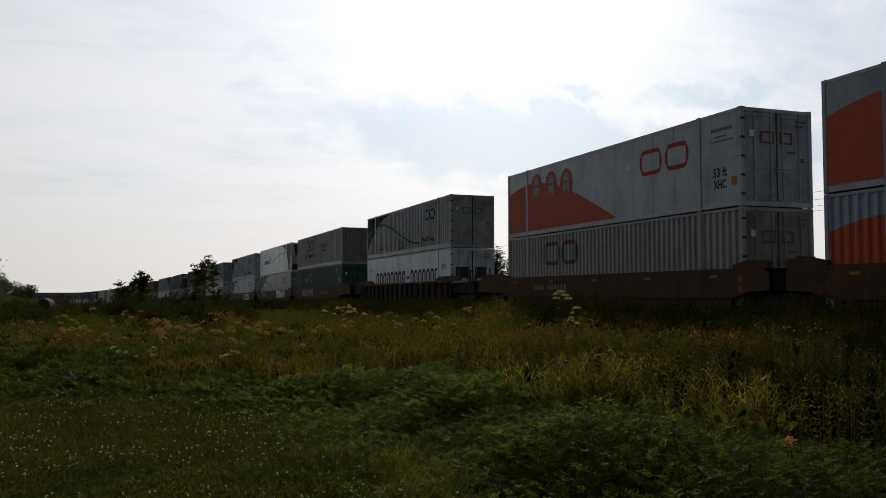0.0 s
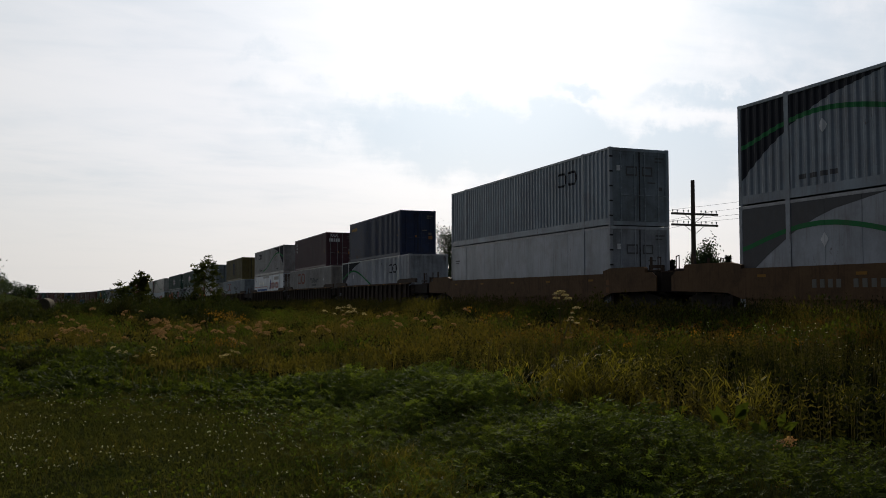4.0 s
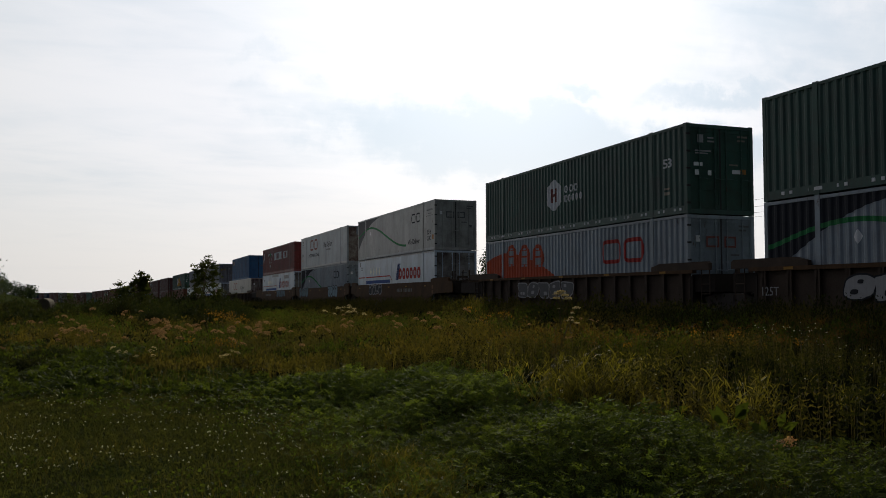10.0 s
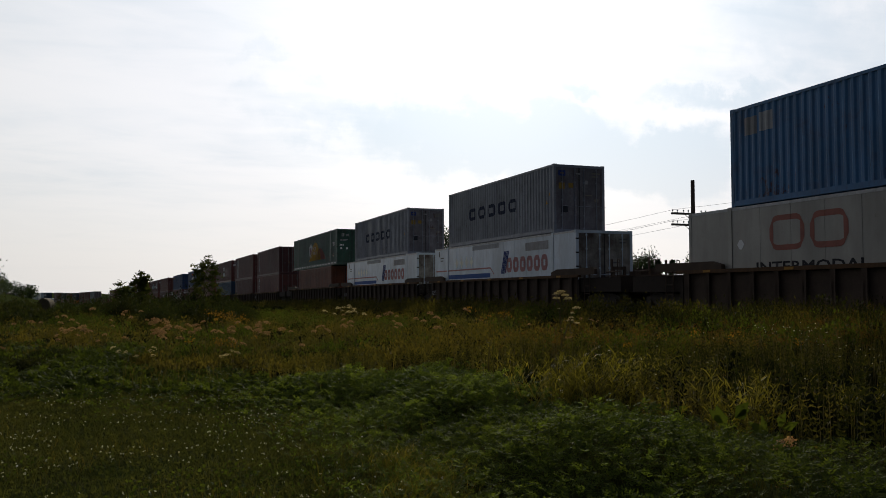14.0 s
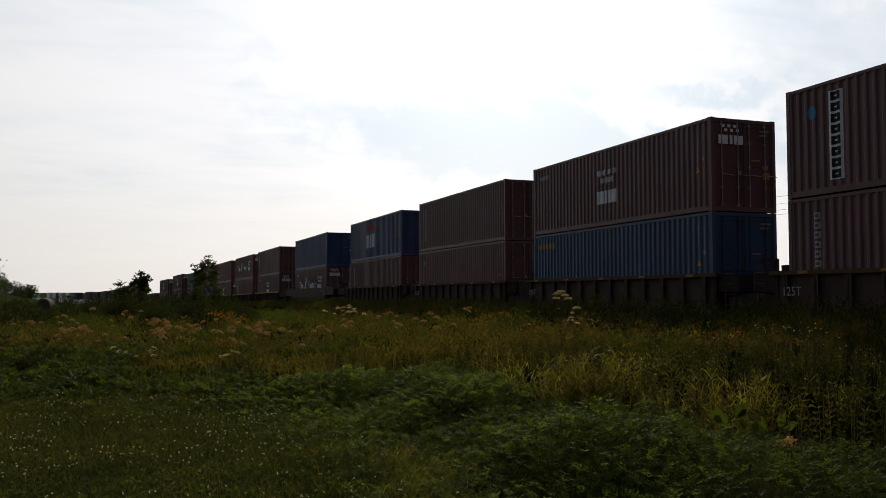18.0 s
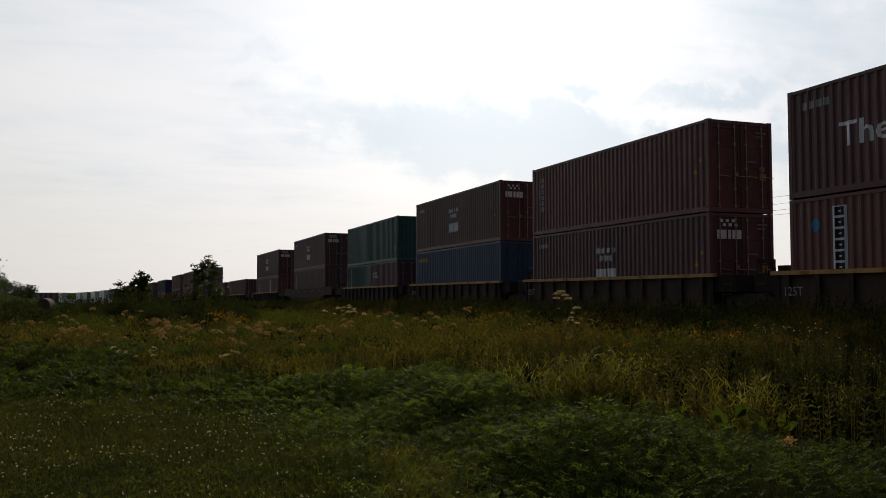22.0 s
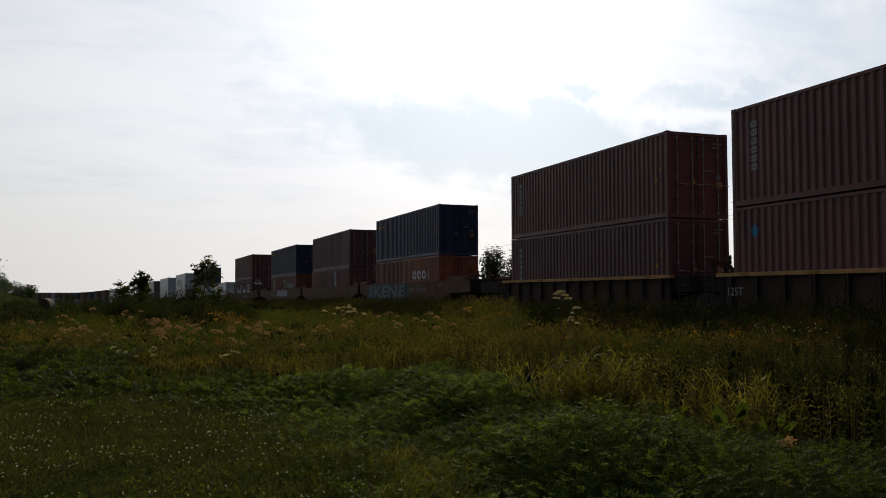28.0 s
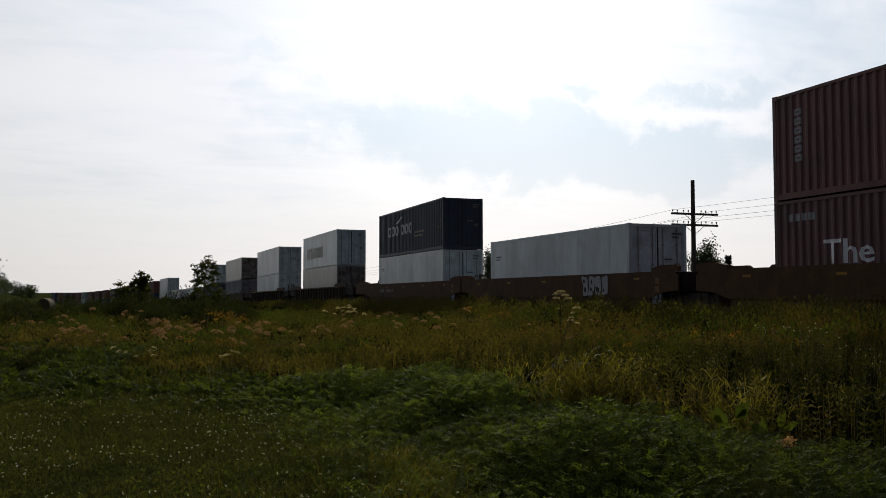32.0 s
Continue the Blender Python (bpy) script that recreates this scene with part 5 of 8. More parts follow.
# the train from its leading end: place along the train, unit size and side, front and rear joints, upper load, lower load
# a load: kind, colour, markings, nose
TRAIN = [
    (-14.1, 53, "r", "kk", ("c53", "grey", "", "c"), ("c53", "grey", "", "c")),
    (9.34, 53, "s", "kj", ("s53", "grey", "swoosh ft", "d"), ("c53", "bluegrey", "swoosh", "d")),
    (28.61, 53, "s", "jk", ("s53", "palegrey", "swoosh mark_red plac ft", "d"), ("c53", "warmgrey", "mark_faded", "d")),
    (52.11, 53, "r", "kk", ("c53", "scabgrey", "corner mark_dark deliver", "d"), ("s53", "white", "longword rim", "d")),
    (75.42, 53, "s", "kj", ("c53", "warmgrey", "mark_faded deliver intermodal plac", "c"), ("c53", "green", "square", "d")),
    (94.59, 53, "s", "jj", ("k53", "white", "corner_front snowmark ft_rear", "k"), ("s53", "grey", "corner mark_dark", "d")),
    (114.30, 53, "s", "jk", ("c53", "bluegrey", "corner mark_dark deliver", "d"), ("s53", "palegrey", "corner mark_dark", "d")),
    (137.71, 53, "s", "kk", ("c53", "bluegrey", "mark_dark", "d"), ("s53", "palegrey", "rim", "d")),
    (160.86, 53, "r", "kj", ("c40", "navy", "smallword ids", "d"), ("c53", "palegrey", "corner mark_dark", "c")),
    (180.47, 53, "r", "jj", ("c40", "maroon", "shortcolumn ids", "d"), ("c53", "warmgrey", "mark_brown deliver plac", "c")),
    (199.81, 53, "r", "jk", ("c53", "scabgrey", "corner_front mark_dark deliver", "c"), ("s53", "icewhite", "worn_stripe", "d")),
    (223.10, 53, "r", "kk", ("c40", "olive", "stackword ids", "d"), ("c53", "bluegrey", "mark_brown deliver plac_rear", "c")),
    (246.31, 53, "r", "kj", ("c53", "bluegrey", "corner mark_dark deliver", "d"), ("s53", "palegrey", "swoosh mark_red plac ft", "d")),
    (265.62, 53, "r", "jj", ("c53", "darkgreen", "hexmark", "d"), ("c53", "bluegrey", "corner mark_dark", "d")),
    (285.37, 53, "r", "jk", ("c53", "darkgreen", "hexmark", "d"), ("c53", "bluegrey", "swoosh mark_red", "d")),
    (308.82, 53, "s", "kj", ("s53", "sandgrey", "corner mark_dark deliver ft", "d"), ("s53", "icewhite", "stripe", "d")),
    (327.98, 53, "s", "jj", ("s53", "bluegrey", "mark_faded deliver intermodal ft_rear", "h"), ("c53", "bluegrey", "corner mark_dark", "d")),
    (347.20, 53, "s", "jk", ("c53", "red", "trianglemark", "d"), ("s53", "icewhite", "worn_stripe", "d")),
    (370.67, 53, "r", "kk", ("c40", "blue", "twopatch", "d"), ("s53", "cream", "mark_brown deliver intermodal plac_rear", "d")),
    (394.09, 53, "r", "kj", ("c40", "greygreen", "fiveword ids", "d"), ("s53", "icewhite", "worn_stripe", "d")),
    (413.27, 53, "r", "jj", ("c40", "greygreen", "fiveword ids", "d"), ("s53", "icewhite", "worn_stripe", "d")),
    (432.66, 53, "r", "jk", ("c53", "darkgreen", "hexmark hexwave", "d"), ("c40", "rust", "", "d")),
    (454.36, 40, "r", "kj", ("c40", "darkbrown", "slimcolumn ids", "d"), ("c40", "brown", "plate_end ids", "d")),
    (469.65, 40, "r", "jj", ("c40", "darkbrown", "plate dot ids", "d"), ("c40", "darkbrown", "slimcolumn", "d")),
    (485.14, 40, "r", "jj", ("c40", "darkbrown", "starword ids", "d"), ("c40", "deepblue", "smallword ids", "d")),
    (500.38, 40, "r", "jj", ("c40", "darkbrown", "slimcolumn ids", "d"), ("c40", "brown", "dot ids", "d")),
    (515.97, 40, "r", "jk", ("c40", "midblue", "threeword ids", "d"), ("c40", "darkbrown", "slimcolumn ids", "d")),
    (535.69, 40, "s", "kk", ("c40", "midblue", "smallword ids", "d"), ("c40", "darkbrown", "factor ids", "d")),
    (555.51, 40, "y", "kj", ("c40", "brown", "tallcolumn ids", "d"), ("c40", "darkbrown", "starword ids", "d")),
    (570.98, 40, "y", "jj", ("c40", "darkbrown", "factor ids", "d"), ("c40", "brown", "plate dot", "d")),
    (586.68, 40, "y", "jj", ("c40", "brown", "tallcolumn ids", "d"), ("c40", "darkbrown", "starword ids", "d")),
    (602.18, 40, "y", "jj", ("c40", "darkbrown", "starword ids", "d"), ("c40", "deepblue", "smallword", "d")),
    (618.04, 40, "y", "jk", ("c40", "teal", "labels", "c"), ("d20", "maroon", "blurb", "d"), ("d20", "teal", "plate_end", "d")),
    (637.58, 40, "s", "kk", ("c40", "darkbrown", "starword ids", "d"), ("c40", "darkbrown", "slimcolumn ids", "d")),
    (657.39, 40, "y", "kk", ("c40", "darkbrown", "starword ids", "d"), ("d20", "brown", "plate dot", "d"), ("d20", "brown", "wordcolumn", "d")),
    (677.11, 40, "y", "kj", None, ("c40", "darkbrown", "tallcolumn", "d")),
    (692.84, 40, "y", "jj", None, ("c40", "darkbrown", "factor ids", "d")),
    (709.27, 40, "y", "jj", ("c40", "greygreen", "ids", "d"), ("c40", "navy", "pairword ids", "d")),
    (725.03, 40, "y", "jj", ("c40", "brown", "tallcolumn ids", "c"), ("c40", "brown", "dot ids", "d")),
    (740.57, 40, "y", "jk", ("c40", "brown", "tallcolumn ids", "d"), ("c40", "darkbrown", "tallcolumn ids", "d")),
    (762.32, 53, "s", "kj", ("c40", "navy", "smallword ids", "d"), ("d20", "orange", "fourword", "d"), ("d20", "rust", "", "d")),
    (781.51, 53, "s", "jj", ("c40", "darkbrown", "ids", "d"), ("d20", "brown", "plate dot", "d"), ("d20", "brown", "", "d")),
    (800.72, 53, "s", "jk", ("c40", "navy", "smallword ids", "d"), ("d40", "rust", "bigword plate dot", "d")),
    (824.38, 53, "s", "kj", ("c40", "brown", "tallcolumn ids", "d"), ("c40", "darkbrown", "factor ids", "d")),
    (843.92, 53, "s", "jj", None, ("r40", "white", "rim", "d")),
    (862.68, 53, "s", "jk", ("c40", "slate", "pairword ids", "d"), ("r40", "white", "rim", "d")),
    (886.40, 53, "r", "kk", ("r40", "white", "beige", "d"), ("r40", "cream", "", "d")),
    (909.96, 53, "r", "kk", ("r40", "white", "", "d"), ("r40", "white", "", "d")),
    (932.9, 53, "r", "kk", ("r40", "cream", "", "d"), ("c40", "greygreen", "", "d")),
    (953.6, 53, "r", "kk", ("r40", "white", "", "d"), ("c40", "slate", "", "d")),
    (973.2, 53, "s", "kj", None, ("r40", "white", "", "d")),
    (992.4, 53, "s", "jj", None, ("r40", "white", "", "d")),
    (1011.8, 53, "s", "jk", ("r40", "white", "", "d"), ("r40", "white", "", "d")),
]
SPRAY = {75.42: [(31, 2.73, 4.6, 0.36, 0.72, 5, "dimtan")], 94.59: [(33, 2.2, 2.6, 0.36, 0.70, 4, "dullblue"), (34, 10.0, 4.2, 0.30, 0.84, 4, "white")],
         246.31: [(36, 4.29, 4.7, 0.22, 0.68, 5, "paintwhite")], 308.82: [(37, 3.5, 3.0, 0.45, 0.62, 4, "black")],
         327.98: [(38, 0.1, 3.6, 0.34, 0.84, 4, "dullblue"), (39, 10.85, 3.1, 0.28, 0.92, 4, "paleblue")], 347.20: [(40, 8.66, 4.1, 0.40, 0.72, 4, "dullblue")],
         800.72: [(42, 6.45, 5.0, 0.42, 0.70, 5, "grey")], 843.92: [(43, 11.25, 1.9, 0.28, 0.80, 4, "chalk")],
         265.62: [(44, 3.0, 3.4, 0.22, 0.66, 4, "chalk"), (45, 8.0, 5.2, 0.22, 0.66, 5, "dullblue")], 285.37: [(46, 4.0, 5.0, 0.22, 0.66, 5, "fadedblack")]}
_tail = ("brown", "darkbrown", "navy", "darkbrown", "slate", "brown", "maroon", "darkbrown", "bluegrey", "brown", "darkbrown", "slate", "brown", "navy")
for _i, _c in enumerate(_tail):
    TRAIN.append((1034.0 + 19.6 * _i, 53, "s" if _i % 3 else "r", "kj" if _i % 3 == 0 else "jj" if _i % 3 == 1 else "jk",
                  ("c40", _c, "", "d"), ("c40", "icewhite" if _i == 8 else _tail[(_i * 5 + 2) % 14], "", "d")))

WORDS = {"grey": "weathered grey", "bluegrey": "weathered blue-grey", "warmgrey": "dusty warm grey", "palegrey": "pale grey", "white": "white", "icewhite": "bluish white", "cream": "cream-white", "sandgrey": "pale sandy grey", "scabgrey": "rust-scarred grey",
         "green": "dark green", "teal": "teal green", "darkgreen": "dark green", "navy": "dark navy blue", "midblue": "faded dark blue", "blue": "blue", "deepblue": "deep blue", "slate": "dark slate", "brown": "reddish brown",
         "darkbrown": "dark brown", "maroon": "dark maroon", "red": "red", "rust": "rust red", "orange": "orange-red", "olive": "olive yellow", "greygreen": "dull grey"}
MOVING = []


def load_label(kind, colour, style, under):
    how = {"c": "ribbed steel", "d": "ribbed steel", "s": "smooth-sided", "r": "smooth refrigerated", "k": "smooth refrigerated"}[kind[0]]
    size = {"53": "", "40": "", "20": "short "}[kind[1:]]
    tags = style.split()
    extra = " with an orange wave" if "swoosh" in tags else " with a green line" if "corner" in tags or "corner_front" in tags else \
        " with white stars" if "starword" in tags or "factor" in tags else " with a white plate" if "plate" in tags else " with red and blue stripes" if "stripe" in style else ""
    return "%s %s %scontainer%s %s" % (WORDS[colour], how, size, extra, "riding low" if not under else "stacked on top")


def build_train():
    for u in TRAIN:
        at, size, kind, joints, upper, lower = u[:6]
        far = at > 920 or at < 0
        side = "r" if kind == "y" else kind
        tone = chord = None
        if kind == "y":
            chord = CHORD_YELLOW
        if side == "s" and at in (114.30, 94.59, 137.71, 740.57, 762.32, 781.51, 800.72):
            tone = CAR_PALE
        if side == "s" and size == 40:
            tone = CAR_DARK
        MOVING.append((well_car(size, side, joints[0], joints[1], {"kj": 9.8, "jk": 3.0}.get(joints, 0.0) if size == 53 else 0.0, far, SPRAY.get(at), tone, chord, {114.30: (9.55, "125", 1.0, 2.6, "white"), 762.32: (1.0, "SKENE", 1.05, 2.5, "dullblue")}.get(at), {246.31: (-1,), 535.69: (-1,), 824.38: (-1,), 800.72: (1,)}.get(at, ())), at, RAIL_Z))
        base = RAIL_Z + 0.38
        loads = [lower] + list(u[6:])
        if len(loads) == 2:
            for k, ld in enumerate(loads):
                MOVING.append((container(*ld[:4], load_label(ld[0], ld[1], ld[2], False), far, True), at + (-3.08 if k == 0 else 3.08), base))
        else:
            MOVING.append((container(*lower[:4], load_label(lower[0], lower[1], lower[2], False), far, True), at, base))
        if upper:
            MOVING.append((container(*upper[:4], load_label(upper[0], upper[1], upper[2], True), far), at, base + SIZES[lower[0]][2] + 0.014))


build_train()


# ---------------- the land ----------------
def smooth(a, b, x):
    q = min(1.0, max(0.0, (x - a) / (b - a)))
    return q * q * (3 - 2 * q)


def ground_z(x, y):
    """Height of the field: level at the camera, falling away with the line, rising to the bank and to a hill far off."""
    z = fall(y) * smooth(-160, -20, x) if x < 0 else fall(y)
    d = line_x(min(max(y, -2000), 1500)) - x
    z += 0.32 * smooth(9.0, 3.6, abs(d))
    if y > 90:
        q = ((x + 66 + 0.06 * (y - 300)) / 44) ** 2 + ((y - 330) / 130) ** 2
        z += 8.6 * math.exp(-q * 1.3)
    # billows under the weeds
    d, side = x * sin(YAW) + y * cos(YAW), x * cos(YAW) - y * sin(YAW)
    if 4.0 < d < 17.0:
        w = smooth(0.0, 1.6, side - float(np.interp(d, (4, 6.3, 10.3, 16, 25), (0.3, -0.3, -1.6, -5.2, -13.0)))) * smooth(4.0, 5.5, d) * smooth(17.0, 11.5, d)
        if w > 0:
            z += w * (0.13 + 0.20 * noise.noise((x * 0.55 + 0.3, y * 0.55, 5.0)) + 0.06 * noise.noise((x * 1.7, y * 1.7, 9.0)))
    near = smooth(60, 25, hypot(x, y))
    z += near * 0.05 * noise.noise((x * 0.35, y * 0.35, 3.1)) + 0.5 * noise.noise((x * 0.012, y * 0.012, 7.7)) * smooth(60, 200, hypot(x, y))
    return z


def axis(fine, step, reach, grow):
    out, q, s = [], 0.0, step
    while q < reach:
        out.append(q)
        if q > fine:
            s *= grow
        q += s
    out.append(reach)
    return out


def build_ground():
    half = axis(14, 0.3, 2600, 1.12)
    xs = sorted([-q for q in half[1:]] + half)
    ys = sorted([-q for q in axis(10, 2.5, 2600, 1.3)[1:]] + axis(16, 0.35, 2600, 1.06))
    verts = [(x, y, ground_z(x, y)) for y in ys for x in xs]
    n = len(xs)
    faces = [(j * n + i, j * n + i + 1, (j + 1) * n + i + 1, (j + 1) * n + i) for j in range(len(ys) - 1) for i in range(n - 1)]
    me = bpy.data.meshes.new("ground")
    me.from_pydata(verts, [], faces)
    me.polygons.foreach_set("use_smooth", [True] * len(me.polygons))
    put("ground", me, soil_material())
    tagged(bpy.data.objects["ground"], "rough grassy field beside the railway, green with dry patches", "ground", "", "structure")


build_ground()

BALLAST = surface("grey_ballast", (0.085, 0.078, 0.07), rough=1.0, spec=0.02, vary=0.45, scale=9.0, grime=0.5, grime_rgb=(0.06, 0.05, 0.04), bump=1.0)
RAIL_STEEL = surface("rail_steel", (0.13, 0.085, 0.06), rough=0.6, metal=0.3, vary=0.2, scale=6.0)
TIE_WOOD = surface("creosoted_tie", (0.055, 0.045, 0.038), rough=0.9, vary=0.35, scale=7.0, bump=0.4, per_object=0.4)


def strip_along(outline, s0, s1, step):
    """An outline (across, up) drawn along the track."""
    b = Build()
    k = len(outline)
    ss = [s0 + step * i for i in range(int((s1 - s0) / step) + 1)]
    for s in ss:
        m = on_line(s, 0.0)
        for p, q in outline:
            b.v.append(tuple(m @ Vector((p, 0.0, q))))
    for j in range(len(ss) - 1):
        for i in range(k):
            e = (i + 1) % k
            b.f.append((j * k + i, j * k + e, (j + 1) * k + e, (j + 1) * k + i))
    b.f += [tuple(range(k)), tuple(reversed(range((len(ss) - 1) * k, len(ss) * k)))]
    return b


def build_track():
    bed = put("track_bed", strip_along([(-3.6, -0.6), (-3.3, 0.10), (-1.75, 0.48), (1.75, 0.48), (3.3, 0.10), (3.6, -0.6)], -900, 1300, 5.0).mesh("track_bed"), BALLAST)
    tagged(bed, "grey crushed-stone ballast bed of the railway", "track bed", "", "structure")
    for s in (-1, 1):
        o = s * 0.7525
        head = [(o - 0.07, 0.53), (o - 0.015, 0.56), (o - 0.015, 0.655), (o - 0.037, 0.665), (o - 0.037, 0.698), (o + 0.037, 0.698), (o + 0.037, 0.665), (o + 0.015, 0.655), (o + 0.015, 0.56), (o + 0.07, 0.53)]
        r = put("rail", strip_along(head, -900, 1300, 5.0).mesh("rail"), RAIL_STEEL)
        tagged(r, "rusty steel rail with a worn bright head", "rail", "", "structure")
    tie = Build().box(-1.3, -0.11, 0.37, 1.3, 0.11, 0.54).mesh("tie")
    for i in range(20):
        put("tie", tie, TIE_WOOD, bed, "", on_line(-2 + 0.52 * i, 0.0))


build_track()


# ---------------- plants ----------------
FWD = np.array((sin(YAW), cos(YAW)))
RGT = np.array((cos(YAW), -sin(YAW)))
RNG = np.random.default_rng(11)


def spot(d, l):
    """Ground plan from depth ahead of the camera and distance to its right."""
    q = d * FWD + l * RGT
    return float(q[0]), float(q[1])


def heights(xy):
    return np.array([ground_z(float(a), float(b)) for a, b in xy])


def raw_mesh(name, verts, tris):
    me = bpy.data.meshes.new(name)
    me.vertices.add(len(verts))
    me.vertices.foreach_set("co", np.ascontiguousarray(verts, dtype=np.float32).ravel())
    me.loops.add(len(tris) * 3)
    me.loops.foreach_set("vertex_index", np.ascontiguousarray(tris, dtype=np.int32).ravel())
    me.polygons.add(len(tris))
    me.polygons.foreach_set("loop_start", np.arange(0, len(tris) * 3, 3, dtype=np.int32))
    me.update(calc_edges=True)
    me.validate()
    me.materials.append(None)
    return me


def blade_arrays(xy, z, h, w, lean, rng=RNG):
    """Bent blades: two quads' worth of taper each, as three triangles."""
    n = len(xy)
    turn = rng.uniform(0, 2 * pi, n)
    side = np.stack([np.cos(turn), np.sin(turn), np.zeros(n)], 1)
    way = rng.uniform(0, 2 * pi, n)
    bend = np.stack([np.cos(way), np.sin(way), np.zeros(n)], 1) * (lean * h * rng.uniform(0.3, 1.2, n))[:, None]
    base = np.column_stack([xy, z])
    up = np.array((0, 0, 1.0))
    mid = base + up * (h * 0.58)[:, None] + bend * 0.34
    tip = base + up * (h * rng.uniform(0.88, 1.0, n))[:, None] + bend
    s0, s1 = side * (w * 0.5)[:, None], side * (w * 0.42)[:, None]
    v = np.stack([base - s0, base + s0, mid - s1, mid + s1, tip], 1).reshape(-1, 3)
    k = np.arange(n)[:, None] * 5
    t = np.concatenate([k + np.array((0, 1, 3)), k + np.array((0, 3, 2)), k + np.array((2, 3, 4))], 1).reshape(-1, 3)
    return v, t


def leaf_arrays(centre, facing_dir, size, rng=RNG, slim=0.5):
    """Small folded leaves: a kite of two triangles each."""
    n = len(centre)
    d = facing_dir + rng.normal(0, 0.35, (n, 3))
    d /= np.linalg.norm(d, axis=1)[:, None] + 1e-9
    a = rng.normal(0, 1, (n, 3))
    s = np.cross(d, a)
    s /= np.linalg.norm(s, axis=1)[:, None] + 1e-9
    nrm = np.cross(d, s)
    L = size[:, None]
    p0 = centre
    p2 = centre + d * L
    m = centre + d * L * 0.45
    p1 = m + s * L * slim * 0.5 + nrm * L * 0.08
    p3 = m - s * L * slim * 0.5 + nrm * L * 0.08
    v = np.stack([p0, p1, p2, p3], 1).reshape(-1, 3)
    k = np.arange(n)[:, None] * 4
    t = np.concatenate([k + np.array((0, 1, 2)), k + np.array((0, 2, 3))], 1).reshape(-1, 3)
    return v, t


def pinnate(base, out, length, pairs, leaf, droop, rng=RNG, slim=0.42, whorl=0.0, spread=0.8):
    """Leafy sprays: leaflets in pairs along a bent rib, and one at its end; whorl turns each pair round the rib."""
    n = len(base)
    up = np.array((0, 0, 1.0))
    out = out / (np.linalg.norm(out, axis=1)[:, None] + 1e-9)
    turn = rng.uniform(0, 2 * pi, n)
    ref = np.column_stack([np.cos(turn), np.sin(turn), np.zeros(n)]) if whorl else up + rng.normal(0, 0.25, (n, 3))
    c, d, w, size = [], [], [], []
    L = length[:, None]
    for j in range(pairs + 1):
        q = (j + 0.7) / (pairs + 0.7)
        p = base + out * L * q - up * droop * L * q * q
        t = out - up * 2 * droop * q
        t /= np.linalg.norm(t, axis=1)[:, None] + 1e-9
        side = np.cross(t, ref)
        side /= np.linalg.norm(side, axis=1)[:, None] + 1e-9
        if whorl:
            other = np.cross(t, side)
            side = side * cos(whorl * j) + other * sin(whorl * j)
        k = leaf * (0.45 + 0.75 * sin(pi * min(1.0, 0.18 + 0.72 * q)))
        for sgn in (1, -1) if j < pairs else (0,):
            g = t * (1.0 - 0.45 * abs(sgn)) + side * sgn * spread + rng.normal(0, 0.16, (n, 3))
            g /= np.linalg.norm(g, axis=1)[:, None]
            c.append(p)
            d.append(g)
            w.append(np.cross(t, side) + rng.normal(0, 0.30, (n, 3)))
            size.append(k * rng.uniform(0.75, 1.25, n))
    c, d, w, size = np.concatenate(c), np.concatenate(d), np.concatenate(w), np.concatenate(size)
    s = np.cross(d, w)
    s /= np.linalg.norm(s, axis=1)[:, None] + 1e-9
    nrm = np.cross(s, d)
    z = size[:, None]
    m = c + d * z * 0.42
    v = np.stack([c, m + s * z * slim * 0.5 + nrm * z * 0.06, c + d * z - nrm * z * 0.10, m - s * z * slim * 0.5 + nrm * z * 0.06], 1).reshape(-1, 3)
    k = np.arange(len(c))[:, None] * 4
    return v, np.concatenate([k + np.array((0, 1, 2)), k + np.array((0, 2, 3))], 1).reshape(-1, 3)


def ribbons(base, out, length, width, droop, rng=RNG):
    """Long arching blades in three bends each."""
    n = len(base)
    up = np.array((0, 0, 1.0))
    out = out / (np.linalg.norm(out, axis=1)[:, None] + 1e-9)
    side = np.cross(out, up + rng.normal(0, 0.5, (n, 3)))
    side /= np.linalg.norm(side, axis=1)[:, None] + 1e-9
    L, rows = length[:, None], []
    for q, f in ((0.0, 0.7), (0.4, 1.0), (0.75, 0.62)):
        p = base + out * L * q - up * (droop * length * q * q)[:, None]
        rows += [p - side * (width * f * 0.5)[:, None], p + side * (width * f * 0.5)[:, None]]
    rows.append(base + out * L - up * (droop * length)[:, None])
    v = np.stack(rows, 1).reshape(-1, 3)
    k = np.arange(n)[:, None] * 7
    return v, np.concatenate([k + np.array(q) for q in ((0, 1, 3), (0, 3, 2), (2, 3, 5), (2, 5, 4), (4, 5, 6))], 1).reshape(-1, 3)


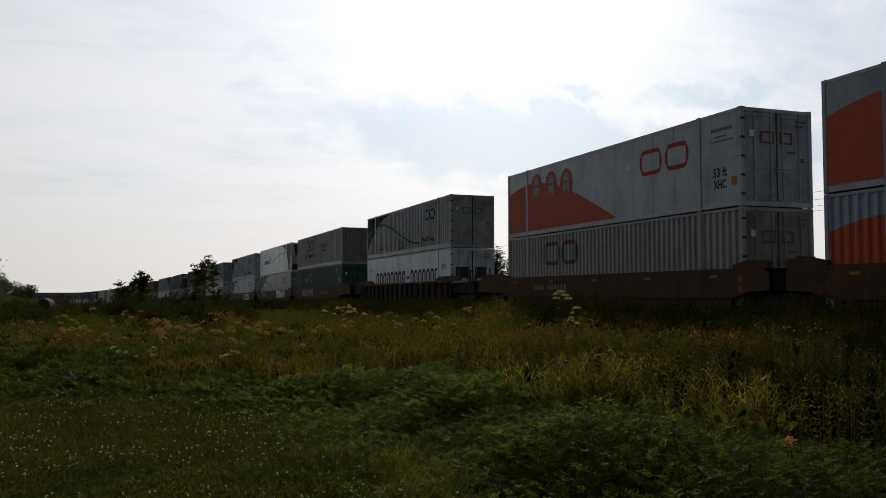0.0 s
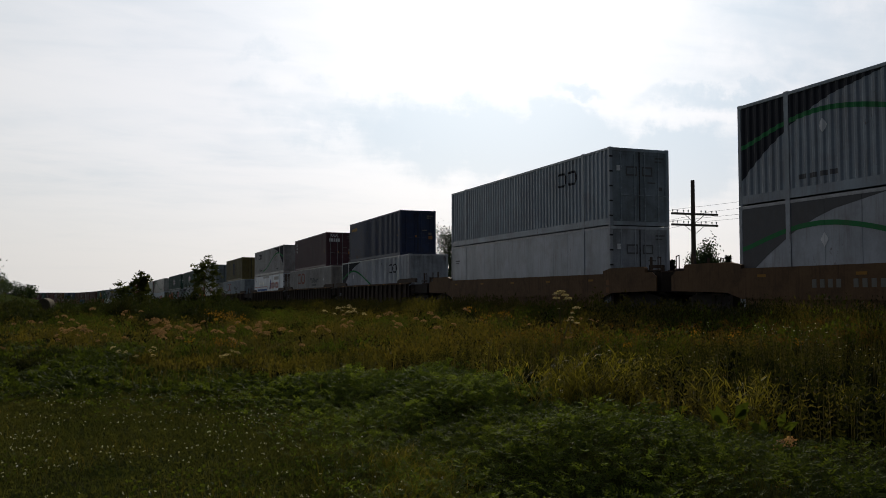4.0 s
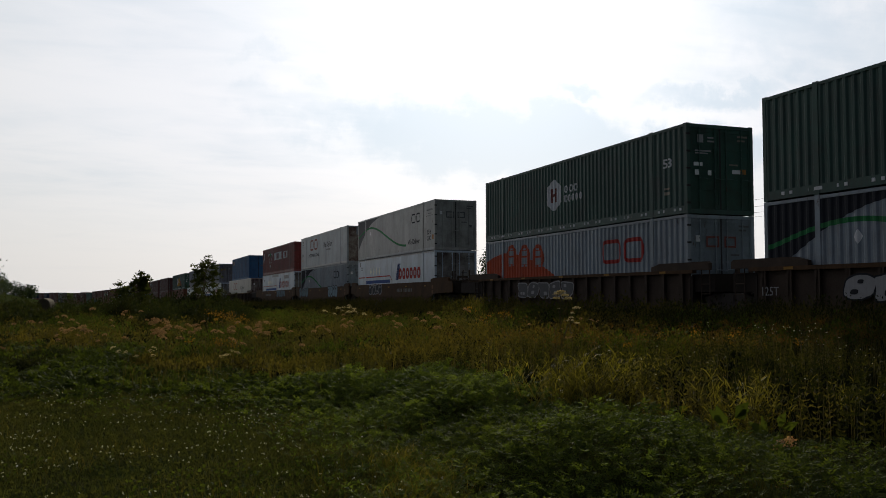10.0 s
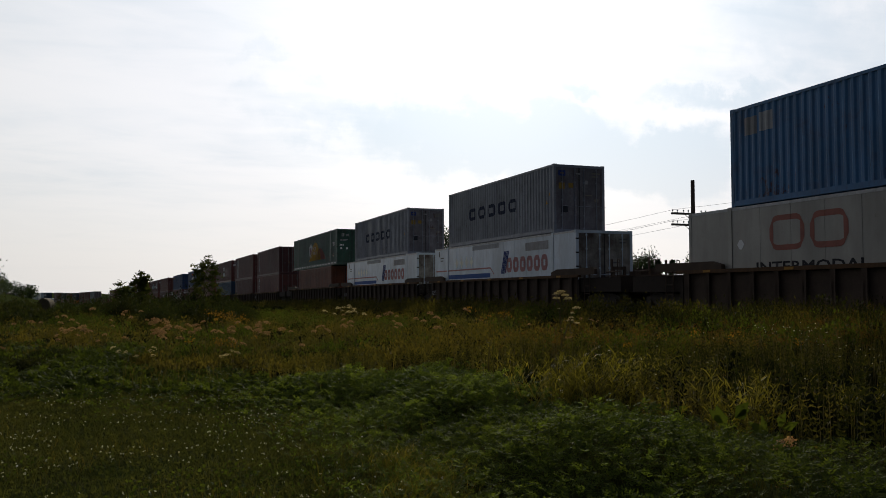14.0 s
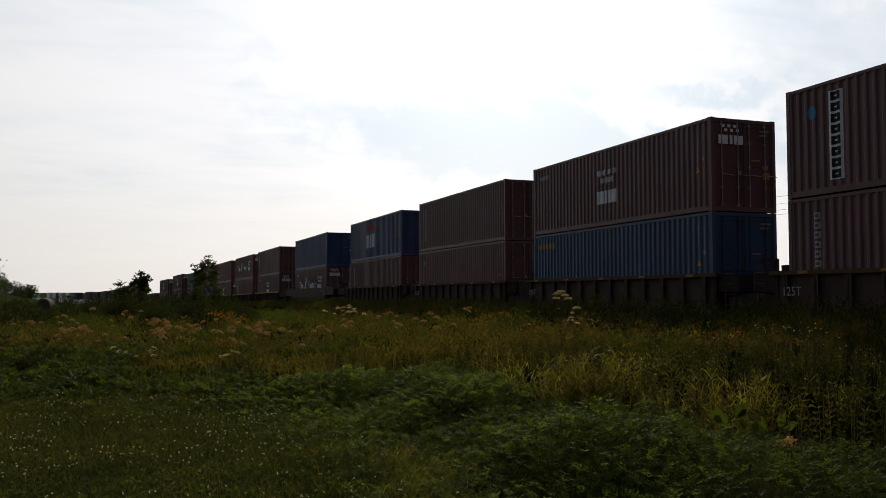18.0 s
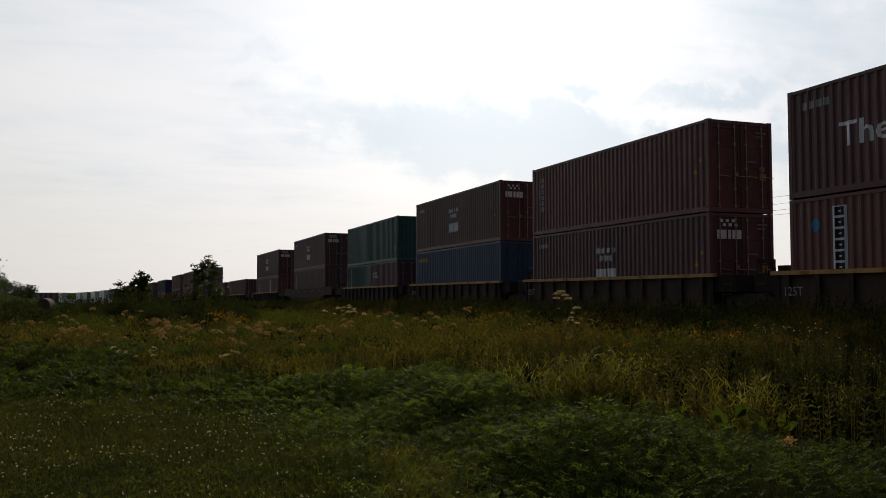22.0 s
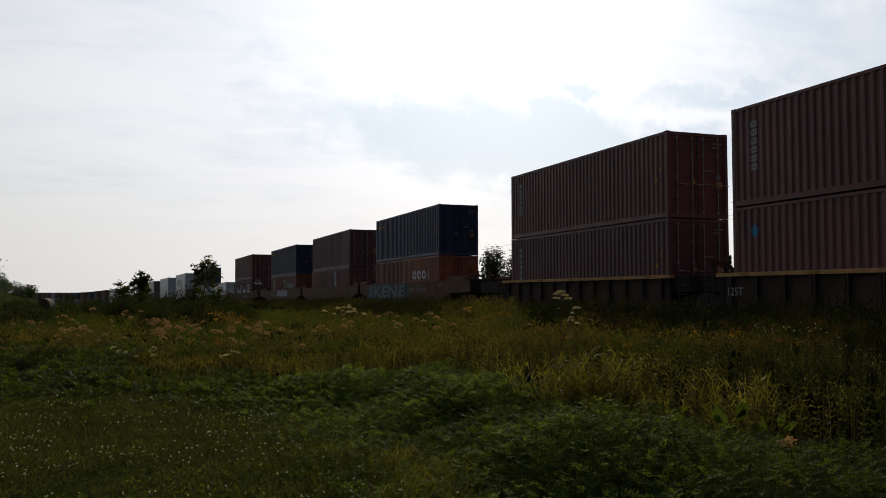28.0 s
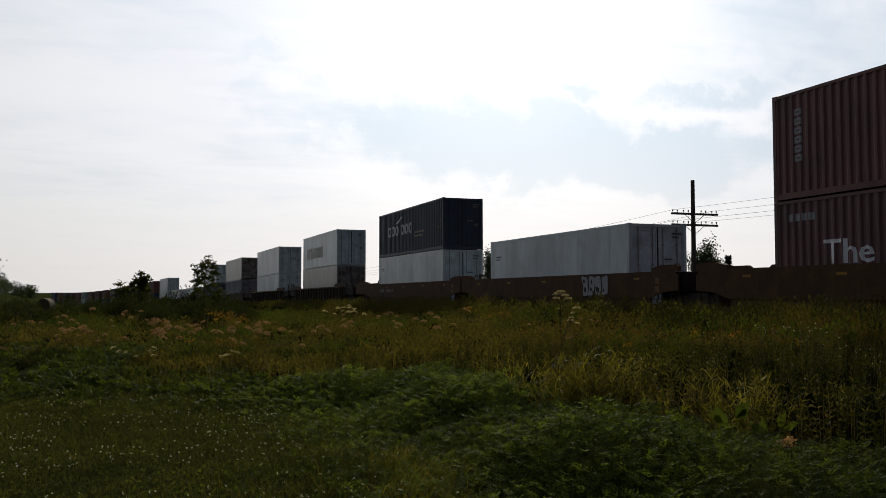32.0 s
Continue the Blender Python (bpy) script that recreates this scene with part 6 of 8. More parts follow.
def bladed_stems(xy, h, per, blade, wide, rng=RNG, push=0.0):
    """Reedy grass: an upright stem each, blades leaving it by turns and arching over."""
    n = len(xy)
    z = heights(xy)
    lean = rng.normal(0, 0.10, (n, 2)) + push
    b, o, L, w, dr = [], [], [], [], []
    start = rng.uniform(0, 2 * pi, n)
    for j in range(per):
        q = 0.18 + 0.80 * (j + rng.random(n) * 0.6) / per
        az = start + pi * j + rng.normal(0, 0.5, n)
        b.append(np.column_stack([xy + lean * (h * q)[:, None], z + h * q * 0.9]))
        o.append(np.column_stack([np.cos(az) * 0.62, np.sin(az) * 0.62, rng.uniform(0.55, 1.3, n)]))
        L.append(blade * h * rng.uniform(0.55, 1.15, n) * (1.15 - 0.55 * q))
        w.append(wide * rng.uniform(0.6, 1.25, n))
        dr.append(rng.uniform(0.15, 0.65, n))
    stem = ribbons(np.column_stack([xy, z]), np.column_stack([lean, np.ones(n)]), h * 0.98, np.full(n, 0.007), np.zeros(n), rng)
    return join([ribbons(np.concatenate(b), np.concatenate(o), np.concatenate(L), np.concatenate(w), np.concatenate(dr), rng), stem])


def join(parts):
    vs, ts, n = [], [], 0
    for v, t in parts:
        vs.append(v)
        ts.append(t + n)
        n += len(v)
    return np.concatenate(vs), np.concatenate(ts)


def stuff(name, arrays, mat, label, category):
    ob = put(name, raw_mesh(name, *arrays), mat)
    return tagged(ob, label, category, "", "stuff")


def scatter(n, d0, d1, l_of, rng=RNG, power=1.0):
    """Points in a fan of depth d0 to d1; l_of(d) gives the two sides."""
    out = []
    d = d0 + (d1 - d0) * rng.random(n) ** power
    lo, hi = np.array([l_of(q) for q in d]).T
    l = lo + (hi - lo) * rng.random(n)
    return d, l, d[:, None] * FWD + l[:, None] * RGT


def edge_l(d):
    """Where the mown grass ends and the weeds begin."""
    return float(np.interp(d, (4, 6.3, 10.3, 16, 25, 45), (0.3, -0.3, -1.6, -5.2, -13.0, -30)))


def field(x, y, s, off=0.0):
    return np.array([noise.noise((float(a) * s + off, float(b) * s, off * 1.7)) for a, b in zip(x, y)])


def track_gap(xy):
    return np.array([line_x(float(b)) - float(a) for a, b in xy])


LAWN = leafy("mown_grass", (0.022, 0.032, 0.012), (0.072, 0.071, 0.025), 0.46, 0.85, 0.04)
LUSH = leafy("lush_weed_leaf", (0.028, 0.048, 0.010), (0.112, 0.146, 0.028), 0.48, 0.75, 0.05)
DEEP = leafy("deep_green_weed_leaf", (0.017, 0.030, 0.007), (0.074, 0.094, 0.018), 0.47, 0.75, 0.05)
GLOW = leafy("yellow_green_leaf", (0.014, 0.020, 0.005), (0.090, 0.084, 0.016), 0.52, 0.8, 0.06)
OCHRE = leafy("yellowing_weed_leaf", (0.044, 0.041, 0.012), (0.120, 0.095, 0.024), 0.44, 0.75, 0.06)
# near-black, for the added domes that stand in for shade inside the weeds
SHADE_CORE = leafy("undergrowth", (0.010, 0.013, 0.005), (0.020, 0.022, 0.008), 0.0, 1.0, 0.0)
TALL = leafy("tall_grass_blade", (0.016, 0.023, 0.006), (0.094, 0.082, 0.017), 0.44, 0.7, 0.1)
# dark weed leaf; its tone carries shade on the bank and between tufts
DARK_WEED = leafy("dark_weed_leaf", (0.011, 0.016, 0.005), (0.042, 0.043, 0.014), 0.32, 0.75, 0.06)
MIXED = leafy("mixed_weed_leaf", (0.031, 0.037, 0.011), (0.098, 0.080, 0.027), 0.44, 0.75, 0.08)
SEED = leafy("dry_seed_head", (0.16, 0.090, 0.062), (0.33, 0.205, 0.145), 0.45, 0.8, 0.1)
GOLD = leafy("goldenrod_bloom", (0.13, 0.070, 0.014), (0.24, 0.13, 0.02), 0.45, 0.7, 0.1)
PALE = leafy("white_umbel_bloom", (0.30, 0.25, 0.18), (0.52, 0.44, 0.33), 0.4, 0.8, 0.1)
CLOVER = leafy("white_clover_head", (0.34, 0.34, 0.31), (0.62, 0.62, 0.58), 0.3, 0.7, 0.2)
TUFT = leafy("yellow_green_tuft_blade", (0.014, 0.018, 0.004), (0.192, 0.168, 0.031), 0.52, 0.6, 0.12)
TOPS = leafy("gold_brown_weed_top", (0.055, 0.032, 0.010), (0.125, 0.070, 0.020), 0.45, 0.75, 0.1)
STALK = leafy("weed_stalk", (0.045, 0.045, 0.018), (0.10, 0.080, 0.036), 0.2, 0.7, 0.15)
BARK = surface("grey_bark", (0.10, 0.08, 0.06), rough=0.9, vary=0.35, scale=12.0, bump=0.6)
TREE_LEAF = leafy("young_tree_leaf", (0.026, 0.042, 0.013), (0.086, 0.090, 0.028), 0.40, 0.75, 0.05)
SHRUB_LEAF = leafy("dark_shrub_leaf", (0.014, 0.023, 0.009), (0.046, 0.052, 0.018), 0.30, 0.8, 0.05)
FAR_LEAF = leafy("far_tree_leaf", (0.022, 0.040, 0.018), (0.045, 0.065, 0.030), 0.25, 0.7, 0.15)


def build_lawn():
    d, l, xy = scatter(125000, 5.2, 17.0, lambda q: (-q * 0.56 - 0.5, edge_l(q) + 2.2), power=0.85)
    keep = (field(xy[:, 0], xy[:, 1], 0.9, 2.0) > -0.45)
    xy, d = xy[keep], d[keep]
    n = len(xy)
    h = RNG.uniform(0.035, 0.10, n) * (1 + 0.5 * field(xy[:, 0], xy[:, 1], 0.6, 5.0))
    stuff("lawn_grass", blade_arrays(xy, heights(xy), h, RNG.uniform(0.004, 0.008, n) * (0.7 + d / 14), 0.7), LAWN, "short mown field grass, dull green", "grass")
    # low leaves and clover among it
    d, l, xy = scatter(42000, 5.2, 18.0, lambda q: (-q * 0.56 - 0.5, edge_l(q) + 0.8), power=0.9)
    n = len(xy)
    c = np.column_stack([xy, heights(xy) + RNG.uniform(0.01, 0.06, n)])
    f = RNG.normal(0, 0.6, (n, 3)) + np.array((0, 0, 0.35))
    stuff("clover_leaves", leaf_arrays(c, f, RNG.uniform(0.016, 0.036, n) * (0.7 + d / 18), slim=0.8), LAWN, "low clover leaves among the mown grass", "clover")
    # darker and drier patches
    for nm, k, off, mat, lab in (("dark_clover", 15000, 21.0, DEEP, "dark green clover patches in the mown grass"), ("dry_grass", 9000, 33.0, OCHRE, "dry yellow blades in the mown grass")):
        d, l, xy = scatter(k, 5.2, 16.5, lambda q: (-q * 0.56 - 0.5, edge_l(q) + 0.8), power=0.85)
        keep = field(xy[:, 0], xy[:, 1], 0.75, off) > 0.08
        xy, d = xy[keep], d[keep]
        n = len(xy)
        if mat is DEEP:
            c = np.column_stack([xy, heights(xy) + RNG.uniform(0.02, 0.09, n)])
            arr = leaf_arrays(c, RNG.normal(0, 0.6, (n, 3)) + np.array((0, 0, 0.4)), RNG.uniform(0.02, 0.042, n), slim=0.75)
        else:
            arr = blade_arrays(xy, heights(xy), RNG.uniform(0.06, 0.14, n), RNG.uniform(0.003, 0.006, n) * (0.7 + d / 14), 0.9)
        stuff(nm, arr, mat, lab, "grass")
    d, l, xy = scatter(1150, 5.4, 14.0, lambda q: (-q * 0.55, edge_l(q) + 0.5), power=0.8)
    keep = field(xy[:, 0], xy[:, 1], 0.7, 8.0) > -0.22
    xy = xy[keep]
    z = heights(xy)
    parts = []
    top = z + RNG.uniform(0.05, 0.10, len(xy))
    for a in range(5):
        c = np.column_stack([xy + RNG.normal(0, 0.004, xy.shape), top + RNG.normal(0, 0.003, len(xy))])
        parts.append(leaf_arrays(c, RNG.normal(0, 1, (len(xy), 3)), RNG.uniform(0.008, 0.013, len(xy)), slim=0.9))
    stuff("clover_heads", join(parts), CLOVER, "tiny white clover heads dotted over the grass", "clover flowers")


def mounds(xy, h, r, per, size, rng=RNG):
    """Rounded cushions: leaves over the skin of a low dome, sprays standing out of it."""
    n = len(xy)
    z = heights(xy)
    idx = np.repeat(np.arange(n), per)
    k = len(idx)
    az = rng.uniform(0, 2 * pi, k)
    up = rng.random(k)
    shell = rng.uniform(0.72, 1.0, k) + (rng.random(k) < 0.10) * rng.uniform(0.0, 0.22, k)
    wob = 1 + 0.22 * np.sin(az * 3 + idx) + 0.16 * np.sin(az * 5 + 2.3 * idx)
    rad = r[idx] * np.sqrt(1 - up * up) * shell * wob
    c = np.column_stack([xy[idx, 0] + rad * np.cos(az), xy[idx, 1] + rad * np.sin(az), z[idx] + h[idx] * up * shell])
    f = np.column_stack([np.cos(az) * (1 - up), np.sin(az) * (1 - up), up * 0.7 + 0.1])
    return leaf_arrays(c, f, size * rng.uniform(0.55, 1.5, k), rng, 0.42)


def stems(xy, h, w, rng=RNG):
    n = len(xy)
    return blade_arrays(xy, heights(xy), h, np.full(n, w), 0.12, rng)


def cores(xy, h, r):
    """Low near-black domes added under each clump's leaves to block light and darken gaps."""
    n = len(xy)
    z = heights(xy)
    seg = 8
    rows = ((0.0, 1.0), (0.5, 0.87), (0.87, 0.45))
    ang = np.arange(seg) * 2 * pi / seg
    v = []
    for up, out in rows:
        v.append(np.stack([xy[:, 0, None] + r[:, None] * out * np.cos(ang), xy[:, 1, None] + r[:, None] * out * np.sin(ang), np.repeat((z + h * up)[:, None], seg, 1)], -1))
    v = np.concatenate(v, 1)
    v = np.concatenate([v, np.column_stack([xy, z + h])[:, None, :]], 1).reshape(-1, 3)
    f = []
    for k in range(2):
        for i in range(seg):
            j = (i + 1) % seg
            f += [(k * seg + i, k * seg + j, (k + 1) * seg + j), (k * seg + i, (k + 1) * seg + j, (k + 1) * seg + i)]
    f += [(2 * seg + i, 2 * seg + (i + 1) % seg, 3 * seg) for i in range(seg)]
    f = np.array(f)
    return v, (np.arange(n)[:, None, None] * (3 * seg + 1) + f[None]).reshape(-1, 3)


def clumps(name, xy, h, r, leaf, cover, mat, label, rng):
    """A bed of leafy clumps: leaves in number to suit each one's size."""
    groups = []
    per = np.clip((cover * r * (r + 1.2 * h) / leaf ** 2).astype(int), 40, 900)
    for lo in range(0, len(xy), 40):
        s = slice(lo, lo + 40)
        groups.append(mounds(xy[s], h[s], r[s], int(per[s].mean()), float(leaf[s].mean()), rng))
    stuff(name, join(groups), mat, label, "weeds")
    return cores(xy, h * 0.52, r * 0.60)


def far_edge(q):
    """Where the green weeds end and the reedy grass begins, by the bearing q (right over ahead)."""
    return np.interp(q, (-0.6, -0.30, -0.19, 0.0, 0.10, 0.17, 0.27, 0.34, 0.47, 0.6), (17.0, 15.5, 13.2, 12.6, 9.8, 8.3, 7.5, 6.9, 6.3, 6.2))


def canopy(d, l, xy):
    """Height of the green weeds over the ground: low at the mown edge, heaped in places."""
    rise = np.clip((l - np.array([edge_l(q) for q in d])) / 1.5, 0.0, 1.0)
    h = 0.14 + 0.17 * field(xy[:, 0], xy[:, 1], 0.95, 1.0) + 0.08 * field(xy[:, 0], xy[:, 1], 2.8, 4.0)
    for d0, l0, rd, rl, top in ((10.6, 0.75, 0.9, 1.1, 0.22), (9.2, -0.7, 0.7, 0.5, 0.14), (7.2, 1.35, 0.55, 0.75, 0.20), (6.2, 2.5, 0.5, 0.95, 0.18), (12.0, -1.2, 0.8, 1.6, 0.16), (8.6, 0.35, 0.4, 0.4, 0.10)):
        h += top * np.exp(-((d - d0) / rd) ** 2 - ((l - l0) / rl) ** 2)
    return np.maximum(h * (0.35 + 0.8 * rise), 0.05)


def build_weeds():
    rng = np.random.default_rng(17)
    inner = []
    # green ferny weeds between the mown grass and the reedy grass
    d, l, xy = scatter(36000, 5.1, 14.5, lambda q: (edge_l(q) - 1.0, q * 0.56 + 0.6), rng, 0.8)
    edge = np.array([edge_l(q) for q in d])
    keep = (d < far_edge(l / d) + rng.normal(0, 0.25, len(d))) & (rng.random(len(d)) < np.clip(0.45 + (l - edge) / 1.6, 0, 1))
    d, l, xy = d[keep], l[keep], xy[keep]
    h = canopy(d, l, xy)
    n = len(xy)
    az = rng.uniform(0, 2 * pi, n)
    base = np.column_stack([xy, heights(xy) + h * rng.uniform(0.15, 0.95, n)])
    out = np.column_stack([np.cos(az), np.sin(az), rng.uniform(0.25, 1.6, n)])
    tone = 0.6 * field(xy[:, 0], xy[:, 1], 0.6, 31.0) + 1.3 * np.clip(l / d - 0.20, -0.25, 0.25) + rng.normal(0, 0.14, n)
    for nm, pick, mat, lab in (("lush_weeds", tone < 0.02, LUSH, "green ferny weeds heaped at the edge of the grass"), ("deep_weeds", tone >= 0.02, DEEP, "deep green ferny weeds in low heaps")):
        k = int(pick.sum())
        stuff(nm, pinnate(base[pick], out[pick], rng.uniform(0.08, 0.20, k), 5, 0.017 + 0.0022 * d[pick], 0.30, rng, 0.40), mat, lab, "weeds")
    # blades standing out of them, thickest along the mown edge
    dd, ll, g = scatter(11000, 5.3, 13.5, lambda q: (edge_l(q) - 0.6, q * 0.56 + 0.6), rng, 0.9)
    off = ll - np.array([edge_l(q) for q in dd])
    keep = (field(g[:, 0], g[:, 1], 0.6, 3.0) > np.where((off < 0.7) & (dd < 8.5), -0.05, 0.16)) & (dd < far_edge(ll / dd) + 0.3)
    g, dd = g[keep], dd[keep]
    n = len(g)
    stuff("weed_grass", blade_arrays(g, heights(g), rng.uniform(0.08, 0.26, n), rng.uniform(0.004, 0.009, n), 0.95, rng), TALL, "fresh green grass growing through the weeds", "grass")
    g = np.array([spot(6.55 + rng.normal(0, 0.45), -0.12 + rng.normal(0, 0.16)) for _ in range(800)] + [spot(7.3 + rng.normal(0, 0.3), -0.42 + rng.normal(0, 0.12)) for _ in range(350)])
    stuff("edge_grass", blade_arrays(g, heights(g), rng.uniform(0.07, 0.20, len(g)), rng.uniform(0.004, 0.008, len(g)), 0.9, rng), TUFT, "fresh yellow-green grass at the edge of the weeds", "grass")
    # reedy yellow-green grass in a band behind them
    d, l, xy = scatter(760, 6.3, 17.0, lambda q: (-q * 0.26, q * 0.57 + 0.5), rng, 0.95)
    deep = d - far_edge(l / d)
    keep = (deep > 0.25) & (rng.random(len(d)) < np.interp(deep, (0.2, 0.8, 2.2, 4.0, 7.0), (0.6, 1.0, 0.7, 0.30, 0.15)) * np.interp(l / d, (0.18, 0.40), (1.0, 0.22))) & (field(xy[:, 0], xy[:, 1], 0.8, 40.0) > np.interp(l / d, (0.15, 0.3), (0.0, 0.12)))
    feet, deep, q = xy[keep], deep[keep], (l / d)[keep]
    # the large tufts that stand out: bearing, depth into the stand, stems
    clump = ((0.128, 0.5, 34), (0.150, 0.45, 60), (0.168, 0.7, 46), (0.181, 0.5, 40), (0.212, 1.6, 38), (0.232, 2.2, 30), (0.330, 0.9, 18), (0.366, 1.2, 24))
    big = np.array([spot(far_edge(b) + c, b * (far_edge(b) + c)) for b, c, k in clump])
    feet, deep, q = np.vstack([feet, big]), np.append(deep, np.full(len(big), 2.0)), np.append(q, [b for b, c, k in clump])
    tall = np.interp(q, (-0.2, 0.0, 0.12, 0.6), (0.34, 0.42, 0.64, 0.66)) * rng.uniform(0.65, 1.15, len(feet)) * np.interp(deep, (0, 1.0), (0.75, 1.0))
    tall[-len(clump):] = 0.70
    per = rng.integers(5, 22, len(feet))
    per[-len(clump):] = [k for b, c, k in clump]
    foot = np.repeat(np.arange(len(feet)), per)
    push = rng.normal(0, 0.13, (len(foot), 2))
    stuff("reed_grass", bladed_stems(feet[foot] + push, tall[foot] * rng.uniform(0.6, 1.08, len(foot)), 8, 0.43, 0.0108, rng, push * 1.2), TUFT, "reedy yellow-green grass in tufts with arching blades", "tall grass")
    # leafy upright weeds among and behind it
    d, l, xy = scatter(7600, 6.6, 17.5, lambda q: (-q * 0.28, q * 0.57 + 0.5), rng, 1.05)
    deep = d - far_edge(l / d)
    keep = (deep > 0.1) & (rng.random(len(d)) < np.interp(deep, (0.1, 1.2, 6.0), (0.30, 0.9, 1.0)) * np.clip(0.55 + 2.6 * field(xy[:, 0], xy[:, 1], 0.85, 77.0), 0.05, 1.0) * np.interp(l / d, (0.15, 0.35), (1.0, 0.65))) & (track_gap(xy) > 3.6)
    d, l, xy = d[keep], l[keep], xy[keep]
    tall = np.interp(l / d, (-0.2, 0.0, 0.12, 0.6), (0.40, 0.50, 0.70, 0.74)) * rng.uniform(0.55, 1.12, len(xy))
    kind = np.minimum(field(xy[:, 0], xy[:, 1], 0.45, 52.0) + rng.normal(0, 0.18, len(xy)), np.interp(l / d, (0.18, 0.30), (2.0, 0.02)) + rng.normal(0, 0.12, len(xy)))
    base = np.column_stack([xy, heights(xy)])
    for nm, pick, mat, slim, leaf, lab in (("leafy_stems", kind > 0.26, GLOW, 0.22, 0.062, "upright leafy yellow-green weeds"), ("brown_stems", kind < -0.30, MIXED, 0.30, 0.046, "upright weeds turning brown"), ("green_stems", (kind <= 0.26) & (kind >= -0.30), DARK_WEED, 0.32, 0.060, "upright leafy green weeds")):
        k = int(pick.sum())
        stuff(nm, pinnate(base[pick], np.column_stack([rng.normal(0, 0.14, (k, 2)), np.ones(k)]), tall[pick], 13, leaf, 0.03, rng, slim, 1.9, 0.75), mat, lab, "weeds")
    # dark domes added inside the stand to block the sun
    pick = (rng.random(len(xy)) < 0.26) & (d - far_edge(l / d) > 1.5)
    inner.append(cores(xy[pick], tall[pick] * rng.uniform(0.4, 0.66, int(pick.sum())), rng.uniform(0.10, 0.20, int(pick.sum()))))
    stuff("weed_stalks", stems(xy, tall * 0.97, 0.009, rng), STALK, "thin stalks of the leafy weeds", "stalks")
    # broad-leaved plants in the hollow between them
    broad = []
    for d0, l0, k in ((6.9, 2.62, 7), (7.2, 2.35, 6), (7.6, 1.15, 5), (8.3, 2.2, 5)):
        x, y = spot(d0, l0)
        az = rng.uniform(0, 2 * pi, k)
        broad.append(leaf_arrays(np.column_stack([x + 0.06 * np.cos(az), y + 0.06 * np.sin(az), np.full(k, ground_z(x, y)) + rng.uniform(0.10, 0.32, k)]), np.column_stack([np.cos(az) * 0.7, np.sin(az) * 0.7, rng.uniform(0.3, 1.2, k)]), rng.uniform(0.14, 0.22, k), rng, 0.55))
    stuff("broad_leaves", join(broad), DEEP, "broad green leaves in the hollow of the weeds", "weeds")
    # low ferny weeds where the mown grass ends, far over
    d, l, xy = scatter(9000, 11.0, 19.0, lambda q: (-q * 0.56 - 0.5, edge_l(q) + 0.8), rng, 0.9)
    keep = rng.random(len(xy)) < np.interp(d, (11.0, 13.5, 15.5), (0.06, 0.5, 1.0)) * (0.6 + 0.9 * np.clip(field(xy[:, 0], xy[:, 1], 0.7, 61.0) + 0.2, 0, 1))
    d, xy = d[keep], xy[keep]
    n = len(xy)
    az = rng.uniform(0, 2 * pi, n)
    h = np.interp(d, (11.5, 18), (0.06, 0.32)) * (1 + 0.9 * field(xy[:, 0], xy[:, 1], 0.6, 70.0))
    stuff("low_weeds", pinnate(np.column_stack([xy, heights(xy) + h * rng.uniform(0.1, 0.9, n)]), np.column_stack([np.cos(az), np.sin(az), rng.uniform(0.3, 1.5, n)]), rng.uniform(0.13, 0.28, n), 5, np.full(n, 0.07), 0.25, rng, 0.42), DEEP, "low green weeds at the end of the mown grass", "weeds")
    # rough weeds of several kinds through the middle distance
    kinds = (("brown_weeds", MIXED, "dull brownish-green rough weeds"), ("green_weeds", DEEP, "dark green rough weeds"), ("yellow_weeds", OCHRE, "yellowing rough weeds"))
    d, l, xy = scatter(2200, 14.5, 50.0, lambda q: (max(edge_l(q) - 0.6, -q * 0.56 - 1) if q < 16 else -q * 0.56 - 1, q * 0.57 + 1.0), rng, 1.35)
    gap = track_gap(xy)
    ok = gap > 3.6
    xy, d, l = xy[ok], d[ok], l[ok]
    sort = field(xy[:, 0], xy[:, 1], 0.30, 9.0) + 0.35 * rng.normal(0, 0.3, len(xy))
    right = np.clip((l + 2.5) / 3.0, 0, 1)
    base = np.interp(d, (10, 17, 24, 50), (0.26, 0.36, 0.55, 0.75)) * (1 - right) + np.interp(d, (10, 14, 20, 50), (0.38, 0.66, 0.82, 0.85)) * right
    h = base * (0.72 + 0.55 * rng.random(len(xy)))
    r = (0.16 + 0.22 * rng.random(len(xy))) * (0.75 + d / 34)
    leaf = 0.034 + 0.0013 * d
    for i, (nm, mat, lab) in enumerate(kinds):
        pick = (sort > 0.12) if i == 1 else (sort < -0.16) if i == 2 else (sort >= -0.16) & (sort <= 0.12)
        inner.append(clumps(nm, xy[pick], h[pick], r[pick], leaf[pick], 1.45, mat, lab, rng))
    n = 15000
    d, l, g = scatter(n, 11.0, 44.0, lambda q: (max(edge_l(q) - 2.0, -q * 0.56 - 1) if q < 16 else -q * 0.56 - 1, q * 0.57 + 1.0), rng, 1.25)
    ok = (track_gap(g) > 3.0) & (field(g[:, 0], g[:, 1], 0.4, 14.0) > -0.05)
    g, d, l = g[ok], d[ok], l[ok]
    right = np.clip((l + 2.5) / 3.0, 0, 1)
    stuff("rough_grass", blade_arrays(g, heights(g), rng.uniform(0.25, 0.6, len(g)) * (1 + 0.55 * right) * np.interp(d, (10, 30), (0.9, 1.25)), rng.uniform(0.006, 0.011, len(g)) * (0.6 + d / 26), 0.45, rng), MIXED, "rough tall grass gone to seed", "tall grass")
    # the bank below the track: a thicket, its leaf dark for the train's shade
    n = 1100
    y = -4 + 125 * rng.random(n) ** 1.7
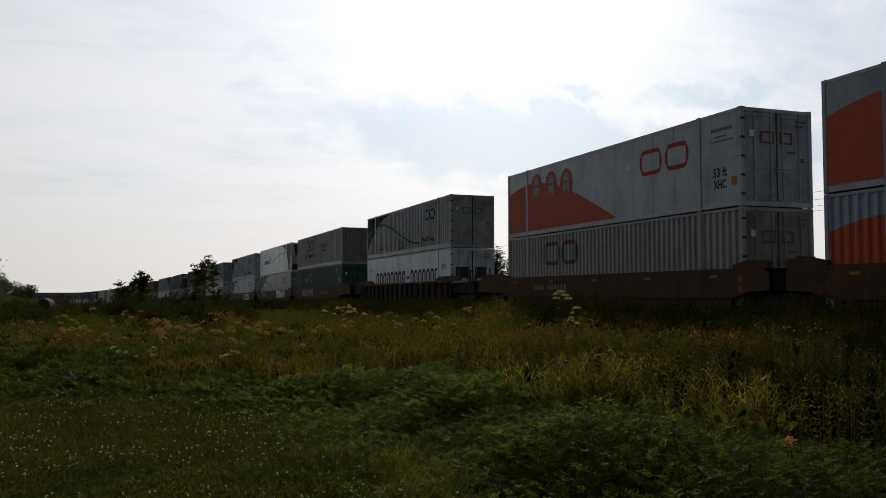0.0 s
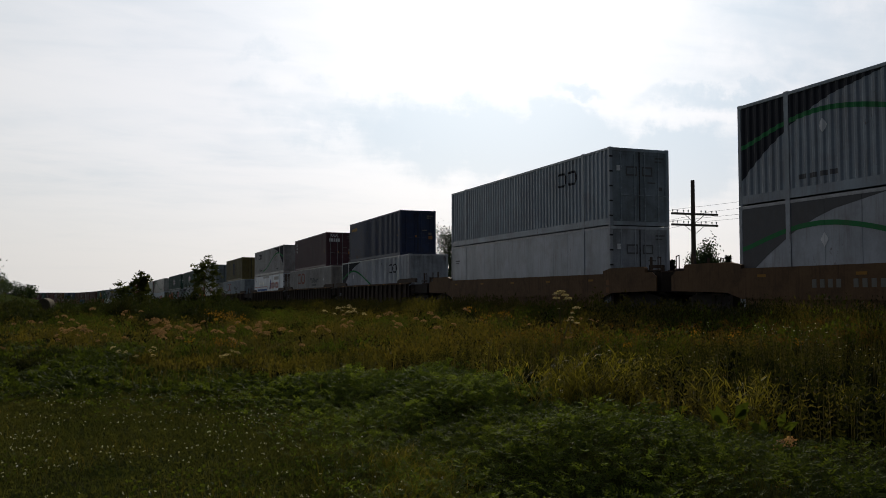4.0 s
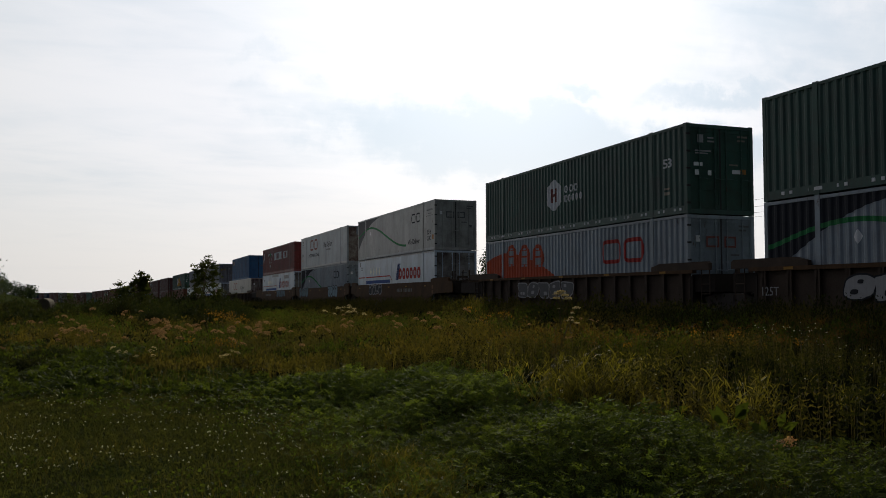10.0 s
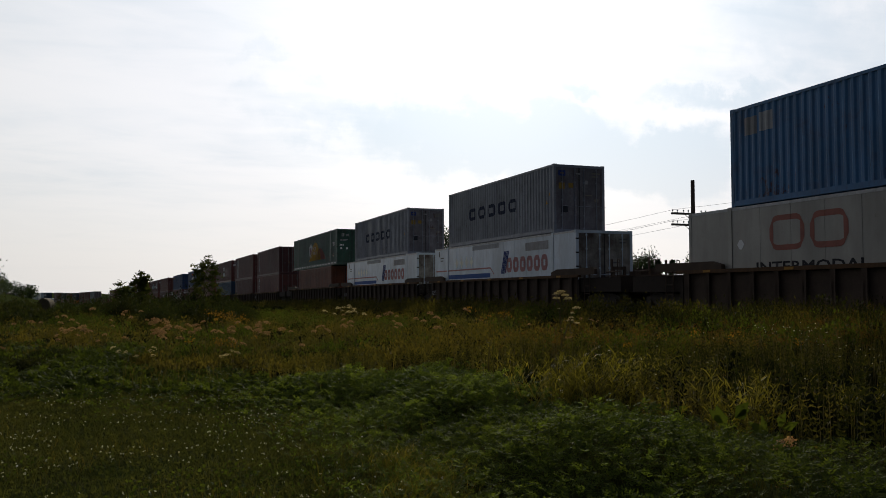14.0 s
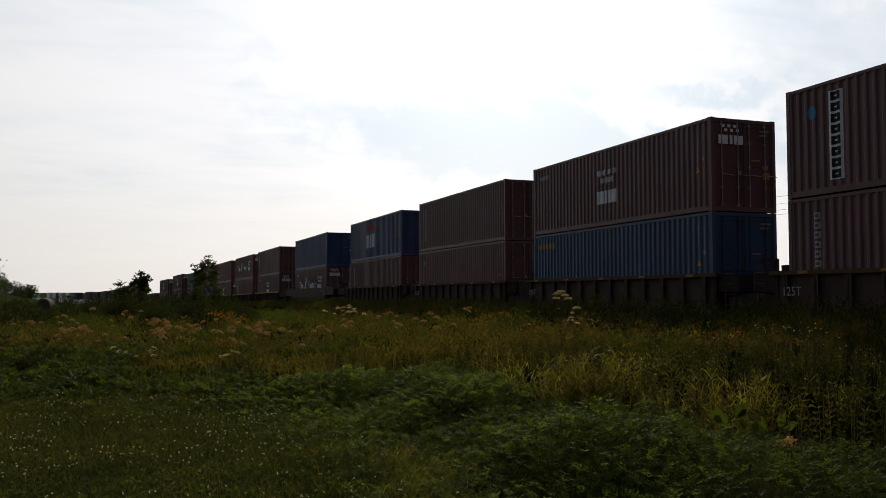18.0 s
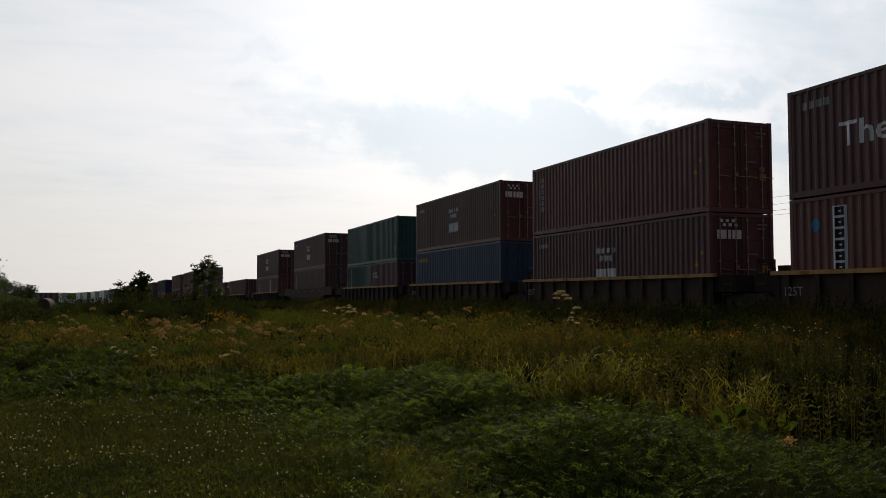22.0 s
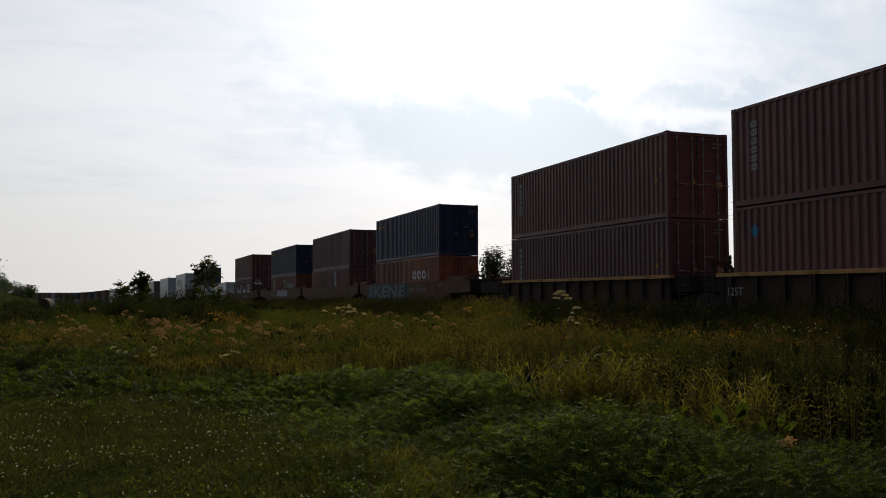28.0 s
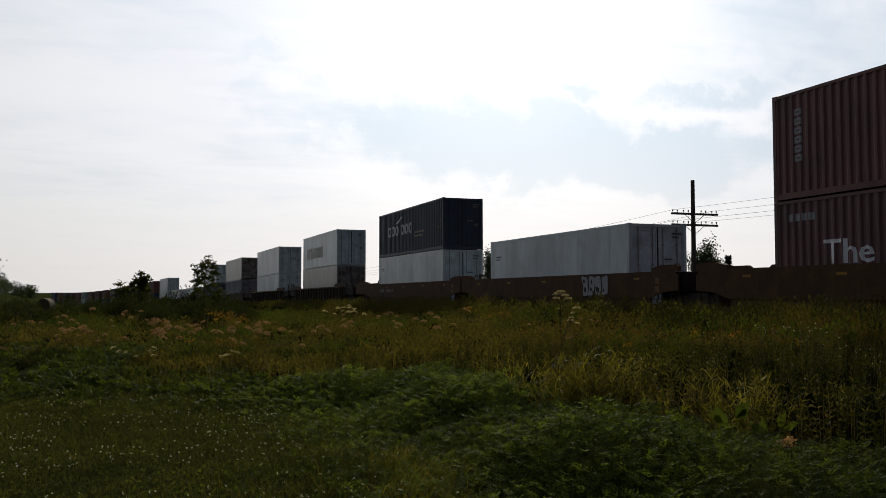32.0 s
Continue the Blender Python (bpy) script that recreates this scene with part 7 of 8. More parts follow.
    x = np.array([line_x(q) for q in y]) - rng.uniform(2.7, 6.0, n)
    xy = np.column_stack([x, y])
    lump = field(x, y, 0.28, 12.0)
    h = np.maximum(0.80 + 0.25 * lump + 0.30 * rng.random(n), 0.45) * np.interp(y, (-4, 40, 60, 120), (1.08, 1.0, 0.85, 0.8))
    r = 0.25 + 0.25 * rng.random(n)
    leaf = 0.058 + 0.0006 * np.abs(y)
    # near weeds have the train's shade in their leaf colour; farther ones are paler
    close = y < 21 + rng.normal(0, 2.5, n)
    inner.append(clumps("bank_weeds", xy[close], h[close], r[close], leaf[close], 1.7, DARK_WEED, "tangled bank weeds, coloured dark for the train's shade", rng))
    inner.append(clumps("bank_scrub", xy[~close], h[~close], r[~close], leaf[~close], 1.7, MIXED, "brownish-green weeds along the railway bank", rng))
    # added thicket beyond the track, blocking the bright strip under the cars
    n = 420
    y = -4 + 120 * rng.random(n) ** 1.5
    x = np.array([line_x(q) for q in y]) + rng.uniform(3.4, 6.0, n)
    xy = np.column_stack([x, y])
    inner.append(clumps("far_bank_weeds", xy, rng.uniform(0.8, 1.25, n), rng.uniform(0.35, 0.6, n), np.full(n, 0.10), 1.4, DARK_WEED, "dark weeds added beyond the track to close bright gaps", rng))
    n = 9000
    y = -4 + 110 * rng.random(n) ** 1.3
    x = np.array([line_x(q) for q in y]) - rng.uniform(2.5, 6.2, n)
    xy = np.column_stack([x, y])
    # the same dark leaf, coloured for the shade these stalks stand in
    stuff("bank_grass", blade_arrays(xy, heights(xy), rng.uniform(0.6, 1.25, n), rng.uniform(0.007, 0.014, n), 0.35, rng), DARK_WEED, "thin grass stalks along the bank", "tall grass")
    # feathery yellow-green grass on the bank, far over
    d, l, xy = scatter(5200, 13.0, 24.0, lambda q: (q * 0.33, q * 0.56), rng, 1.0)
    ok = (track_gap(xy) > 2.6) & (track_gap(xy) < 6.5) & (rng.random(len(xy)) < np.interp(l / d, (0.34, 0.38), (0.1, 1.0)))
    xy = xy[ok]
    stuff("bank_plumes", blade_arrays(xy, heights(xy), rng.uniform(0.7, 1.2, len(xy)), rng.uniform(0.006, 0.011, len(xy)), 0.3, rng), OCHRE, "feathery yellow-green grass on the bank", "tall grass")
    # all the light-blocking domes in one mesh
    stuff("weed_undergrowth", join(inner), SHADE_CORE, "near-black domes added inside the weeds to block light", "undergrowth")


def heads(name, spots, mat, label, category, per=26, spread=0.05, size=0.035, rng=RNG):
    """Flower or seed heads on stalks: spots of (x, y, height)."""
    sp = np.array(spots)
    xy, h = sp[:, :2], sp[:, 2]
    z = heights(xy)
    idx = np.repeat(np.arange(len(sp)), per)
    c = np.column_stack([xy[idx], z[idx] + h[idx]]) + rng.normal(0, spread, (len(idx), 3)) * np.array((1, 1, 0.62))
    stuff(name, leaf_arrays(c, rng.normal(0, 1, (len(idx), 3)) + np.array((0, 0, 0.4)), size * rng.uniform(0.6, 1.3, len(idx)), rng, 0.6), mat, label, category)
    stuff(name + "_stalks", stems(np.repeat(xy, 2, 0) + rng.normal(0, 0.02, (len(xy) * 2, 2)), np.repeat(h, 2), 0.012), STALK, "thin stalks under the " + category, "stalks")


def domes(name, spots, mat, label, category, per, rng=RNG):
    """Flat-domed umbels on stalks: spots of (x, y, height, half width)."""
    sp = np.array(spots)
    xy, h, r = sp[:, :2], sp[:, 2], sp[:, 3]
    z = heights(xy)
    idx = np.repeat(np.arange(len(sp)), per)
    q, az = np.sqrt(rng.random(len(idx))), rng.uniform(0, 2 * pi, len(idx))
    tilt = rng.normal(0, 0.25, (len(sp), 2))[idx]
    off = np.column_stack([q * np.cos(az), q * np.sin(az), 0.95 * np.sqrt(1 - 0.85 * q * q)]) * r[idx][:, None]
    off[:, 2] += (off[:, :2] * tilt).sum(1)
    c = np.column_stack([xy[idx], z[idx] + h[idx]]) + off + rng.normal(0, 0.004, (len(idx), 3))
    stuff(name, leaf_arrays(c, off + np.array((0, 0, 0.02)), (0.30 * r[idx]) * rng.uniform(0.6, 1.2, len(idx)), rng, 0.8), mat, label, category)
    stuff(name + "_stalks", stems(xy, h * 1.02, 0.010), STALK, "thin stalks under the " + category, "stalks")


def build_flowers():
    rng = np.random.default_rng(21)
    seeds = []
    # patches of pinkish-tan umbels gone to seed: (depth, right, spread, number, height, half width)
    for d, l, s, n, hh, r in ((17.6, -7.55, 0.34, 15, 0.70, 0.085), (17.5, -5.60, 0.24, 16, 0.72, 0.10), (17.2, -5.15, 0.20, 5, 0.70, 0.08), (17.4, -4.75, 0.22, 5, 0.74, 0.085), (17.4, -3.85, 0.26, 13, 0.74, 0.095), (17.3, -3.25, 0.40, 9, 0.78, 0.075), (20.0, -8.9, 0.7, 6, 0.80, 0.085),
                              (17.0, -2.3, 0.6, 8, 0.74, 0.075), (17.5, -1.5, 0.5, 9, 0.92, 0.07), (16.5, -0.3, 0.5, 8, 0.90, 0.08), (22, -8.0, 1.0, 6, 0.85, 0.08), (15.5, 2.4, 0.4, 4, 0.95, 0.05), (14.6, 1.9, 0.3, 5, 0.80, 0.05), (5.95, 2.30, 0.03, 3, 0.12, 0.085), (19, -6.8, 0.9, 5, 0.78, 0.075), (17.0, -9.2, 0.3, 3, 0.66, 0.08)):
        for _ in range(n):
            x, y = spot(d + rng.normal(0, s), l + rng.normal(0, s))
            seeds.append((x, y, hh + rng.normal(0, 0.12), r * rng.uniform(0.5, 1.05)))
    domes("seed_umbels", seeds, SEED, "pinkish-tan umbels of wild carrot gone to seed", "seed heads", 110, rng)
    gold = []
    for d, l, s, n, hh in ((17.6, -4.45, 0.15, 12, 0.98), (16.6, -4.2, 0.5, 6, 0.55), (16.5, 0.95, 0.2, 5, 1.02), (14.0, 3.6, 0.8, 3, 0.8), (13.3, 4.8, 0.9, 3, 0.7)):
        for _ in range(n):
            x, y = spot(d + rng.normal(0, s), l + rng.normal(0, s))
            gold.append((x, y, hh + rng.normal(0, 0.06)))
    heads("goldenrod", gold, GOLD, "orange-yellow goldenrod plumes", "goldenrod", 30, 0.055, 0.034, rng)
    tops = []
    for d, l, s, n, hh in ((13.2, 1.8, 0.7, 60, 0.74), (13.6, 3.4, 0.8, 70, 0.76), (13.4, 5.2, 0.9, 70, 0.74), (14.6, 6.8, 0.8, 40, 0.78)):
        for _ in range(n):
            x, y = spot(d + rng.normal(0, s), l + rng.normal(0, s))
            tops.append((x, y, hh + rng.normal(0, 0.10)))
    heads("weed_tops", tops, TOPS, "brownish-gold seed tops of tall weeds", "seed heads", 30, 0.045, 0.020, rng)
    pale = []
    for d, l, n, hh, s in ((18.0, -1.95, 16, 1.10, 0.20), (15.0, -5.05, 4, 0.42, 0.10), (15.2, -3.75, 5, 0.45, 0.10), (15.0, -5.6, 3, 0.46, 0.06)):
        for _ in range(n):
            x, y = spot(d + rng.normal(0, s), l + rng.normal(0, s))
            pale.append((x, y, hh + rng.normal(0, 0.05), rng.uniform(0.035, 0.06)))
    domes("pale_umbels", pale, PALE, "cream-white umbels among the weeds", "flowers", 60, rng)
    asters = []
    for d, l, n, hh, s in ((11.9, 4.6, 16, 0.74, 0.22), (12.0, 5.1, 18, 0.74, 0.26), (11.2, 5.45, 20, 0.62, 0.22), (12.4, 3.72, 3, 0.88, 0.05), (11.0, 3.33, 5, 0.60, 0.06), (10.4, 3.3, 3, 0.50, 0.1), (9.0, 4.4, 4, 0.55, 0.3), (8.0, 1.9, 4, 0.45, 0.4), (10.6, 2.6, 5, 0.62, 0.5)):
        for _ in range(n):
            x, y = spot(d + rng.normal(0, s), l + rng.normal(0, s))
            asters.append((x, y, hh + rng.normal(0, 0.06)))
    heads("asters", asters, CLOVER, "tiny white aster flowers among the weeds", "flowers", 6, 0.006, 0.011, rng)


def umbel_plant(d, l, top, heads_at, label):
    """One tall stalk with flat cream umbels on bent side stalks."""
    x, y = spot(d, l)
    z0 = ground_z(x, y)
    plant = new("wild_carrot")
    plant.location = (x, y, z0)
    tagged(plant, label, "wildflower", "tall umbel flowers")
    b = Build().path([(0, 0, 0), (0.02, 0.01, top * 0.5), (0, 0.0, top)], 0.005, 5)
    put("stalk", b.mesh("stalk"), STALK, plant)
    rng = np.random.default_rng(int(d * 10))
    for dx, dz, r in heads_at:
        o = np.array((RGT[0] * dx, RGT[1] * dx, top + dz))
        put("side_stalk", Build().path([(0, 0, max(0.1, top + dz - 0.28 - abs(dx))), tuple(o * np.array((0.7, 0.7, 1)) - np.array((0, 0, 0.1))), tuple(o)], 0.003, 4).mesh("side_stalk"), STALK, plant)
        n = int(120 * (r / 0.05))
        a = rng.uniform(0, 2 * pi, n)
        q = np.sqrt(rng.random(n))
        off = np.column_stack([q * np.cos(a), q * np.sin(a), 0.55 * np.sqrt(1 - 0.85 * q * q) - 0.25]) * r
        c = o + off
        put("umbel", raw_mesh("umbel", *leaf_arrays(c, off + np.array((0, 0, 0.03)), rng.uniform(0.25, 0.42, n) * r, rng, 0.8)), PALE, plant, "cream-tan umbel")


def tree(name, x, y, height, spread, leaves, leaf_size, mat, label, seed, trunk_r=0.06, bare=0.18, group="", lean=0.0, clump=0.16, taper=0.75, frond=0.0, lift=(0.35, 1.0)):
    """A trunk with limbs that fork, and leaves in clumps at their ends."""
    rng = np.random.default_rng(seed)
    z = ground_z(x, y) - 0.05
    top = new(name)
    top.location = (x, y, z)
    tagged(top, label, "tree", group)
    wood = Build()
    pts = [np.array((0.0, 0.0, 0.0))]
    k = 7
    for i in range(1, k + 1):
        pts.append(np.array((lean * height * (i / k) ** 1.5 + rng.normal(0, 0.015 * height), rng.normal(0, 0.015 * height), height * 0.93 * i / k)))
    for i in range(k):
        wood.bar(pts[i], pts[i + 1], trunk_r * (1 - 0.85 * i / k) + 0.004, 7)
    put("trunk", wood.mesh("trunk"), BARK, top)
    tips = []
    limbs = int(9 + height * 2.2)
    for i in range(limbs):
        q = bare + (0.97 - bare) * (i + rng.random()) / limbs
        f = q * k
        a = pts[int(f)] + (pts[min(k, int(f) + 1)] - pts[int(f)]) * (f - int(f))
        az = i * 2.399 + rng.normal(0, 0.35)
        ln = spread * (1.0 - taper * abs(q - 0.22) ** 1.1) * rng.uniform(0.55, 1.1)
        out = np.array((cos(az), sin(az), rng.uniform(*lift)))
        m = a + out * ln * 0.5 + rng.normal(0, 0.04 * spread, 3)
        e = a + out * ln * np.array((1, 1, 0.85)) + rng.normal(0, 0.05 * spread, 3)
        lb = Build().bar(a, m, max(0.006, trunk_r * 0.34 * (1.1 - q)), 5).bar(m, e, max(0.004, trunk_r * 0.2 * (1.1 - q)), 4)
        put("limb", lb.mesh("limb"), BARK, top)
        tips += [(m * 0.4 + e * 0.6, 0.7), (e, 1.0), (m, 0.6)]
        for _ in range(3):
            tips.append((m + (e - m) * rng.random() + rng.normal(0, spread * 0.16, 3), 0.7))
    tips.append((pts[-1] + np.array((0, 0, height * 0.05)), 1.0))
    if frond:
        per = max(2, leaves // (len(tips) * 11))
        p = np.repeat(np.array([q for q, w in tips]), per, 0) + rng.normal(0, clump * spread * 0.5, (len(tips) * per, 3))
        g = rng.normal(0, 0.7, p.shape) + np.array((0, 0, 0.55)) + np.column_stack([p[:, :2], np.zeros(len(p))]) * 0.5 / spread
        ok = p[:, 2] > 0.05
        put("crown", raw_mesh("crown", *pinnate(p[ok], g[ok], frond * rng.uniform(0.6, 1.2, int(ok.sum())), 5, leaf_size, 0.25, rng, 0.45)), mat, top)
        return top
    per = max(6, leaves // len(tips))
    c, f = [], []
    for p, w in tips:
        m = int(per * w)
        c.append(p + rng.normal(0, clump * spread, (m, 3)))
        f.append(rng.normal(0, 1, (m, 3)) + np.array((0, 0, 0.2)))
    c, f = np.concatenate(c), np.concatenate(f)
    ok = c[:, 2] > 0.05
    put("crown", raw_mesh("crown", *leaf_arrays(c[ok], f[ok], leaf_size * rng.uniform(0.6, 1.2, int(ok.sum())), rng, 0.55)), mat, top)
    return top


def spruce(x, y, height, spread, seed):
    """A small spruce: whorls of drooping sprays round one straight trunk."""
    rng = np.random.default_rng(seed)
    top = new("spruce")
    top.location = (x, y, ground_z(x, y) - 0.05)
    tagged(top, "small dark spruce beyond the railway", "tree", "trees beyond the track")
    put("trunk", Build().bar((0, 0, 0), (0, 0, height * 0.6), 0.07, 7).bar((0, 0, height * 0.55), (0, 0, height), 0.03, 6).mesh("trunk"), BARK, top)
    n = 240
    q = 0.12 + 0.86 * (np.arange(n) / n) ** 0.9
    az = np.arange(n) * 2.399 + rng.normal(0, 0.3, n)
    ln = spread * (1.03 - q) * rng.uniform(0.6, 1.15, n) + 0.06
    out = np.column_stack([np.cos(az), np.sin(az), rng.uniform(0.05, 0.35, n)])
    base = np.column_stack([np.zeros(n), np.zeros(n), height * q])
    put("crown", raw_mesh("crown", *pinnate(base, out, ln, 7, 0.20, 0.22, rng, 0.35)), FAR_LEAF, top)


def build_trees():
    x, y = spot(50, -17.4)
    tree("sapling", x, y, 2.72, 1.35, 7500, 0.13, TREE_LEAF, "small bushy green sapling in the weeds", 3, 0.05, 0.05, "young trees by the track", 0.0, 0.12, 1.30, 0.25, (0.0, 0.45))
    x, y = spot(50.5, -18.6)
    tree("sapling", x, y, 2.1, 0.8, 1900, 0.13, TREE_LEAF, "small bushy green sapling in the weeds", 13, 0.04, 0.05, "young trees by the track", 0.0, 0.14, 0.95, 0.4)
    x, y = spot(47, -13.0)
    tree("sapling", x, y, 3.55, 1.1, 5200, 0.13, TREE_LEAF, "slender young tree with loose yellowing green leaves", 4, 0.055, 0.08, "young trees by the track", 0.06, 0.14, 0.85, 0.30, (0.1, 0.7))
    # bushes across the far field
    rng = np.random.default_rng(8)
    bushes = []
    for i in range(30):
        d = rng.uniform(30, 85)
        l = d * rng.uniform(-0.55, -0.24)
        bushes.append((d, l, rng.uniform(0.75, 1.25) + 0.004 * d))
    bushes += [(36, -18.4, 1.25), (38, -20.3, 1.45), (42, -20.5, 1.35), (44, -21.5, 1.45), (33, -17.9, 1.3), (60, -26, 1.7), (44, -12.3, 1.9), (45, -11.3, 1.6), (44, -13.5, 1.8), (46, -16.2, 1.7), (47, -17.3, 1.9), (46, -15.2, 1.5), (47, -15.2, 1.5), (48, -14.0, 1.3), (52, -20.5, 1.5), (46, -12.0, 1.2), (15.6, -8.4, 0.62), (16.6, -7.5, 0.58), (15.2, -7.3, 0.46), (17.2, -9.0, 0.72), (16.2, -9.2, 0.7)]
    for i in range(32):
        d = rng.uniform(27, 40)
        l = d * rng.uniform(-0.53, -0.22)
        bushes.append((d, l, rng.uniform(0.75, 1.0) if -0.48 < l / d < -0.435 else rng.uniform(0.8, 1.35)))
    for i, (d, l, h) in enumerate(bushes):
        x, y = spot(d, l)
        if line_x(y) - x < 4.5 or (d > 25 and h > 1.0 and -0.48 < l / d < -0.435):
            continue
        n = 1300 if d > 25 else 3000
        r = h * rng.uniform(0.55, 0.95)
        c = rng.normal(0, 1, (n, 3))
        c /= np.linalg.norm(c, axis=1)[:, None]
        c *= (rng.random(n) ** 0.4)[:, None] * (0.8 + 0.35 * np.sin(c[:, 0] * 5 + i) * np.cos(c[:, 1] * 4))[:, None]
        c = c * np.array((r, r, h * 0.62)) + np.array((0, 0, h * 0.42))
        c = c[c[:, 2] > 0.02]
        bush = new("shrub")
        bush.location = (x, y, ground_z(x, y) - 0.04)
        tagged(bush, "low dark green shrub in the rough field", "shrub", "shrubs in the field")
        put("foliage", raw_mesh("foliage", *leaf_arrays(c, c + rng.normal(0, 0.3, c.shape), (0.12 if d > 25 else 0.05) * rng.uniform(0.6, 1.2, len(c)), rng)), SHRUB_LEAF if i % 3 else DARK_WEED, bush)
        put("stem", Build().path([(0, 0, 0), (0.03, 0.02, h * 0.4)], 0.02, 5).mesh("stem"), BARK, bush)
    # trees beyond the track
    for px, ytop, d, sp, n, sd in ((790, 407, 84, 1.9, 13000, 31), (757, 431, 86, 1.3, 7000, 32), (815, 423, 85, 1.4, 8000, 43), (864, 440, 80, 1.0, 4500, 33), (880, 438, 81, 1.0, 4500, 34), (872, 462, 82, 1.3, 6000, 41), (914, 447, 80, 1.2, 7000, 42), (956, 451, 78, 0.8, 3200, 44),
                                   (1008, 454, 76, 1.5, 12000, 35), (1036, 472, 78, 1.2, 6000, 40), (1146, 450, 74, 1.4, 9000, 36), (1126, 458, 76, 1.2, 7000, 38), (1252, 431, 66, 1.3, 8000, 37), (1236, 446, 67, 1.0, 5000, 39), (1272, 462, 68, 1.1, 6000, 45)):
        l = (px - 784) / 1532 * d
        x, y = spot(d, l)
        top_z = 1.5 + (518 - ytop) / 1532 * d
        tree("tree", x, y, top_z - ground_z(x, y), sp * 1.15, n, 0.19, FAR_LEAF, "dark green tree beyond the railway", sd, 0.11, 0.04, "trees beyond the track", 0.0, 0.20, 1.0, 0.0, (0.1, 0.8))
    for px, ytop, d, r, sd in ((1190, 458, 70, 0.95, 61), (1289, 450, 66, 1.0, 62), (1164, 456, 72, 0.9, 63)):
        x, y = spot(d, (px - 784) / 1532 * d)
        spruce(x, y, 1.5 + (518 - ytop) / 1532 * d - ground_z(x, y), r, sd)
    # a branch that reaches in from beside the view
    x, y = spot(30, -15.9)
    tree("tree", x, y, 2.9, 0.8, 700, 0.09, TREE_LEAF, "thin young tree at the field's edge", 51, 0.04, 0.3, "young trees by the track", 0.0, 0.14)


def build_far_woods():
    rng = np.random.default_rng(9)
    parts = []
    for _ in range(120):
        y = rng.uniform(285, 400)
        x = -0.06 * (y - 300) - 58 + rng.normal(0, 22)
        if x > -0.098 * y - 0.5:
            continue
        h = rng.uniform(3.0, 7.5)
        z = ground_z(x, y)
        n = 380
        c = rng.normal(0, 1, (n, 3))
        c /= np.linalg.norm(c, axis=1)[:, None]
        c = c * (rng.random(n) ** 0.35)[:, None] * np.array((h * 0.4, h * 0.4, h * 0.5)) + np.array((x, y, z + h * 0.5))
        parts.append(leaf_arrays(c, rng.normal(0, 1, (n, 3)), 0.46 * rng.uniform(0.6, 1.3, n), rng, 0.8))
    stuff("hill_woods", join(parts), FAR_LEAF, "dark woods on the low hill far off", "woods")
    parts = []
    for _ in range(260):
        y = rng.uniform(110, 900)
        x = line_x(y) + rng.uniform(60, 420)
        h = rng.uniform(3.0, 7.0)
        n = 60
        c = rng.normal(0, 1, (n, 3))
        c = c / np.linalg.norm(c, axis=1)[:, None] * (rng.random(n) ** 0.35)[:, None] * np.array((h * 0.6, h * 0.6, h * 0.5)) + np.array((x, y, ground_z(x, y) + h * 0.4))
        parts.append(leaf_arrays(c, rng.normal(0, 1, (n, 3)), 1.2 * rng.uniform(0.6, 1.3, n), rng, 0.8))
    stuff("far_woods", join(parts), FAR_LEAF, "low dark woods far beyond the railway", "woods")


def hay_bale():
    d, l = 102, -46.7
    x, y = spot(d, l)
    z = ground_z(x, y)
    straw = surface("weathered_straw", (0.085, 0.066, 0.038), rough=0.95, vary=0.35, scale=6.0, bump=0.8)
    b = Build()
    n = 28
    rng = random.Random(4)
    for k, (yy, r) in enumerate(((-0.75, 0.05), (-0.75, 0.72), (-0.68, 0.80), (0.68, 0.80), (0.75, 0.72), (0.75, 0.05))):
        for i in range(n):
            w = 2 * pi * i / n
            q = r * (1 + rng.uniform(-0.02, 0.02))
            b.v.append((q * cos(w), yy, 0.78 + q * sin(w)))
    for k in range(5):
        for i in range(n):
            j = (i + 1) % n
            b.f.append((k * n + i, k * n + j, (k + 1) * n + j, (k + 1) * n + i))
    ob = put("hay_bale", b.mesh("hay_bale"), straw, None, "", pose(x, y, z - 0.05, 0, 0, -20))
    tagged(ob, "round weathered hay bale lying in the field", "hay bale")


build_lawn()
build_weeds()
build_flowers()
umbel_plant(11.5, 1.555, 1.30, [(0.013, 0.160, 0.052), (-0.040, 0.135, 0.050), (0.063, 0.115, 0.050), (-0.052, 0.075, 0.050), (0.100, 0.070, 0.052), (-0.018, -0.06, 0.020), (0.215, -0.05, 0.048), (0.155, -0.12, 0.030), (0.145, -0.18, 0.038)], "tall wild carrot with cream umbels on one stalk")
umbel_plant(16.0, 2.35, 0.98, [(0.0, 0.0, 0.06), (0.12, -0.05, 0.05)], "wild carrot gone brown among the grass")
build_trees()
build_far_woods()
hay_bale()


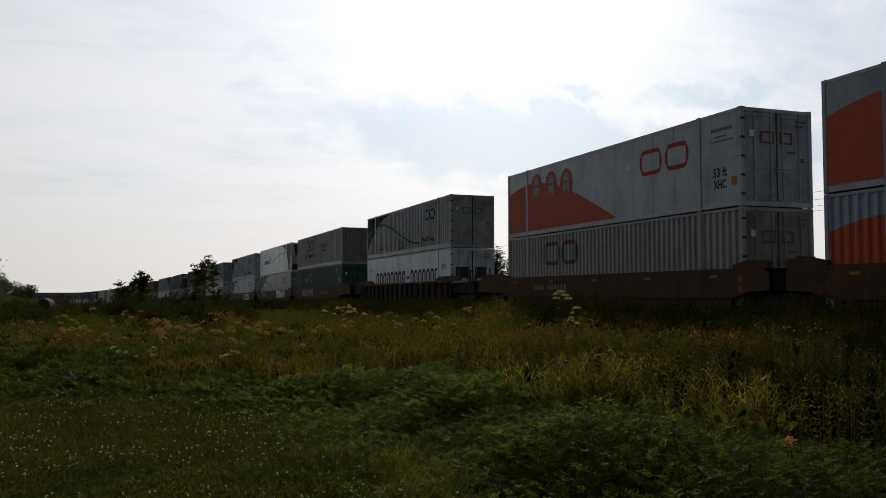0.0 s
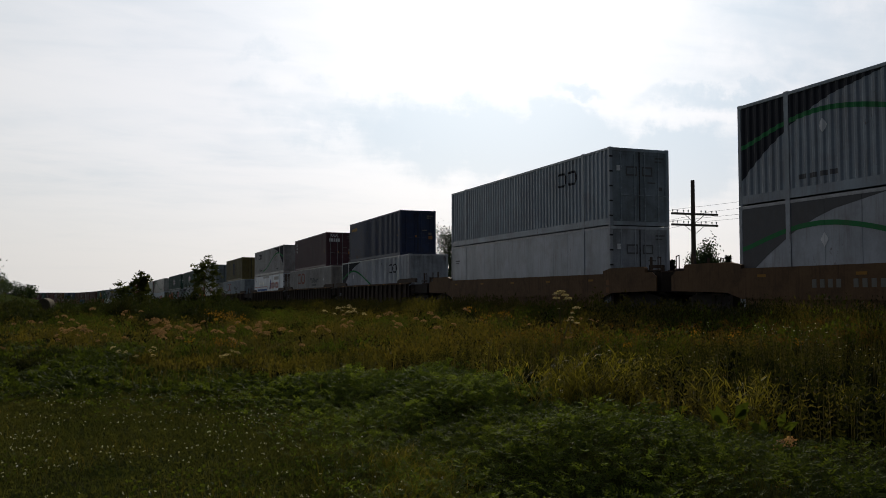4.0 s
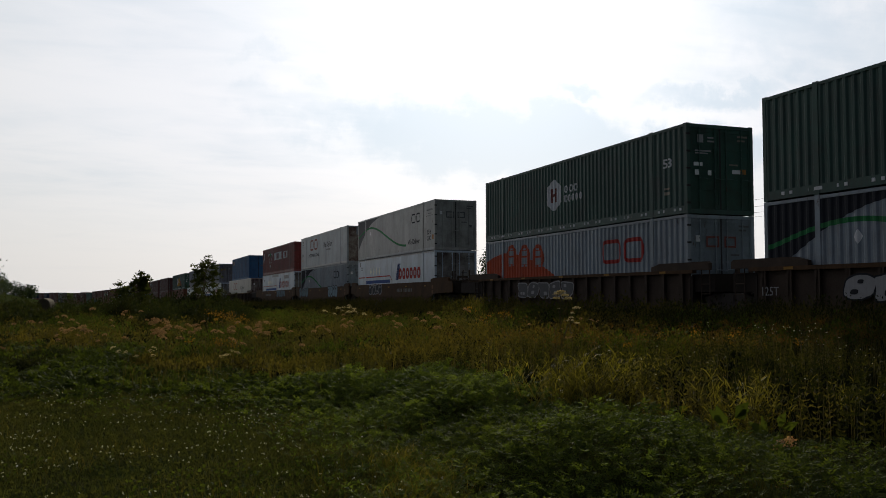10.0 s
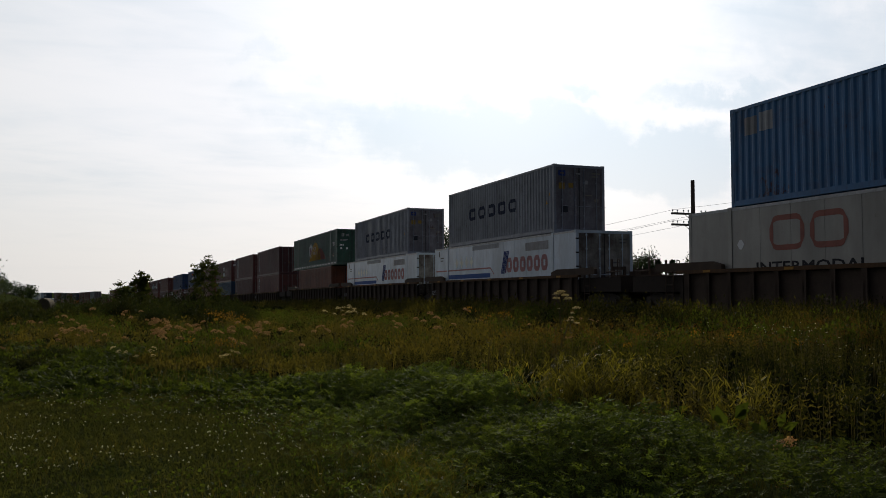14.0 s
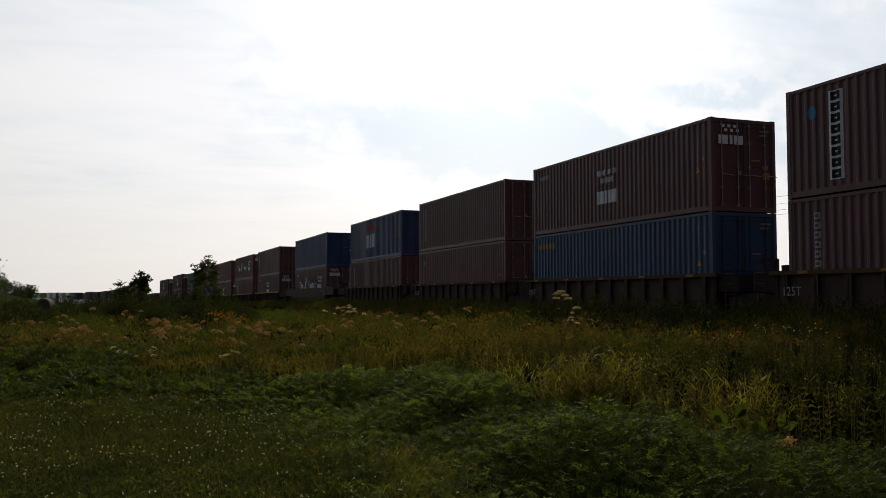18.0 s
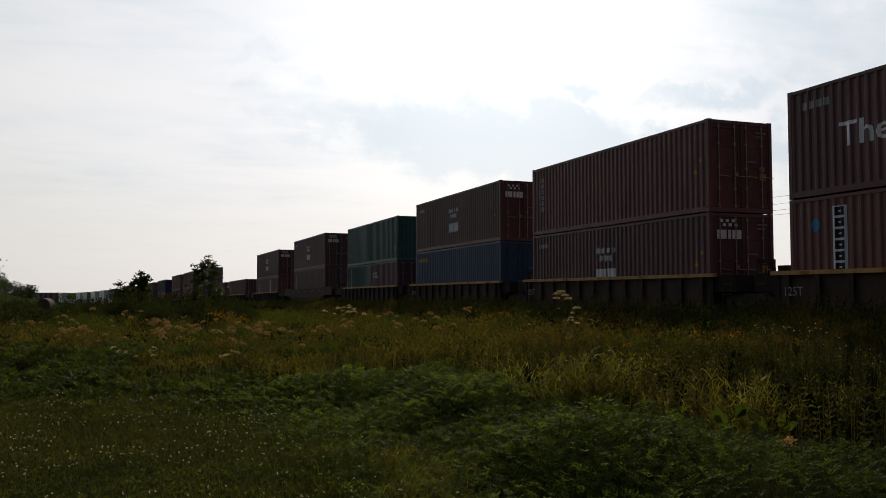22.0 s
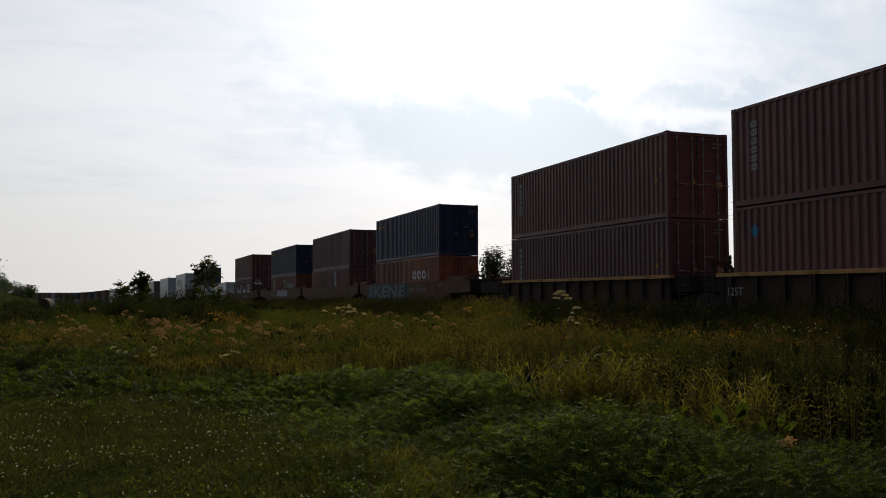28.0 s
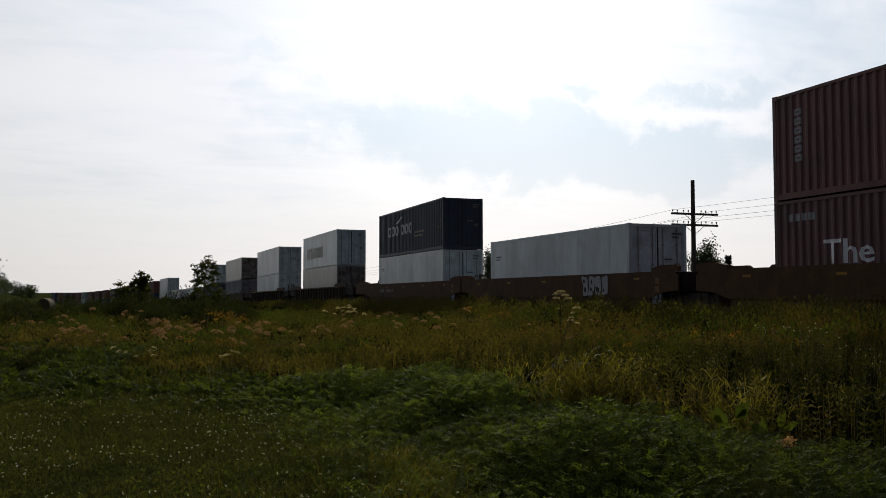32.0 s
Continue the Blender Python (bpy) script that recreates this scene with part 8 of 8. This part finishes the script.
# ---------------- the pole line ----------------
def build_poles():
    wood = surface("weathered_pole_wood", (0.07, 0.052, 0.042), rough=0.9, vary=0.35, scale=10.0, bump=0.4)
    glass = surface("pin_insulator", (0.30, 0.32, 0.30), rough=0.3, vary=0.1)
    wire_mat = surface("line_wire", (0.06, 0.06, 0.06), rough=0.6, metal=0.5)
    spots = []
    for y in (-52.0, -6.0, 39.8, 80.0, 125.0):
        spots.append((line_x(y) + 11.1, y))
    ends = []
    for i, (x, y) in enumerate(spots):
        m = on_line(y, 0.0)
        turn = m.to_3x3()
        base = ground_z(x, y)
        pole_top = 1.5 + 6.12 + (fall(y) if y > 60 else 0) - (0.9 if y > 60 else 0)
        top = new("telegraph_pole")
        top.matrix_basis = Matrix.LocRotScale((x, y, base - 0.1), turn.to_euler(), None)
        tagged(top, "old wooden telegraph pole with two crossarms and glass pins", "utility pole", "poles of the line")
        H = pole_top - base + 0.1
        b = Build()
        n = 9
        for k in range(5):
            q = k / 4
            r = 0.155 - 0.05 * q
            for j in range(n):
                w = 2 * pi * j / n
                b.v.append((r * cos(w), r * sin(w), H * q))
        for k in range(4):
            for j in range(n):
                e = (j + 1) % n
                b.f.append((k * n + j, k * n + e, (k + 1) * n + e, (k + 1) * n + j))
        b.f.append(tuple(range(4 * n, 5 * n)))
        put("post", b.mesh("post"), wood, top)
        here = []
        for a, dz in enumerate((H - 1.87, H - 2.47)):
            put("crossarm", Build().box(-1.50, -0.2, dz - 0.055, 1.50, -0.1, dz + 0.055).mesh("crossarm"), wood, top)
            for s in (-1, 1):
                put("brace", Build().bar((s * 0.62, -0.13, dz - 0.05), (0.0, -0.13, dz - 0.5), 0.016, 5).mesh("brace"), wood, top)
            for k in range(8):
                px = (-1.42, -1.12, -0.72, -0.42, 0.42, 0.72, 1.12, 1.42)[k]
                pin = Build().bar((px, -0.15, dz + 0.05), (px, -0.15, dz + 0.13), 0.014, 5).bar((px, -0.15, dz + 0.12), (px, -0.15, dz + 0.21), 0.036, 7)
                put("insulator", pin.mesh("insulator"), glass, top)
                here.append(Matrix.LocRotScale((x, y, base - 0.1), turn.to_euler(), None) @ Vector((px, -0.15, dz + 0.19)))
        ends.append(here)
    for k in (0, 6, 8, 12):
        pts = []
        for a, b in zip(ends, ends[1:]):
            p, q = a[k], b[k]
            for j in range(12):
                f = j / 12
                r = p.lerp(q, f)
                r.z -= 0.24 * 4 * f * (1 - f)
                pts.append(r)
        pts.append(ends[-1][k])
        wire = put("wire", Build().path(pts, 0.008, 4).mesh("wire"), wire_mat)
        tagged(wire, "thin dark line wire strung between the poles", "wire", "wires of the line")


build_poles()


# ---------------- a white butterfly ----------------
def build_butterfly():
    thing = new("butterfly")
    tagged(thing, "small white butterfly with pale cream wings, flying over the weeds", "butterfly")
    body = Build().bar((-0.013, 0, -0.001), (-0.004, 0, 0), 0.0012, 6).bar((-0.005, 0, 0), (0.004, 0, 0), 0.0019, 6).bar((0.003, 0, 0), (0.0065, 0, 0), 0.0014, 6)
    put("body", body.mesh("body"), STALK, thing, "dark slender body")
    wing_mat = leafy("butterfly_wing", (0.62, 0.61, 0.50), (0.76, 0.75, 0.64), 0.40, 0.7, 0.1)
    wings = []
    for side in (1, -1):
        # forewing and hindwing overlap into one sail
        outline = [(0.004, 0.001), (0.010, 0.010), (0.014, 0.022), (0.0125, 0.0265), (0.008, 0.0265), (0.000, 0.022), (-0.003, 0.019), (-0.010, 0.0185), (-0.0155, 0.014), (-0.0165, 0.008), (-0.012, 0.003), (-0.004, 0.001)]
        b = Build().prism([(x, side * y) for x, y in outline], 2, -0.00025, 0.00025)
        wings.append((side, put("wing", b.mesh("wing"), wing_mat, thing, "cream-white rounded wing")))
        put("antenna", Build().path([(0.006, 0, 0.001), (0.012, side * 0.003, 0.003), (0.0155, side * 0.0045, 0.0035)], 0.0003, 4).mesh("antenna"), STALK, thing)
    return thing, wings


BUTTERFLY, WINGS = build_butterfly()


# ---------------- the train's run ----------------
def motions():
    times = [1.6 * i for i in range(21)]
    for thing, at, z in MOVING:
        walk(thing, [(t, on_line(at - gone(t), z)) for t in times])
    # the butterfly sits in the grass, flutters up past the camera, and settles beyond the view
    course = atan2(RGT[1] * 0.8 + FWD[1] * 0.5, RGT[0] * 0.8 + FWD[0] * 0.5) * 180 / pi
    def at(d, l, z, tip=0, lean=0):
        x, y = spot(d, l)
        return pose(x, y, z, lean, -tip, course)
    x, y = spot(1.6, -0.35)
    rest = pose(x, y, ground_z(x, y) + 0.03, 0, 0, course)
    x, y = spot(7.0, 8.0)
    end = pose(x, y, ground_z(x, y) + 0.03, 0, 0, course)
    flight = [(19.7, 2.255, -0.314, 0.465, 25, 20), (19.8, 2.437, -0.28, 0.824, 25, 30), (19.9, 2.622, -0.146, 1.127, 25, 20), (20.0, 2.863, 0.048, 1.318, 25, 30), (20.1, 3.107, 0.35, 1.435, 25, 20), (20.2, 3.353, 0.684, 1.517, 25, 30), (20.3, 3.602, 1.168, 1.552, 25, 20), (20.4, 3.846, 1.686, 1.681, 25, 30), (20.6, 4.289, 2.851, 1.831, 25, 30)]
    walk(BUTTERFLY, [(0, rest), (19.2, rest)] + [(t, at(*row)) for t, *row in flight] + [(22.2, end), (32.0, end)])
    beats = [(0, 78), (19.2, 78)] + [(19.5 + 0.1 * i, (14, 62)[i % 2] if i != 4 else 22) for i in range(26)] + [(22.2, 78), (32.0, 78)]
    for side, wing in WINGS:
        walk(wing, [(t, pose(0, 0, 0, side * angle, 0, 0)) for t, angle in beats])


motions()
